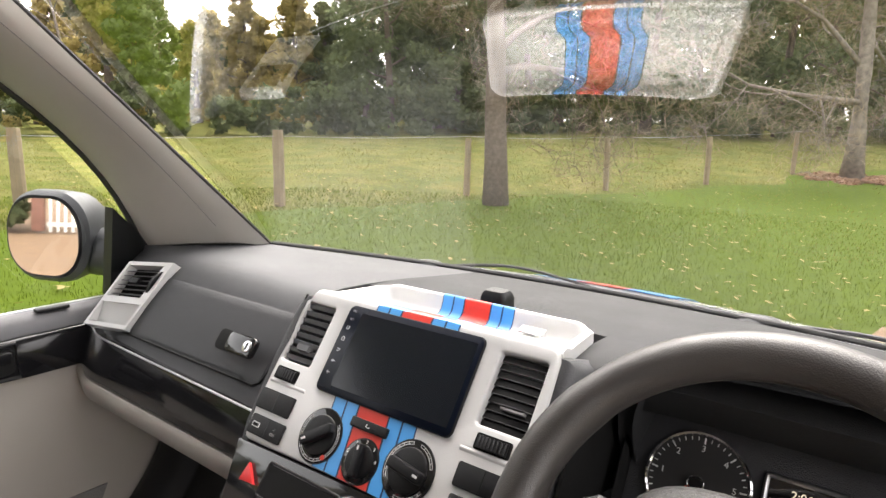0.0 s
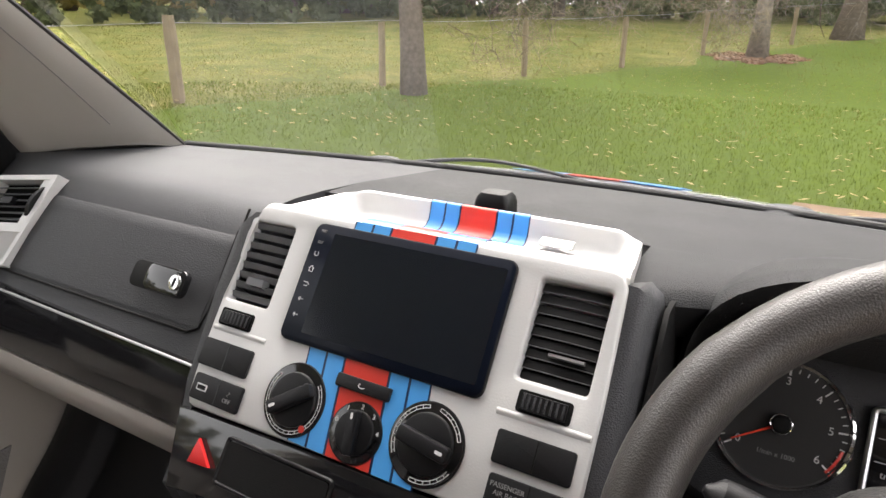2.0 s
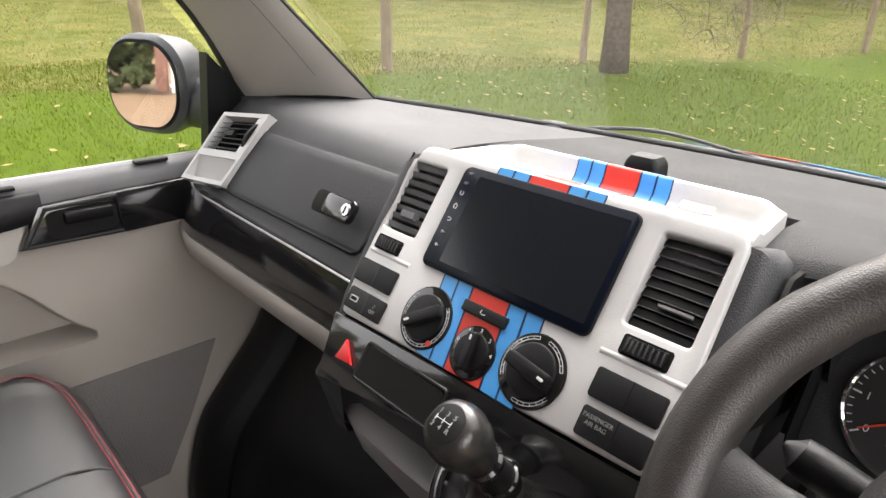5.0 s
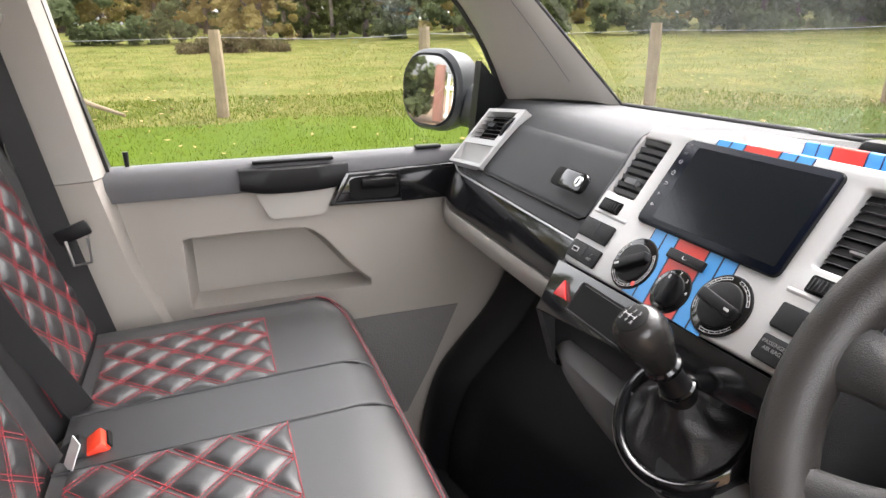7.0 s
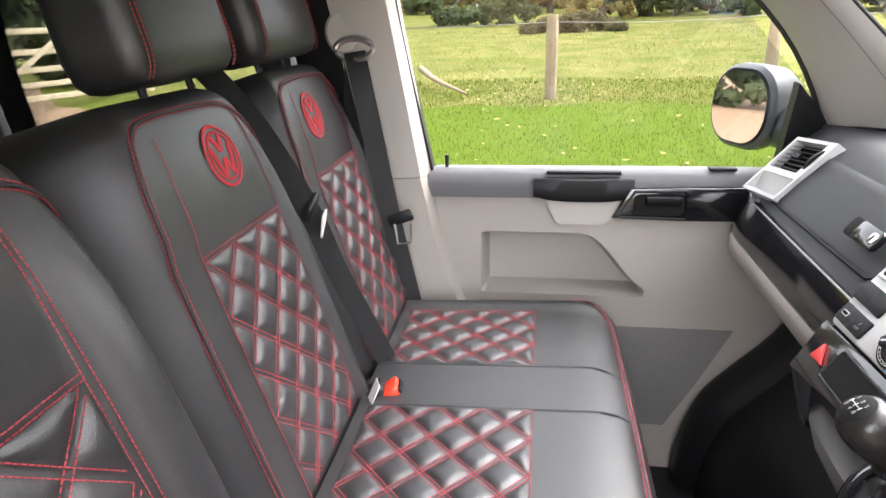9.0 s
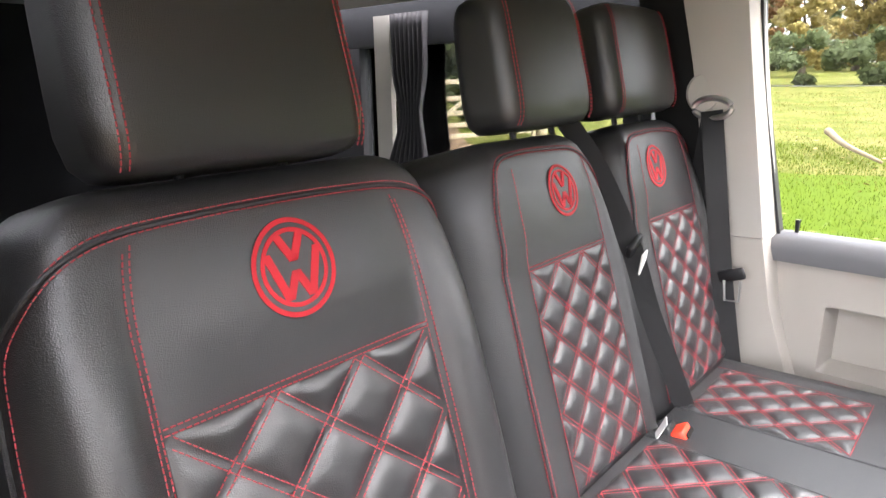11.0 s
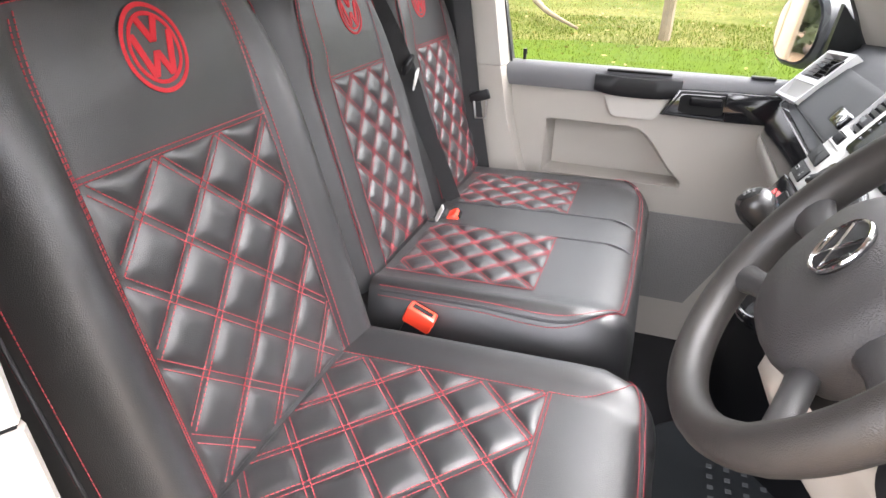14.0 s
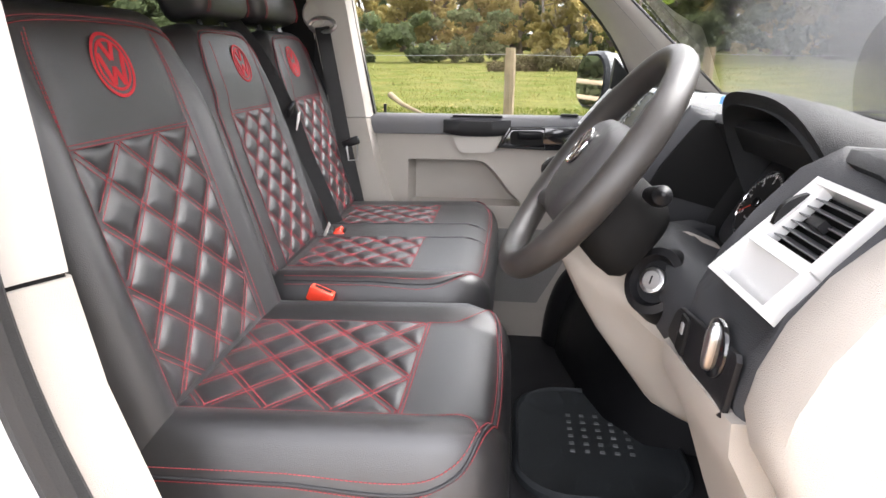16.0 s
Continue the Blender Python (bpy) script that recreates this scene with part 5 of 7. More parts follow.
    for u, v in ((-0.1745, 0.1240), (0.1635, 0.1180)):
        part("wheel_pocket", face_plate(rr(u, v, 0.046, 0.0185, 0.003), 0.0006, 0.0138, 0), MATT, f, "dark pocket of the thumb wheel")
        w = part("thumb_wheel", loft([[on_face(u - 0.019 + 0.038 * k / 12, v + a, 0.0142 + (0.0022 + 0.0030 * math.sin(math.pi * k / 12)) * b) for a, b in ((-0.0070, 0), (-0.0065, 1), (0.0065, 1), (0.0070, 0))] for k in range(13)]), BLACK, f, "ribbed black thumb wheel", sharp=40)
        for k in range(8):
            part("rib", box((0.0018, 0.0115, 0.0012), at_face(u - 0.0165 + 0.033 * k / 7, v, 0.0166 + 0.0030 * math.sin(math.pi * (0.08 + 0.84 * k / 7))), 0.0003), DASH, w)
    # switches
    for u, v, w, h in ((-0.1695, 0.1635, 0.068, 0.0285), (-0.1645, 0.1990, 0.067, 0.0265), (0.1655, 0.1570, 0.066, 0.0270), (0.1680, 0.1910, 0.066, 0.0265)):
        sw = part("switch_block", face_plate(rr(u, v, w, h, 0.003), 0.004, 0.0132, 0.0012), BLACK, f, "satin black switch block")
        part("switch_gap", box((0.0010, h * 0.98, 0.0006), at_face(u + 0.002, v, 0.0173), 0), DASH if u < 0 else MATT, sw)
    part("usb_port", face_plate(rr(-0.1835, 0.199, 0.014, 0.007, 0.001), 0.0006, 0.0174, 0), ICON, f, "pale outlined USB port")
    part("usb_slot", face_plate(rr(-0.1835, 0.199, 0.011, 0.0042, 0.0005), 0.0006, 0.0178, 0), MATT, f)
    for body, u, v, sz in (("OFF", -0.147, 0.2035, 0.0060), ("PASSENGER", 0.1525, 0.1855, 0.0056), ("AIR BAG", 0.1525, 0.1915, 0.0056)):
        part("lettering", text_mesh(body, sz, at_face(u, v, 0.0176)), DIMICON, f, "small grey printed lettering", sharp=0)
    part("skid_symbol", tube([on_face(-0.147 + 0.002 * math.sin(k * 1.6), 0.1945 + 0.0011 * k, 0.0176) for k in range(5)], 0.0004, 4), DIMICON, f)
    # rotary controls
    for u, v, r, nm, turn in ((-0.0700, 0.1790, 0.0345, "temperature_dial", 35), (0.0050, 0.1875, 0.0268, "fan_dial", 98), (0.0742, 0.1755, 0.0350, "airflow_dial", -8)):
        d = part(nm, cyl(bmesh.new(), r, r * 0.985, 0.005, at_face(u, v, 0.0140), 48, 0.0008), GLOSS, f, "round gloss black dial")
        part("rim", tube([on_face(u + r * 0.99 * math.cos(a), v + r * 0.99 * math.sin(a), 0.0150) for a in [6.283 * k / 48 for k in range(48)]], 0.0011, 6, True), BLACK, d)
        part("knob", cyl(bmesh.new(), r * 0.76, r * 0.73, 0.003, at_face(u, v, 0.0176), 40, 0.001), BLACK, d)
        part("grip", plate(round_rect(r * 1.46, r * 0.40, r * 0.10), 0.0080, at_face(u, v, 0.0185, turn), 0.0022), BLACK, d)
        part("pointer", plate(round_rect(r * 0.20, r * 0.08, r * 0.03), 0.0005, at_face(u, v, 0.0265, turn) @ pose(r * 0.52 * (-1 if u < -0.05 else 1), 0, 0)), ICON, d)
        arcs = ((-220, 40),) if u < -0.05 else (((-215, -150), (-100, -30), (20, 80), (100, 170)) if u > 0.05 else ())
        for a0, a1 in arcs:
            n = int((a1 - a0) / 4)
            for q in (0.92, 0.84):
                part("scale_line", tube([on_face(u + r * q * math.cos(radians(a0 + (a1 - a0) * k / n)), v - r * q * math.sin(radians(a0 + (a1 - a0) * k / n)), 0.0168) for k in range(n + 1)], 0.00035, 4), ICON, d)
            for k in range(0, n + 1, 3):
                a = radians(a0 + (a1 - a0) * k / n)
                part("scale_tick", tube([on_face(u + r * q * math.cos(a), v - r * q * math.sin(a), 0.0168) for q in (0.84, 0.92)], 0.00035, 4), ICON, d)
        if nm == "fan_dial":
            for k, ch in enumerate("01234"):
                a = radians(165 - 38 * k)
                part("numeral", text_mesh(ch, 0.0062, at_face(u + r * 0.86 * math.cos(a), v - r * 0.86 * math.sin(a), 0.0166)), ICON, d, sharp=0)
        if nm == "temperature_dial":
            part("hot_mark", cyl(bmesh.new(), 0.0034, 0.0034, 0.0006, at_face(u + 0.0195, v + 0.0225, 0.0168), 12), RED, d)
    part("recirculation_switch", face_plate(rr(-0.001, 0.1475, 0.0590, 0.0125, 0.002), 0.005, 0.0140, 0.0015), BLACK, f, "slim satin black switch")
    part("arrow_symbol", tube([on_face(-0.001 + 0.0035 * math.cos(a), 0.1475 + 0.002 * math.sin(a), 0.0194) for a in [0.5 + 3.6 * k / 10 for k in range(11)]], 0.0005, 4), ICON, f)


fascia()


def head_unit():
    h = thing("touch_screen", on_face(0, 0.13), "black glass touch screen radio, switched off", "car radio")
    part("bezel", face_plate(rr(-0.0005, 0.0665, 0.2240, 0.1225, 0.009), 0.014, 0.0035, 0.0015), BLACK, h)
    part("display_glass", face_plate(rr(-0.0005, 0.0665, 0.2215, 0.1200, 0.0085), 0.0012, 0.0172, 0.0005), SCREEN, h, "dark glossy display glass")
    part("display", face_plate(rr(0.0085, 0.066, 0.190, 0.103, 0.002), 0.0002, 0.0185, 0), mat("unlit_display", (0.006, 0.008, 0.012), 0.16, vary=0.03), h)
    for v, body in ((0.014, "MIC"), (0.026, "RST")):
        part("lettering", text_mesh(body, 0.0042, at_face(-0.1005, v, 0.0186)), DIMICON, h, sharp=0)
    for k, v in enumerate((0.038, 0.054, 0.070, 0.086, 0.102)):
        if k == 0:
            pts = [on_face(-0.1005 + 0.0025 * math.cos(a), v + 0.0025 * math.sin(a), 0.0187) for a in [-1.0 + 5.1 * q / 12 for q in range(13)]]
        elif k == 1:
            pts = [on_face(-0.1005 + a, v + b, 0.0187) for a, b in ((-0.003, 0), (0, -0.003), (0.003, 0), (0.002, 0), (0.002, 0.003), (-0.002, 0.003), (-0.002, 0))]
        elif k == 2:
            pts = [on_face(-0.1005 + a, v + b, 0.0187) for a, b in ((-0.003, -0.0015), (0.0015, -0.0015), (0.003, 0), (0.0015, 0.002), (-0.002, 0.002))]
        else:
            pts = [on_face(-0.1005 + a, v + b, 0.0187) for a, b in ((-0.003, 0), (-0.001, -0.002), (-0.001, 0.002), (-0.003, 0))] + ([on_face(-0.1005 + a, v, 0.0187) for a in (0.001, 0.003)])
        part("button_symbol", tube(pts, 0.00045, 4), ICON, h)


head_unit()
solo("sensor_puck", loft([[(0.004 + x * s, 0.296 + y * s, z) for x, y in round_rect(0.046, 0.036, 0.007)] for s, z in ((1, 1.364), (1, 1.380), (0.9, 1.387), (0.72, 1.392))]), BLACK, "small black aerial puck stuck on the dash top", "aerial", sharp=40)

# ---------------------------------------------------------------- lower centre console and gear lever


LEVER = Matrix.Translation((0.112, -0.066, 1.150)) @ Vector((0.22, -0.68, 0.70)).to_track_quat('Z', 'Y').to_matrix().to_4x4()   # the gaiter's ring, z out of it


def console():
    c = thing("gear_console", (XC, -0.05, 0.95), "black and grey gear console below the dash panel", "console")
    # gloss strip with hazard switch and cubby
    def strip(v0, v1, u0, u1, d, m, nm, label=""):
        return part(nm, plate([(u0, -v0), (u1, -v0 + 0.012), (u1 - 0.004, -v1 + 0.054), (u0 + 0.020, -v1)], 0.012, FACE @ pose(0, 0, d), 0.003), m, c, label)
    strip(0.2235, 0.300, -0.206, 0.222, 0.004, GLOSS, "console_strip", "gloss black strip")
    tri = [(-0.166, -0.2685), (-0.137, -0.266), (-0.161, -0.2440)]
    part("hazard_switch", face_plate(tri, 0.004, 0.0165, 0.001), mat("red_switch", (0.55, 0.02, 0.02), 0.3, vary=0.03), c, "red triangular hazard switch")
    # no recess is cut: a flat black plate paints the cubby's inner shade
    part("cubby", face_plate(rr(-0.064, 0.2540, 0.122, 0.038, 0.004), 0.001, 0.0165, 0), MATT, c, "cubby opening, its shaded depth put in as flat black")
    part("cubby_rim", tube([on_face(x - 0.064, 0.254 - y, 0.0165) for x, y in round_rect(0.127, 0.043, 0.004)], 0.002, 6, True), BLACK, c)
    # grey housing below, that carries the lever
    rings = []
    for x, dy, dz in ((-0.218, 0.05, 0.04), (-0.20, 0.02, 0.012), (-0.15, 0.0, 0.0), (-0.05, -0.012, -0.01), (0.06, -0.02, -0.02), (0.17, -0.012, -0.01), (0.222, 0.01, 0.0), (0.24, 0.05, 0.03)):
        rings.append([(XC + x, 0.02, 1.115), (XC + x, -0.045 + dy, 1.110 - dz * 0.3), (XC + x, -0.060 + dy, 1.090 - dz), (XC + x, -0.045 + dy, 1.045 - dz), (XC + x, -0.01 + dy, 0.99), (XC + x, 0.15, 0.93), (XC + x, 0.30, 0.93), (XC + x, 0.30, 1.1)])
    part("housing", loft(rings), MIDGREY, c, "grey moulded housing", sharp=60)
    rings = []
    for r, h in ((0.070, -0.110), (0.078, -0.050), (0.0785, -0.016), (0.076, -0.004), (0.070, 0.001), (0.0655, -0.001), (0.0640, -0.006), (0.060, -0.016)):
        rings.append([LEVER @ Vector((r * math.cos(a), r * math.sin(a), h)) for a in [6.283 * k / 48 for k in range(48)]])
    part("lever_surround", loft(rings), GLOSS, c, "gloss black collar round the gaiter", sharp=60)
    part("surround_trim", tube([LEVER @ Vector((0.0780 * math.cos(a), 0.0780 * math.sin(a), -0.010)) for a in [2.6 + 2.3 * k / 20 for k in range(21)]], 0.0012, 6), STEEL, c, "thin bright edge")


console()


def gear_lever():
    g = thing("gear_lever", (0.112, -0.066, 1.140), "black gear lever with leather gaiter and rounded knob", "gear lever")
    top = Vector((0.108, -0.070, 1.178))
    tip = LEVER.inverted() @ top
    rings = []
    for k in range(15):
        t = k / 14
        r = 0.050 * (1 - t) ** 1.15 + 0.0155
        k2 = math.sin(math.pi * min(1, t * 1.05))
        ring = []
        for j in range(64):
            a = 6.283 * j / 64
            fold = 1 + 0.13 * math.sin(3 * a + 3.0 * t) * k2 + 0.10 * math.sin(5 * a - 5 * t + 1) * k2 + 0.05 * math.sin(11 * a + 5) * k2
            ring.append(LEVER @ Vector((tip.x * t ** 1.3 + r * fold * math.cos(a), tip.y * t ** 1.3 + r * fold * math.sin(a), -0.006 + (tip.z + 0.006) * t ** 1.15 + 0.008 * math.sin(3 * a + 4 * t + 2) * k2)))
        rings.append(ring)
    part("gaiter", loft(rings), mat("gaiter_leather", (0.011, 0.011, 0.012), 0.30, bump=0.4, scale=600, vary=0.2), g, "creased black leather gaiter", sharp=0)
    ax = (Vector((0.103, -0.132, 1.267)) - top).normalized()
    sx = ax.orthogonal().normalized()
    sy = ax.cross(sx)

    def turned(prof, n=32):
        return loft([[top + ax * h + (sx * math.cos(a) + sy * math.sin(a)) * r for a in [6.283 * k / n for k in range(n)]] for h, r in prof])
    part("collar", turned([(-0.022, 0.0165), (-0.016, 0.0185), (0.004, 0.0175), (0.010, 0.0150), (0.036, 0.0140), (0.040, 0.0140)]), BLACK, g, "black lever sleeve")
    part("collar_ring", turned([(0.034, 0.0160), (0.036, 0.0185), (0.041, 0.0190), (0.044, 0.0165)]), GLOSS, g, "dark gloss ring below the knob")
    part("sleeve_ring", turned([(0.003, 0.0180), (0.0045, 0.0192), (0.006, 0.0192), (0.0075, 0.0172)]), GLOSS, g)
    k = part("knob", turned([(0.042, 0.0155), (0.048, 0.0175), (0.056, 0.0195), (0.066, 0.0225), (0.076, 0.0255), (0.086, 0.0268), (0.095, 0.0262), (0.103, 0.0238), (0.109, 0.0185), (0.1115, 0.004)]), mat("knob_leather", (0.020, 0.019, 0.018), 0.24, bump=0.15, scale=500, spec=0.5), g, "glossy dark rounded knob", sharp=0)
    part("shift_plate", turned([(0.1075, 0.0175), (0.1100, 0.0165), (0.1122, 0.010), (0.1132, 0.002)]), MATT, k, "matt black shift plate")
    m = Matrix.Translation(top + ax * 0.1142) @ Matrix((tuple((Vector((1, 0, 0)) - ax * ax.x).normalized()), tuple(ax.cross((Vector((1, 0, 0)) - ax * ax.x).normalized())), tuple(ax))).transposed().to_4x4()
    for ch, x, y in (("1", -0.008, 0.006), ("3", 0, 0.006), ("5", 0.008, 0.006), ("2", -0.008, -0.006), ("4", 0, -0.006), ("R", 0.008, -0.006)):
        part("numeral", text_mesh(ch, 0.006, m @ pose(x, y, -0.0006)), DIMICON, k, sharp=0)
    for x in (-0.008, 0, 0.008):
        part("shift_line", box((0.0006, 0.005, 0.0004), m @ pose(x, 0, 0), 0), ICON, k)
    part("shift_line", box((0.016, 0.0006, 0.0004), m @ pose(0, 0, 0), 0), ICON, k)


gear_lever()

# ---------------------------------------------------------------- driver's side of the dash
DX = 0.458                                  # middle of the wheel and the instruments


def binnacle():
    b = thing("instrument_binnacle", (DX, 0.2, 1.15), "dark hooded instrument binnacle with round dials", "instrument cluster")
    # hood: an arch from the front lip back to the screen-side pad
    def arch(y, w, top, low, thick, dip=0.0):
        outer, inner = [], []
        for k in range(25):
            a = math.pi * k / 24
            c, s_ = math.cos(a), math.sin(a)
            e = 0.62
            px = math.copysign(abs(c) ** e, c)
            pz = abs(s_) ** e
            outer.append((DX - w * px, y + dip * (1 - pz), low + (top - low) * pz))
            inner.append((DX - (w - thick) * px, y + dip * (1 - pz), low + (top - thick - low) * pz))
        return outer + inner[::-1]
    part("hood", loft([arch(0.118, 0.194, 1.414, 1.235, 0.010, 0.085), arch(0.110, 0.202, 1.422, 1.232, 0.018, 0.085), arch(0.128, 0.208, 1.425, 1.23, 0.024, 0.08), arch(0.19, 0.207, 1.412, 1.23, 0.028, 0.05), arch(0.28, 0.205, 1.384, 1.23, 0.03), arch(0.38, 0.20, 1.352, 1.23, 0.03)]), DASH_TOP, b, "dark soft hood", sharp=50)
    m = Matrix.Translation((DX, 0.192, 1.242)) @ pose(0, 0, 0, 62, 0, 0)      # the dial face: x across, y up, z towards the driver
    part("dial_face", plate([(x, y) for x, y in round_rect(0.38, 0.165, 0.03)], 0.004, m, 0.001), DASH, b, "satin black dial face")
    part("shroud", loft([[m @ Vector((x * s, y * s + dy, z)) for x, y in round_rect(0.38, 0.165, 0.03, 6)] for s, z, dy in ((1.0, 0.0, 0), (1.0, 0.02, 0), (1.02, 0.03, 0.0), (1.03, 0.028, 0), (1.03, -0.03, 0))], True, False), MATT, b, sharp=50)
    for u, nm in ((-0.112, "rev_counter"), (0.108, "speedometer")):
        R = 0.0560
        d = part(nm, cyl(bmesh.new(), R, R, 0.004, m @ pose(u, 0.0, 0.006), 48), DIAL, b, "round dial with white marks")
        part("rim", tube([m @ Vector((u + R * math.cos(a), R * math.sin(a), 0.008)) for a in [6.283 * k / 48 for k in range(48)]], 0.0024, 6, True), CHROME, d, "thin bright rim")
        for k in range(31):
            a = radians(215 - 250 * k / 30)
            r0 = 0.86 if k % 5 else 0.80
            part("tick", tube([m @ Vector((u + R * q * math.cos(a), R * q * math.sin(a), 0.0086)) for q in (r0, 0.93)], 0.0006 if k % 5 else 0.001, 4), ICON, d)
        for k, ch in enumerate("0123456" if u < 0 else ""):
            a = radians(215 - 250 * k / 6)
            part("numeral", text_mesh(ch, 0.010, m @ pose(u + R * 0.70 * math.cos(a), R * 0.70 * math.sin(a), 0.0084)), ICON, d, sharp=0)
        if u < 0:
            part("lettering", text_mesh("1/min x 1000", 0.006, m @ pose(u, -R * 0.5, 0.0084)), DIMICON, d, sharp=0)
            part("red_zone", tube([m @ Vector((u + R * 0.9 * math.cos(radians(q)), R * 0.9 * math.sin(radians(q)), 0.0083)) for q in range(-38, -8, 3)], 0.0016, 4), RED, d)
        a = radians(213)
        part("needle", tube([m @ Vector((u, 0, 0.012)), m @ Vector((u + R * 0.80 * math.cos(a), R * 0.80 * math.sin(a), 0.011))], lambda t: 0.0014 * (1 - 0.5 * t), 6), BUCKLE, d, "red needle")
        part("hub", cyl(bmesh.new(), 0.0085, 0.007, 0.007, m @ pose(u, 0, 0.012), 24, 0.001), MATT, d)
        part("hub_ring", tube([m @ Vector((u + 0.0088 * math.cos(q), 0.0088 * math.sin(q), 0.0135)) for q in [6.283 * k / 24 for k in range(24)]], 0.0009, 6, True), CHROME, d)
    dsp = part("trip_display", plate(round_rect(0.075, 0.086, 0.004), 0.003, m @ pose(-0.006, -0.010, 0.006), 0.001), GLOSS, b, "dark trip display")
    part("display_frame", tube([m @ Vector((-0.006 + x, -0.010 + y, 0.009)) for x, y in round_rect(0.077, 0.088, 0.004)], 0.0028, 8, True), STEEL, b)
    lit = mat("lit_digits", (0.5, 0.45, 0.32), 0.5, emit=((1.0, 0.9, 0.7), 0.12))
    part("digits", text_mesh("2:06", 0.012, m @ pose(-0.010, 0.020, 0.0093)), lit, dsp, "pale lit clock digits", sharp=0)
    part("digits", text_mesh("trip", 0.008, m @ pose(-0.028, -0.020, 0.0093)), ICON, dsp, sharp=0)
    part("display_line", box((0.066, 0.0007, 0.0004), m @ pose(-0.006, 0.010, 0.0095), 0), ICON, dsp)
    part("display_line", box((0.066, 0.0007, 0.0004), m @ pose(-0.006, -0.010, 0.0095), 0), ICON, dsp)


binnacle()


def driver_dash():
    # dark outer block that holds the light switch and carries the vent
    rings = []
    for x, e, w in ((0.620, 0.035, 0), (0.640, 0.014, 0), (0.652, 0.008, 0.6), (0.672, 0.008, 1), (0.824, 0.008, 1), (0.830, 0.008, 0.3), (0.840, 0.012, 0), (0.850, 0.022, 0), (0.854, 0.05, 0)):
        rings.append([(x, 0.40, 1.36), (x, 0.14 + e, 1.376 - 0.02 * w), (x, 0.098 + e + 0.03 * w, 1.352 - 0.02 * w), (x, 0.056 + e + 0.03 * w, 1.302 - 0.02 * w), (x, 0.026 + e + 0.02 * w, 1.258 - 0.012 * w), (x, 0.008 + e, 1.214), (x, 0.000 + e, 1.163), (x, 0.006 + e, 1.130), (x, 0.08, 1.11), (x, 0.40, 1.11)])
    part("driver_block", loft(rings), DASH, dash, "dark grey outer dash block", sharp=60)
    pl = Matrix.Translation((0.728, 0.006, 1.163)) @ pose(0, 0, 0, 84, 0, 0)
    sp = part("light_panel", plate([(-0.096, 0.010), (-0.085, 0.018), (0.096, 0.046), (0.102, 0.040), (0.100, -0.020), (0.090, -0.024), (-0.108, -0.030), (-0.112, -0.022)], 0.006, pl, 0.002), BLACK, dash, "black light switch panel")
    part("light_knob", loft([[pl @ Vector((0.050 + x * s * 0.36, 0.030 + y * s, z)) for x, y in round_rect(0.052, 0.056, 0.022, 6)] for s, z in ((0.92, 0.006), (0.92, 0.011), (0.88, 0.0145), (0.78, 0.0165), (0.5, 0.0175), (0.2, 0.0178))]), STEEL, sp, "bright rotary light knob", sharp=75)
    part("knob_ring", cyl(bmesh.new(), 0.031, 0.030, 0.005, pl @ pose(0.050, 0.030, 0.007), 32, 0.001), GLOSS, sp)
    part("dimmer", plate(round_rect(0.026, 0.044, 0.003), 0.004, pl @ pose(-0.048, -0.002, 0.006), 0.001), MATT, sp)
    part("dimmer_wheel", box((0.010, 0.014, 0.006), pl @ pose(-0.048, 0.006, 0.009), 0.002), MIDGREY, sp)
    # dark column cowl with the ignition
    rings = []
    for x, e in ((0.300, 0.06), (0.32, 0.02), (0.40, 0.0), (0.52, 0.0), (0.60, 0.005), (0.652, 0.02)):
        rings.append([(x, 0.30, 1.17), (x, 0.14, 1.172), (x, 0.080 + e, 1.195), (x, 0.040 + e, 1.205), (x, 0.014 + e, 1.19), (x, 0.004 + e, 1.15), (x, 0.008 + e, 1.10), (x, 0.12, 1.06), (x, 0.30, 1.06)])
    part("cowl_panel", loft(rings), DASH, dash, "dark grey panel round the steering column", sharp=60)
    n = Vector((0.60, -0.62, 0.42)).normalized()
    c = Vector((0.510, 0.004, 1.164))
    q = n.to_track_quat('Z', 'Y').to_matrix().to_4x4()
    m = Matrix.Translation(c) @ q
    ig = part("ignition_surround", loft([[m @ Vector((r * math.cos(a), r * 1.1 * math.sin(a), z)) for a in [6.283 * k / 32 for k in range(32)]] for r, z in ((0.052, -0.030), (0.044, 0.012), (0.034, 0.015), (0.028, 0.005), (0.002, 0.003))]), BLACK, dash, "round black ignition surround", sharp=50)
    part("ignition_barrel", cyl(bmesh.new(), 0.019, 0.019, 0.012, m @ pose(0, 0, 0.011), 28, 0.002), STEEL, ig, "steel ignition barrel")
    part("ignition_face", cyl(bmesh.new(), 0.0135, 0.0135, 0.003, m @ pose(0, 0, 0.0165), 28, 0.0008), MIDGREY, ig)
    part("key_slot", box((0.0025, 0.012, 0.001), m @ pose(0, 0, 0.0178), 0), MATT, ig)
    # pale knee panel that swells out below the column
    rings = []
    for x, e in ((0.285, 0.10), (0.300, 0.045), (0.33, 0.012), (0.36, 0.0), (0.388, 0.012), (0.408, 0.055), (0.43, 0.105), (0.47, 0.135), (0.54, 0.155)):
        k = max(0.0, 1 - e / 0.13)
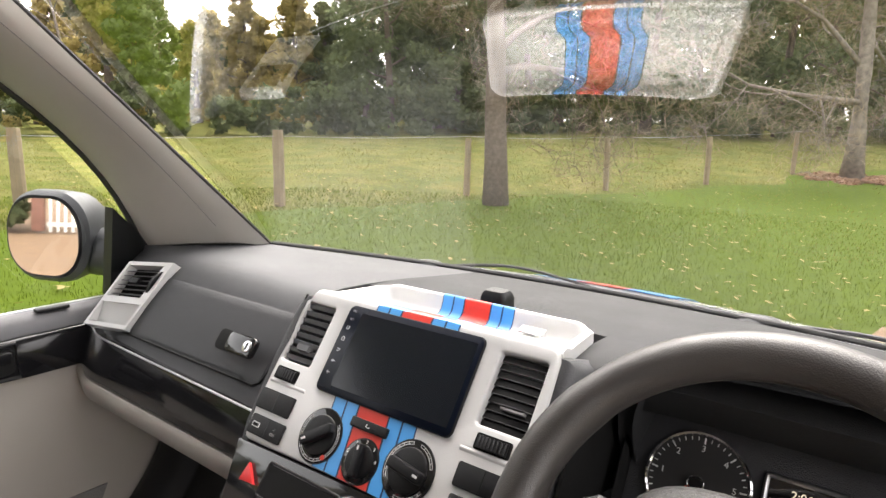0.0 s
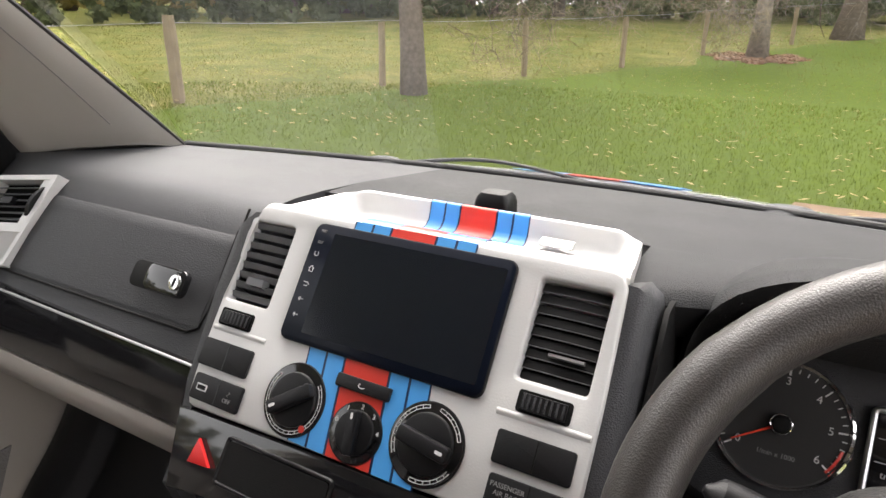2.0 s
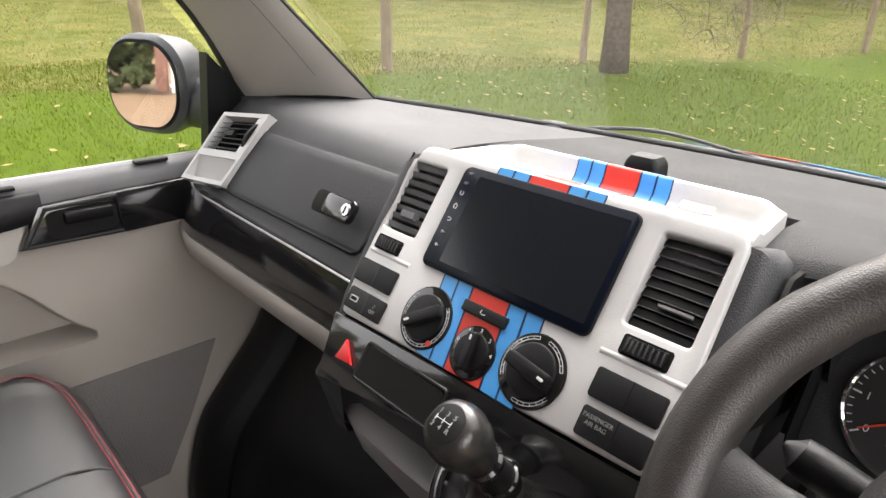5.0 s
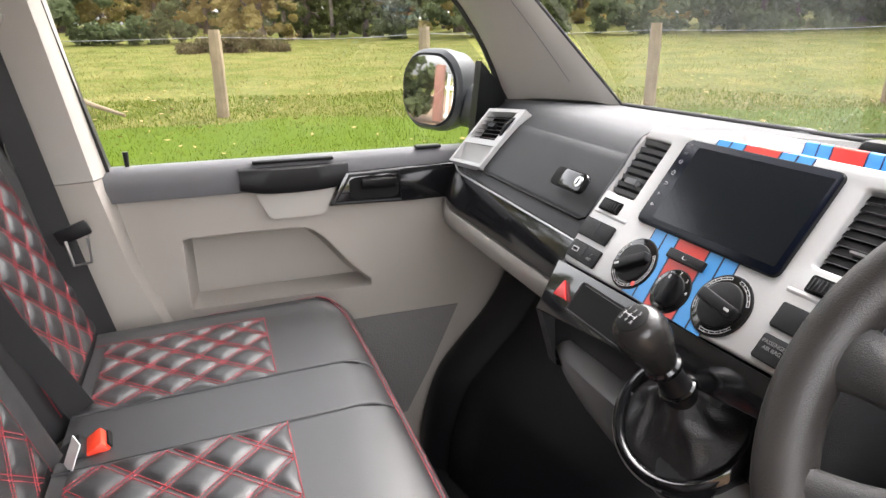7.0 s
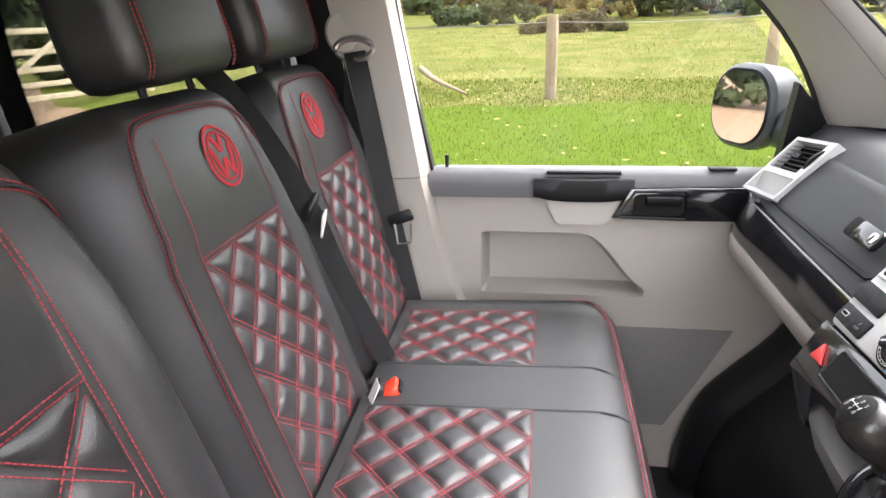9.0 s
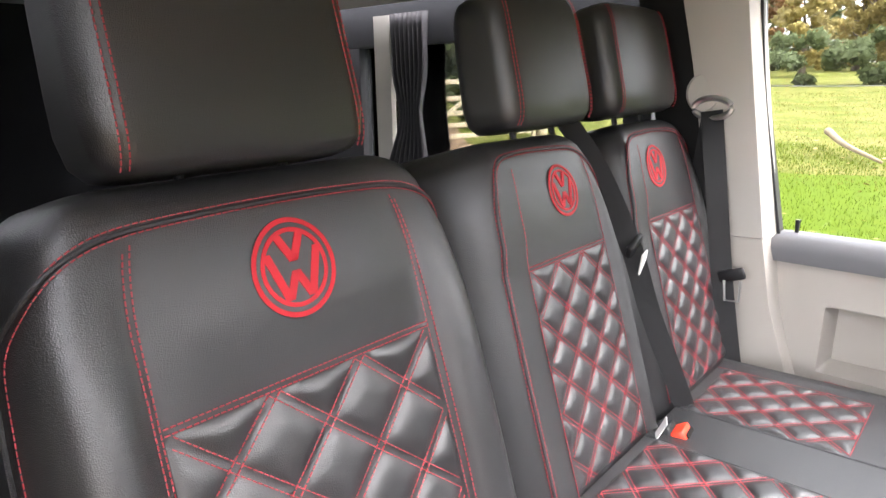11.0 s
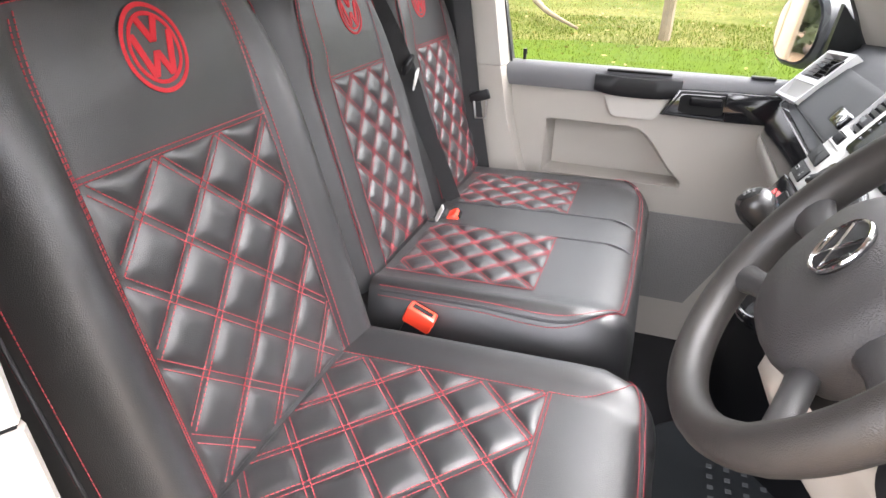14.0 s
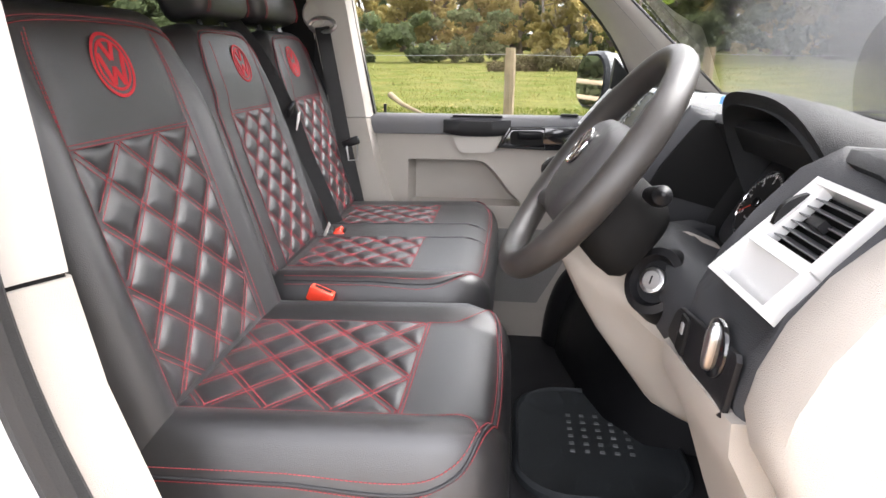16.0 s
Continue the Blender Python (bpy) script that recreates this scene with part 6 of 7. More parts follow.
        rings.append([(x, 0.08 + e * 0.5, 1.10 + 0.10 * k), (x, -0.065 + e, 1.10 + 0.10 * k), (x, -0.118 + e, 1.09 + 0.085 * k), (x, -0.122 + e, 1.07 + 0.085 * k), (x, -0.088 + e * 0.9, 1.085), (x, -0.052 + e * 0.8, 1.025), (x, 0.038 + e * 0.6, 0.905), (x, 0.085 + e * 0.5, 0.878), (x, 0.33, 0.88), (x, 0.33, 1.1)])
    part("knee_panel", loft(rings), GREY, dash, "light grey knee panel", sharp=60)
    # pale edge below the light switch, and the rounded end panel at the door
    rings = []
    for y, z in ((-0.012, 1.150), (-0.010, 1.115), (0.025, 1.05), (0.06, 0.95), (0.11, 0.82)):
        rings.append([(0.600, y + 0.03, z - 0.018), (0.612, y + 0.008, z - 0.026), (0.81, y + 0.008, z), (0.846, y + 0.014, z), (0.846, y + 0.06, z), (0.600, y + 0.06, z - 0.01)])
    part("lower_edge", loft(rings), GREY, dash, "light grey lower dash edge", sharp=60)
    rings = []
    for x, s in ((0.846, 0.95), (0.851, 0.985), (0.862, 1.0), (0.90, 1.0), (0.925, 0.97), (0.935, 0.9)):
        c = Vector((0, 0.22, 1.05))
        ring = []
        for y, z in ((0.30, 1.385), (0.16, 1.385), (0.115, 1.365), (0.075, 1.330), (0.044, 1.299), (0.017, 1.257), (-0.001, 1.21), (-0.007, 1.173), (0.002, 1.14), (0.03, 1.095), (0.07, 1.0), (0.11, 0.88), (0.15, 0.70), (0.40, 0.66), (0.42, 1.34)):
            ring.append((x, 0.012 + c.y + (y - c.y) * s, c.z + (z - c.z) * s))
        rings.append(ring)
    part("end_panel", loft(rings), GREY, dash, "pale rounded end panel by the door", sharp=40)


driver_dash()


def steering_wheel():
    c = Vector((0.452, -0.094, 1.320))
    tilt = 36
    m = Matrix.Translation(c) @ pose(0, 0, 0, 90 - tilt, 0, 0)         # x across, y up the wheel, z towards the driver
    w = thing("steering_wheel", c, "black leather steering wheel with a moulded hub", "steering wheel")
    R, r = 0.180, 0.0192
    rings = []
    for k in range(72):
        a = 6.283185 * k / 72
        ring = []
        for j in range(14):
            b = 6.283185 * j / 14
            rr_ = r * (1.06 if abs(math.sin(a)) < 0.6 else 1.0)
            q = R + rr_ * math.cos(b)
            ring.append(m @ Vector((q * math.cos(a), q * math.sin(a), rr_ * 1.08 * math.sin(b))))
        rings.append(ring)
    rings.append(rings[0])
    bm = loft(rings, True, False)
    bmesh.ops.remove_doubles(bm, verts=bm.verts, dist=1e-6)
    part("rim", bm, WHEEL, w, "worn grained leather rim", sharp=0)
    # hub pad
    def pad(s, z, dy=0.0):
        out = []
        for k in range(40):
            a = 6.283 * k / 40
            x, y = math.cos(a), math.sin(a)
            ww = 0.100 if y > 0 else 0.100 - 0.018 * (-y)
            hh = 0.076 if y > 0 else 0.090
            out.append(m @ Vector((s * ww * math.copysign(abs(x) ** 0.65, x), s * hh * math.copysign(abs(y) ** 0.65, y) - 0.004 + dy, z)))
        return out
    hub = part("hub_pad", loft([pad(0.94, -0.045), pad(1.0, -0.02), pad(1.0, -0.004), pad(0.95, 0.010), pad(0.80, 0.020), pad(0.45, 0.024), pad(0.05, 0.025)]), mat("hub_plastic", (0.040, 0.038, 0.038), 0.45, bump=0.35, scale=700, kind="voronoi"), w, "dark moulded hub pad", sharp=50)
    part("badge_disc", cyl(bmesh.new(), 0.030, 0.029, 0.005, m @ pose(0, 0.012, 0.0255), 36, 0.001), BLACK, hub)
    part("badge_ring", tube([m @ Vector((0.0285 * math.cos(a), 0.012 + 0.0285 * math.sin(a), 0.028)) for a in [6.283 * k / 36 for k in range(36)]], 0.0022, 6, True), CHROME, hub, "chrome badge ring")
    for pts in (((-0.017, 0.018), (0.0, -0.004), (0.017, 0.018)), ((-0.024, 0.004), (-0.012, -0.022), (0.0, -0.004), (0.012, -0.022), (0.024, 0.004))):
        part("badge_bar", tube([m @ Vector((x, 0.012 + y, 0.0285)) for x, y in pts], 0.0021, 6), CHROME, hub)
    # four spokes
    for sx, y0, y1 in ((-1, -0.010, -0.004), (1, -0.010, -0.004), (-1, -0.062, -0.105), (1, -0.062, -0.105)):
        rings = []
        x1 = math.sqrt(R * R - y1 * y1)
        x0 = 0.080 if y0 > -0.03 else 0.060
        for k in range(9):
            t = k / 8
            x, y = sx * (x0 + (x1 - x0) * t), y0 + (y1 - y0) * t
            hh = (0.026 - 0.010 * math.sin(math.pi * t) + 0.006 * t) if y0 > -0.03 else (0.022 - 0.006 * math.sin(math.pi * t))
            zc = -0.012 + 0.012 * t
            ring = []
            for j in range(12):
                b = 6.283 * j / 12
                ring.append(m @ Vector((x, y + hh * math.cos(b), zc + 0.012 * math.sin(b))))
            rings.append(ring)
        part("spoke", loft(rings), mat("spoke_plastic", (0.045, 0.044, 0.044), 0.42, bump=0.3, scale=900) if sx < 0 and y0 > -0.03 else bpy.data.materials["spoke_plastic"], w, sharp=60)
    # column shroud behind
    rings = []
    for z, s in ((-0.030, 0.6), (-0.05, 0.8), (-0.09, 0.84), (-0.118, 0.80), (-0.130, 0.70)):
        rings.append([m @ Vector((x * s, y * s - 0.030 + (z + 0.03) * 0.15, z)) for x, y in round_rect(0.180, 0.160, 0.055, 6)])
    col = part("column_shroud", loft(rings), MATT, w, "dark column shroud", sharp=50)
    for sx in (-1, 1):
        pts = [m @ Vector((sx * 0.07, 0.02, -0.075)), m @ Vector((sx * 0.125, 0.028, -0.07)), m @ Vector((sx * 0.150, 0.034, -0.064))]
        part("stalk", tube(spline(pts, 5), lambda t: (0.010 + 0.004 * math.sin(math.pi * t)) * (1 - 0.75 * max(0, t - 0.8) / 0.2), 18), BLACK, col, "black control stalk")


steering_wheel()

# ---------------------------------------------------------------- seats


class Pad:
    """A padded, covered block. Places on its face are (u across, s along, d proud)."""

    def __init__(self, cx, y, z, lean, length, half, thick, panels, bol=0.02, cushion=False, edge=0.05, puff=0.0, top=0.43, turn=None):
        self.puff, self.top, self.turn = puff, top, turn
        self.o, self.L, self.w, self.th, self.bol, self.edge = Vector((cx, y, z)), length, half, thick, bol, edge
        self.panels, self.cushion = panels, cushion
        a = radians(lean)
        if cushion:                       # along: forward; out: up
            self.S, self.N = Vector((0, math.cos(a), math.sin(a))), Vector((0, -math.sin(a), math.cos(a)))
        else:                             # along: up the back; out: forward
            self.S, self.N = Vector((0, -math.sin(a), math.cos(a))), Vector((0, math.cos(a), math.sin(a)))
        self.X = Vector((1, 0, 0))

    def height(self, u, s):
        """How far the face stands out from its plane."""
        d = 0.0
        au = abs(u)
        inner = max(abs(q) for p in self.panels for q in p[:2])
        # the plain top of a back is padded between its seams
        if self.puff and s > self.top:
            d += self.puff * sm(self.top, self.top + 0.05, s) * (1 - sm(self.L - 0.09, self.L - 0.01, s)) * max(0.0, 1 - (au / (inner + 0.004)) ** 6)
        # side bolsters swell outside the quilted panels and round off at the edge
        if au > inner:
            t = (au - inner) / (self.w - inner)
            fade = 1.0 if self.cushion else 1 - sm(self.L - 0.22, self.L - 0.03, s)
            d += self.bol * fade * math.sin(math.pi * min(1, t * 1.15)) if t < 0.87 else 0
            d -= self.edge * max(0, (t - 0.45) / 0.55) ** 3
        # past a seam the cover turns away to the side
        if self.turn and u > self.turn:
            d -= 0.115 * ((u - self.turn) / (self.w - self.turn)) ** 1.25
        return d

    def ends(self, s):
        """How the face rounds off at its two ends."""
        e = 0.0
        r = 0.085 if self.cushion else 0.045
        t = (s - (self.L - r)) / r
        if t > 0:
            e -= r * (1 - math.sqrt(max(0, 1 - t * t)))
        return e

    def at(self, u, s, d=0.0):
        return self.o + self.X * (u * self.half(s) / self.w) + self.S * s + self.N * (self.height(u, s) + self.ends(s) + d)

    def half(self, s):
        """The half width narrows with a round corner at the far end."""
        r = 0.12 if self.cushion else 0.14
        t = (s - (self.L - r)) / r
        k = r * 0.62 * (1 - math.sqrt(max(0, 1 - t * t))) if t > 0 else 0
        if not self.cushion:
            k += 0.012 * sm(0.25, self.L, s)
        return self.w - k

    def body(self):
        rings = []
        ss = [0, 0.02] + [self.L * k / 12 for k in range(1, 11)] + [self.L - 0.055 + 0.055 * q for q in (0.2, 0.45, 0.65, 0.8, 0.9, 0.96, 1.0)]
        n = 36
        for s in ss:
            h = self.half(s)
            ring = []
            for i in range(n + 1):
                u = -1 + 2 * i / n
                u = math.copysign(abs(u) ** 0.8, u)
                ring.append(self.o + self.X * (u * h) + self.S * s + self.N * (self.height(u * self.w, s) + self.ends(s)))
            t = max(0, (s - (self.L - 0.05)) / 0.05)
            back = -self.th + 0.03 * t * t
            side = self.height(self.w, s) + self.ends(s)
            ring += [self.o + self.X * (h + 0.004) + self.S * s + self.N * ((side + back) / 2), self.o + self.X * h + self.S * s + self.N * (back + 0.015),
                     self.o + self.X * (h - 0.03) + self.S * s + self.N * back, self.o - self.X * (h - 0.03) + self.S * s + self.N * back,
                     self.o - self.X * h + self.S * s + self.N * (back + 0.015), self.o - self.X * (h + 0.004) + self.S * s + self.N * ((side + back) / 2)]
            rings.append(ring)
        return loft(rings)


def quilt_height(u, s, pu, ps):
    """Padded diamonds between two sets of crossing seams."""
    a = (u / pu + s / ps) % 1.0
    b = (u / pu - s / ps) % 1.0
    da, db = min(a, 1 - a), min(b, 1 - b)
    f = lambda q: 1 - (1 - max(0.0, min(1, (q - 0.058) / 0.40))) ** 3.0
    return 0.0056 * (f(da) * f(db)) ** 0.9


def quilt(pad, u0, u1, s0, s1, pu, ps):
    nu, ns = int((u1 - u0) / 0.0045), int((s1 - s0) / 0.0045)
    verts, faces = [], []
    for j in range(ns + 1):
        s = s0 + (s1 - s0) * j / ns
        for i in range(nu + 1):
            u = u0 + (u1 - u0) * i / nu
            e = min(1, min(u - u0, u1 - u, s - s0, s1 - s) / 0.012)
            verts.append(pad.at(u, s, 0.0015 + (quilt_height(u - u0, s1 - s, pu, ps)) * max(0, e) ** 0.5))
    for j in range(ns):
        for i in range(nu):
            a = j * (nu + 1) + i
            faces.append((a, a + 1, a + nu + 2, a + nu + 1))
    return mesh_from("quilted_panel", verts, faces)


def stitches(lines, step=0.0066, length=0.0047, r=0.00082):
    """Short raised threads along lines of (place, out) pairs, all in one mesh."""
    verts, faces = [], []
    for line in lines:
        pts = [Vector(p) for p in line]
        if len(pts) < 2:
            continue
        acc = [0.0]
        for a, b in zip(pts, pts[1:]):
            acc.append(acc[-1] + (b - a).length)
        total, k, pos = acc[-1], 0, 0.001
        while pos + length < total:
            def where(q):
                i = 0
                for i in range(len(acc) - 1):
                    if acc[i + 1] >= q:
                        break
                t = (q - acc[i]) / max(1e-9, acc[i + 1] - acc[i])
                return pts[i].lerp(pts[i + 1], t)
            a, b = where(pos), where(pos + length)
            d = (b - a).normalized()
            s1 = d.orthogonal().normalized()
            s2 = d.cross(s1)
            n0 = len(verts)
            for p in (a, b):
                for x, y in ((1, 0), (0, 1), (-1, 0), (0, -1)):
                    verts.append(p + (s1 * x + s2 * y) * r)
            faces += [(n0, n0 + 1, n0 + 5, n0 + 4), (n0 + 1, n0 + 2, n0 + 6, n0 + 5), (n0 + 2, n0 + 3, n0 + 7, n0 + 6), (n0 + 3, n0, n0 + 4, n0 + 7), (n0, n0 + 3, n0 + 2, n0 + 1), (n0 + 4, n0 + 5, n0 + 6, n0 + 7)]
            pos += step
    return mesh_from("stitching", verts, faces, False)


def quilt_lines(pad, u0, u1, s0, s1, pu, ps, lift=0.0022):
    """Twin rows of thread along both sets of seams, clipped to the panel."""
    lines = []
    w, h = u1 - u0, s1 - s0
    for sign in (1, -1):
        lo, hi = (0, w / pu + h / ps) if sign > 0 else (-h / ps, w / pu)
        for k in range(math.floor(lo), math.ceil(hi) + 1):
            for off in (-0.062, 0.062):
                line = []
                n = 80
                for i in range(n + 1):
                    s = h * i / n
                    u = (k + off - sign * s / ps) * pu
                    if 0.002 < u < w - 0.002:
                        line.append(pad.at(u0 + u, s1 - s, lift + quilt_height(u, s, pu, ps) * 0.85))
                    elif len(line) > 1:
                        lines.append(line)
                        line = []
                if len(line) > 1:
                    lines.append(line)
    return lines


def seam(pad, pts, d=0.0018, n=30):
    """A line on the pad through (u, s) places, rounded where it turns."""
    out = []
    if len(pts) > 3:
        return [pad.at(q.x, q.y, d) for q in spline([(a, b, 0) for a, b in pts], n)]
    for (a, b), (c, e) in zip(pts, pts[1:]):
        for k in range(n):
            out.append(pad.at(a + (c - a) * k / n, b + (e - b) * k / n, d))
    out.append(pad.at(*pts[-1], d))
    return out


def badge(pad, u, s, r, parent):
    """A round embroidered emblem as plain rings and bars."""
    b = part("emblem", loft([[pad.at(u + q * math.cos(a), s + q * math.sin(a), d) for a in [6.283 * k / 40 for k in range(40)]] for q, d in ((r, 0.0002), (r * 0.99, 0.0008), (0.002, 0.0009))]), LEATHER, parent, "round embroidered emblem in red thread")
    def band(q0, q1, d):
        n = 48
        rings = []
        for k in range(n + 1):
            a = 6.283185 * k / n
            rings.append([pad.at(u + q * math.cos(a), s + q * math.sin(a), d + e) for q, e in ((q0, -0.001), (q0, 0.0006), ((q0 + q1) / 2, 0.0010), (q1, 0.0006), (q1, -0.001))])
        return loft(rings, True, False)
    part("ring", band(r * 0.89, r * 0.99, 0.0010), RED_LEATHER, b)
    part("ring", band(r * 0.70, r * 0.79, 0.0010), RED_LEATHER, b)
    for pts in (((-0.29, 0.66), (0.0, 0.12), (0.29, 0.66)), ((-0.62, 0.34), (-0.27, -0.62), (0.0, -0.06), (0.27, -0.62), (0.62, 0.34))):
        line = [(u + x * r, s + y * r) for x, y in pts]
        rings = []
        for x, y in line:
            rings.append([pad.at(x - 0.10 * r, y, 0.0004), pad.at(x - 0.092 * r, y, 0.0019), pad.at(x + 0.092 * r, y, 0.0019), pad.at(x + 0.10 * r, y, 0.0004)])
        part("bar", loft(rings), RED_LEATHER, b)


def headrest(cx, y, z, lean, w, h, th, parent):
    a = radians(lean)
    S, N = Vector((0, -math.sin(a), math.cos(a))), Vector((0, math.cos(a), math.sin(a)))
    rings = []
    for t in [0, 0.02, 0.08, 0.2, 0.35, 0.5, 0.65, 0.8, 0.9, 0.96, 1.0]:
        e = math.sqrt(max(0.0, 1 - (2 * t - 1) ** 6))
        k = 0.78 + 0.22 * e
        ring = []
        for p in round_rect(w * k * (1 - 0.05 * t), th * (0.55 + 0.45 * e) * (1 - 0.15 * t), min(0.04, th * 0.25) , 6):
            bulge = 0.012 * (1 - (2 * p[0] / w) ** 2)
            ring.append(Vector((cx, y, z)) + Vector((p[0], 0, 0)) + S * (h * t) + N * (p[1] + (bulge if p[1] > 0 else -bulge)))
        rings.append(ring)
    hr = part("headrest", loft(rings), LEATHER, parent, "black leather headrest with red seams", sharp=50)
    for sx in (-1, 1):
        part("post", tube([Vector((cx + sx * 0.06, y, z)) - S * 0.04, Vector((cx + sx * 0.06, y, z)) + S * 0.03], 0.006, 10), BLACK, hr, "black headrest post")
    lines = []
    for off in (0.0, 0.009):
        for sx in (-1, 1):
            lines.append([Vector((cx, y, z)) + Vector((sx * (w * 0.41 + off * 0.8) * (1 - 0.05 * t), 0, 0)) + S * (h * t) + N * (th * 0.5 * (0.55 + 0.45 * math.sqrt(max(0, 1 - (2 * t - 1) ** 6))) * (1 - 0.15 * t) + 0.012 * (1 - (0.82 + 1.6 * off / w) ** 2) + 0.0008) for t in [0.02 + 0.96 * k / 30 for k in range(31)]])
    me = stitches(lines)
    part("stitching", me, STITCH, hr, "red thread", kind="stuff", sharp=0)
    return hr


def finish(pad, seat, name, label, seams, quilts, material=LEATHER, piping=()):
    """One padded part of a seat with its quilted panels and thread."""
    body = part(name, pad.body(), material, seat, label, sharp=60)
    lines = [seam(pad, s) for s in seams]
    for (u0, u1, s0, s1, pu, ps) in quilts:
        part("quilted_panel", quilt(pad, u0, u1, s0, s1, pu, ps), LEATHER, body, "diamond quilted leather panel", sharp=0)
        lines += quilt_lines(pad, u0, u1, s0, s1, pu, ps)
    part("stitching", stitches(lines), STITCH, body, "red double-row thread", kind="stuff", sharp=0)
    for pts in piping:
        part("piping", tube(seam(pad, pts, 0.0), 0.0028, 8), LEATHER_SIDE, body)
    return body


def driver_seat():
    seat = thing("driver_seat", (0.40, -0.5, 0.47), "black quilted leather driver's seat with red stitching", "seat")
    cx = 0.405
    # cushion
    cu = Pad(cx, -0.72, 0.950, 2.0, 0.525, 0.275, 0.17, [(-0.165, 0.168)], bol=0.022, cushion=True, edge=0.085)
    side = [[(-q, 0.02), (-q, 0.20), (-q, 0.42), (-q + 0.035, 0.488 + e), (-0.12, 0.505 + e), (0.12, 0.505 + e), (q - 0.035, 0.488 + e), (q, 0.42), (q, 0.20), (q, 0.02)] for q, e in ((0.262, -0.004), (0.268, 0.004))]
    finish(cu, seat, "cushion", "padded seat cushion", [[(-0.165, 0.0), (-0.165, 0.362)], [(-0.165, 0.362), (0.168, 0.362)], [(0.168, 0.362), (0.168, 0.0)], [(-0.168, 0.368), (0.170, 0.368)], [(0.168, 0.362), (0.172, 0.42), (0.195, 0.465), (0.235, 0.488)], [(-0.165, 0.362), (-0.170, 0.42), (-0.195, 0.465), (-0.235, 0.488)]] + side,
           [(-0.163, 0.166, 0.02, 0.360, 0.1097, 0.100)], piping=([(q[0] * 1.016, q[1] + 0.004) for q in side[0]],))
    # backrest
    bk = Pad(cx, -0.695, 0.93, 16.0, 0.648, 0.275, 0.15, [(-0.170, 0.168)], bol=0.030, edge=0.075, puff=0.010, top=0.430)
    over = [[(q, 0.03), (q, 0.25), (q, 0.46), (q - 0.010, 0.545), (q - 0.055, 0.592 + e), (0.10, 0.604 + e), (-0.10, 0.604 + e), (-q + 0.055, 0.592 + e), (-q + 0.010, 0.545), (-q, 0.46), (-q, 0.25), (-q, 0.03)] for q, e in ((0.264, 0.000), (0.270, 0.008))]
    finish(bk, seat, "backrest", "padded backrest with plain top", [[(-0.170, 0.02), (-0.170, 0.595)], [(0.168, 0.02), (0.168, 0.595)], [(-0.176, 0.02), (-0.176, 0.59)], [(0.174, 0.02), (0.174, 0.59)], [(-0.170, 0.425), (0.168, 0.425)], [(-0.170, 0.431), (0.168, 0.431)]] + over,
           [(-0.168, 0.166, 0.03, 0.423, 0.1113, 0.103)], piping=[[(q[0] * 1.018, q[1] + 0.003) for q in o] for o in over[:1]])
    badge(bk, 0.002, 0.538, 0.052, seat)
    headrest(cx + 0.008, -0.922, 1.543, 12, 0.312, 0.25, 0.130, seat)
    # plinth, side trim and recliner cover
    part("plinth", box((0.46, 0.44, 0.36), pose(cx, -0.47, 0.65), 0.02), BLACK, seat, "black seat plinth")
    part("side_cover", loft([[(x, y, z) for y, z in ((-0.76, 0.86), (-0.70, 0.865), (-0.58, 0.81), (-0.30, 0.80), (-0.27, 0.74), (-0.75, 0.74))] for x in (cx + 0.235, cx + 0.268)]), BLACK, seat, "dark plastic side cover", sharp=40)
    return seat


driver_seat()


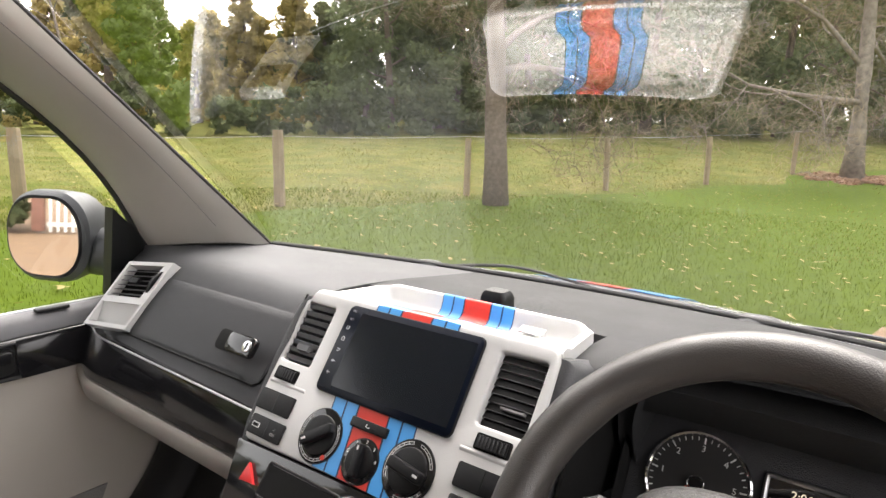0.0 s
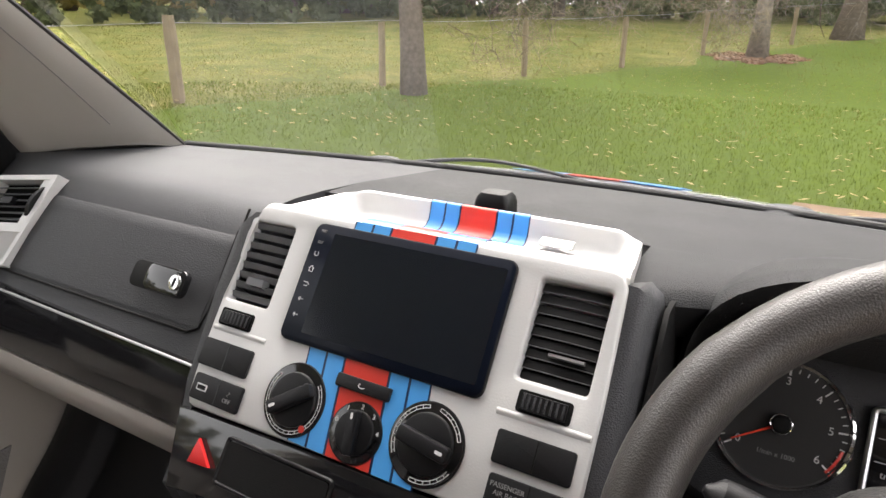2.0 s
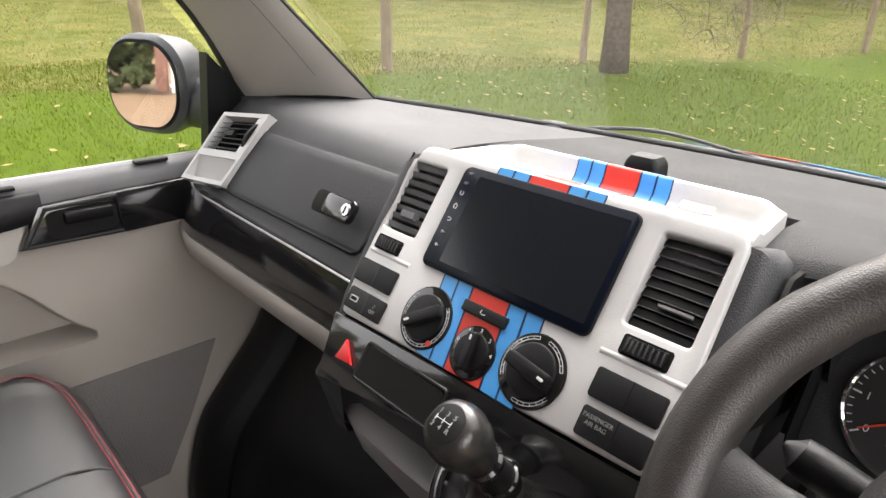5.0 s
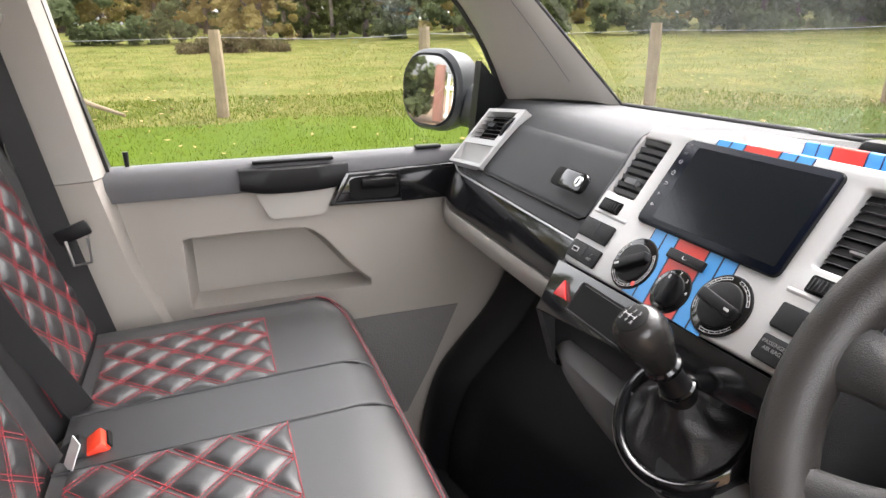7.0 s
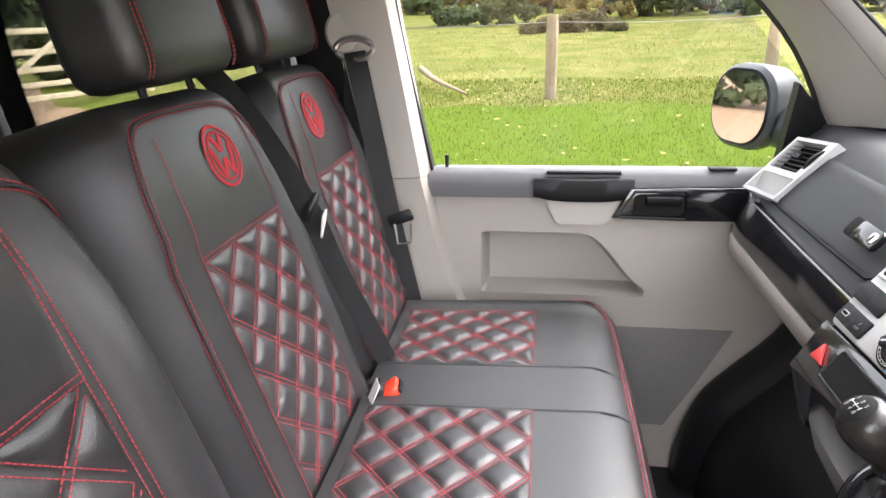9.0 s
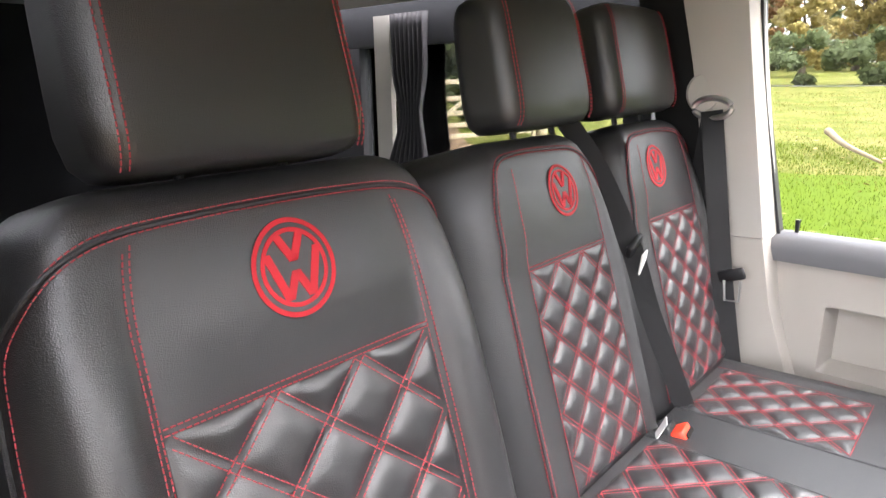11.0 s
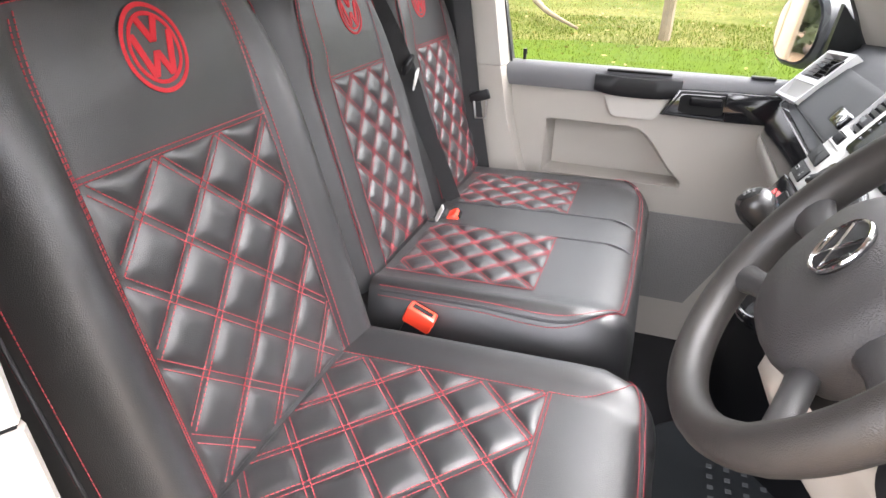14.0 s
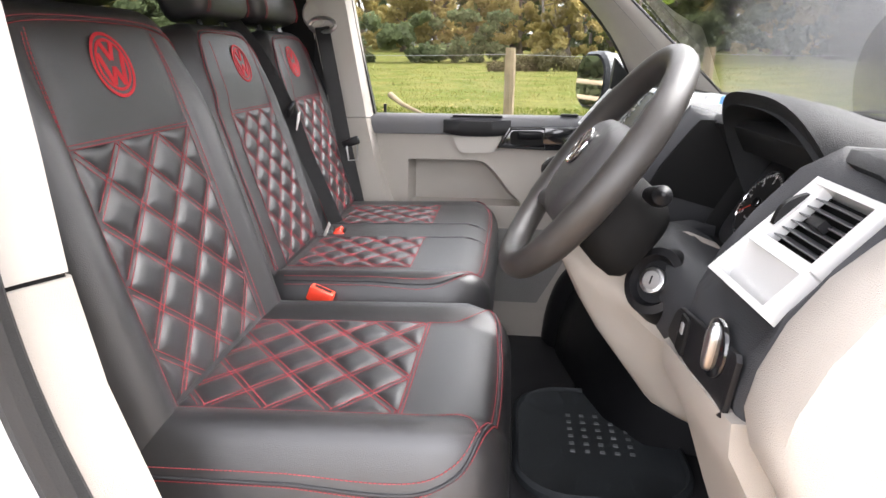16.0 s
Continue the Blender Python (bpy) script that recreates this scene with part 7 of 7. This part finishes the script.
def bench_seat():
    seat = thing("bench_seat", (-0.32, -0.5, 0.47), "black quilted leather double passenger bench with red stitching", "seat")
    cx = -0.318
    cu = Pad(cx, -0.735, 0.982, 2.0, 0.49, 0.400, 0.19, [(-0.318, 0.330)], bol=0.006, cushion=True, edge=0.07)
    rim = [[(q, 0.02), (q, 0.20), (q, 0.38), (q - 0.035, 0.452 + e), (0.25, 0.470 + e), (-0.25, 0.470 + e), (-q + 0.035, 0.452 + e), (-q, 0.38), (-q, 0.2)] for q, e in ((0.378, -0.006), (0.387, 0.002))]
    finish(cu, seat, "cushion", "double seat cushion with a plain front", [[(0.057, 0.302), (0.311, 0.302)], [(0.311, 0.302), (0.311, 0.0)], [(-0.318, 0.0), (-0.318, 0.302)], [(-0.318, 0.302), (-0.084, 0.302)]] + rim,
           [(0.059, 0.309, 0.02, 0.300, 0.0833, 0.080), (-0.316, -0.086, 0.02, 0.300, 0.0767, 0.080)], piping=([(q[0] * 1.012, q[1] + 0.004) for q in rim[0]], [(-0.084, 0.0), (-0.084, 0.30), (-0.084, 0.462)], [(0.057, 0.0), (0.057, 0.30), (0.057, 0.462)]))
    for bx, half, lo, hi, eu, turn in ((-0.094, 0.225, -0.186, 0.063, -0.078, 0.118), (-0.552, 0.214, -0.166, 0.088, 0.014, 0.140)):
        bk = Pad(bx, -0.735, 0.955, 16.5, 0.612, half, 0.23, [(lo, hi)], bol=0.016, edge=0.06, puff=0.008, top=0.400, turn=turn)
        seams = [[(lo, 0.02), (lo, 0.56)], [(hi, 0.02), (hi, 0.56)], [(lo, 0.396), (hi, 0.396)], [(lo, 0.402), (hi, 0.402)]]
        over = [[(turn + e, 0.03), (turn + e, 0.25), (turn + e, 0.44), (turn - 0.004 + e, 0.53), (turn - 0.022 + e, 0.570 + e), (0.04, 0.580 + e), (-0.06, 0.580 + e), (-q + 0.045, 0.570 + e), (-q + 0.008, 0.53), (-q, 0.44), (-q, 0.25)] for q, e in ((half - 0.011, 0.000), (half - 0.005, 0.007))]
        finish(bk, seat, "backrest", "padded backrest with plain top", seams + over, [(lo + 0.002, hi - 0.002, 0.03, 0.394, (hi - lo - 0.004) / 3, 0.078)], piping=([(q[0] * 1.02, q[1] + 0.003) for q in over[0]],))
        badge(bk, eu, 0.508, 0.046, seat)
    headrest(-0.187, -0.950, 1.542, 12, 0.258, 0.225, 0.122, seat)
    headrest(-0.549, -0.950, 1.545, 12, 0.297, 0.225, 0.122, seat)
    part("plinth", box((0.68, 0.42, 0.38), pose(cx, -0.50, 0.66), 0.02), BLACK, seat, "black bench plinth")
    return seat


bench_seat()

# ---------------------------------------------------------------- belts


def belts():
    b = thing("seat_belt", (-0.74, -0.80, 1.0), "black webbing seat belt hanging from the door post", "seat belt")
    part("anchor_cover", loft([[(-0.775 + x, -0.86 + 0.045 * math.cos(q) * s, 1.59 + 0.05 * math.sin(q) * s) for q in [6.283 * k / 24 for k in range(24)]] for x, s in ((0, 1.0), (0.02, 1.0), (0.032, 0.8))]), CREAM, b, "pale belt anchor cover")
    part("guide_ring", tube([(-0.738, -0.835 + 0.042 * math.cos(q), 1.556 + 0.022 * math.sin(q)) for q in [6.283 * k / 20 for k in range(20)]], 0.007, 8, True), STEEL, b, "bright belt guide")
    part("webbing", strap(spline([(-0.735, -0.835, 1.55), (-0.722, -0.80, 1.35), (-0.712, -0.765, 1.15), (-0.705, -0.72, 0.93), (-0.70, -0.69, 0.80)], 8), (1, 0.35, 0), 0.047), BELT, b)
    part("webbing", strap(spline([(-0.760, -0.84, 1.555), (-0.772, -0.865, 1.30), (-0.775, -0.87, 1.0)], 6), (1, 0.2, 0), 0.047), BELT, b)
    t = part("tongue", box((0.012, 0.060, 0.028), pose(-0.702, -0.745, 1.185, 20, 0, 0), 0.005), BLACK, b, "black belt tongue")
    part("blade", tube([(-0.695, -0.758, 1.172), (-0.693, -0.752, 1.125), (-0.693, -0.722, 1.128), (-0.695, -0.722, 1.176)], 0.003, 6), STEEL, t, "steel tongue loop")
    c = thing("seat_belt", (-0.33, -0.8, 1.0), "black webbing seat belt across the bench seat", "seat belt")
    part("webbing", strap(spline([(-0.285, -0.955, 1.568), (-0.305, -0.880, 1.46), (-0.328, -0.818, 1.32), (-0.352, -0.782, 1.19), (-0.388, -0.742, 1.06), (-0.425, -0.715, 0.955)], 8), [Vector((0.75, 0.6, 0.25))] * 41, 0.040), BELT, c)
    tg = part("tongue", box((0.055, 0.012, 0.028), pose(-0.328, -0.811, 1.322, -15, 20, 0), 0.005), BLACK, c, "black belt tongue")
    part("blade", box((0.022, 0.004, 0.05), pose(-0.337, -0.796, 1.290, -15, 20, 0), 0.003), PICKET, tg, "pale label on the tongue")
    for x, y, z, rz, ry, lab in ((-0.310, -0.696, 0.986, 8, 0, "red press belt buckle on the bench"), (0.098, -0.620, 0.948, 0, 62, "red press belt buckle beside the bench")):
        k = thing("belt_buckle", (x, y, z - 0.06), lab, "belt buckle", "seat belt buckles")
        flat = ry != 0
        m = pose(x, y, z, -22, 0, 0) if flat else pose(x, y, z, -58, 0, rz)
        part("case", box((0.026, 0.046, 0.090) if flat else (0.044, 0.034, 0.085), m @ pose(0, 0, -0.045), 0.006), BLACK, k, "black buckle case")
        part("button", box((0.030, 0.056, 0.034) if flat else (0.044, 0.028, 0.028), m @ pose(0, 0 if flat else 0.010, 0.006), 0.005), BUCKLE, k, "red release button")
        part("slot", box((0.012, 0.040, 0.003), m @ pose(0, 0, 0.0225), 0) if flat else box((0.034, 0.008, 0.003), m @ pose(0, 0.010, 0.0225), 0), MATT, k, "dark tongue slot")
        if not flat:
            part("tag", box((0.030, 0.0015, 0.050), pose(-0.272, -0.712, 0.996, -25, 0, 25), 0), PICKET, k, "pale cloth tag")
        if flat:
            part("strap", strap(spline([m @ Vector((0, 0, -0.07)), m @ Vector((0, -0.03, -0.13)), m @ Vector((0.0, -0.10, -0.22))], 6), (0, 1, 0.3), 0.035), BELT, k, "black webbing strap")


belts()

# ---------------------------------------------------------------- floor of the cab


def cab_floor():
    # black wheel-arch moulding in the passenger footwell: a rounded ridge against the door and a sunk panel
    rings = []
    edge = spline([(0.205, 1.06, 0), (0.169, 0.935, 0), (0.120, 0.855, 0), (0.047, 0.776, 0), (-0.012, 0.702, 0), (-0.048, 0.590, 0), (-0.061, 0.480, 0)], 5)
    for q in edge:
        y, z = q.x, q.y
        rings.append([(-0.825, y + 0.01, z), (-0.800, y - 0.004, z + 0.004), (-0.770, y - 0.016, z + 0.008), (-0.735, y - 0.014, z + 0.006), (-0.705, y + 0.004, z), (-0.690, y + 0.030, z - 0.004), (-0.684, y + 0.034, z - 0.004), (-0.672, y + 0.028, z - 0.004),
                      (-0.56, y + 0.050, z), (-0.40, y + 0.085, z), (-0.24, y + 0.140, z), (-0.12, y + 0.230, z), (-0.05, 0.50, z), (-0.825, 0.50, z)])
    part("footwell_liner", loft(rings), BLACK, None, "black moulded liner of the passenger footwell", kind="structure", category="floor liner", sharp=60)
    # rubber mat with a dotted heel pad
    m = thing("floor_mat", (-0.14, 0.045, 0.47), "black rubber floor mat with a dotted heel pad", "floor mat")
    rings = []
    for s, z in ((1.0, 0.470), (1.0, 0.488), (0.96, 0.496), (0.93, 0.486), (0.5, 0.484), (0.02, 0.484)):
        rings.append([(-0.13 + x * s, 0.045 + y * s, z) for x, y in round_rect(0.52, 0.44, 0.14, 8)])
    part("mat", loft(rings), MAT, m, sharp=50)
    for i in range(6):
        for j in range(5):
            part("dot", box((0.012, 0.012, 0.002), pose(-0.24 + 0.034 * i, -0.02 + 0.038 * j, 0.486), 0), mat("dot_grey", (0.16, 0.17, 0.18), 0.5) if i + j == 0 else bpy.data.materials["dot_grey"], m)
    # pale moulded step at the bench's front foot and the driver's door sill
    part("door_sill", box((0.16, 0.95, 0.12), pose(0.86, -0.10, 0.53), 0.015), BLACK, None, "black step plate in the driver's doorway", kind="structure", category="sill")


cab_floor()


def curtains():
    # curtain tied back beside the rear side window, and the pale window surround it hangs on
    rings = []
    for z in [1.22 + 0.62 * k / 16 for k in range(17)]:
        tie = math.exp(-((z - 1.52) / 0.09) ** 2)
        wz = 0.165 - 0.065 * tie + 0.05 * sm(1.45, 1.25, z)
        mid = -1.865 - 0.03 * sm(1.5, 1.25, z)
        ring = []
        for k in range(81):
            t = k / 80
            ring.append((-0.800 + (0.016 - 0.006 * tie) * math.sin(t * 50 + 0.8 * math.sin(z * 9)), mid + wz * (0.5 - t), z))
        rings.append(ring + [(p[0] - 0.004, p[1], p[2]) for p in reversed(ring)])
    solo("curtain", loft(rings), CURTAIN, "charcoal curtain tied back beside the side window", "curtain", sharp=0)
    part("trim_window_surround", loft([[(-0.825, -1.96, z), (-0.808, -1.965, z), (-0.806, -2.04, z), (-0.825, -2.06, z)] for z in (1.24, 1.5, 1.84)]), CREAM, None, "pale edge of the side window", kind="structure", category="trim")
    part("trim_window_sill", box((0.05, 1.06, 0.05), pose(-0.812, -1.55, 1.225), 0.01), CREAM, None, "pale sill under the side window", kind="structure", category="trim")


curtains()
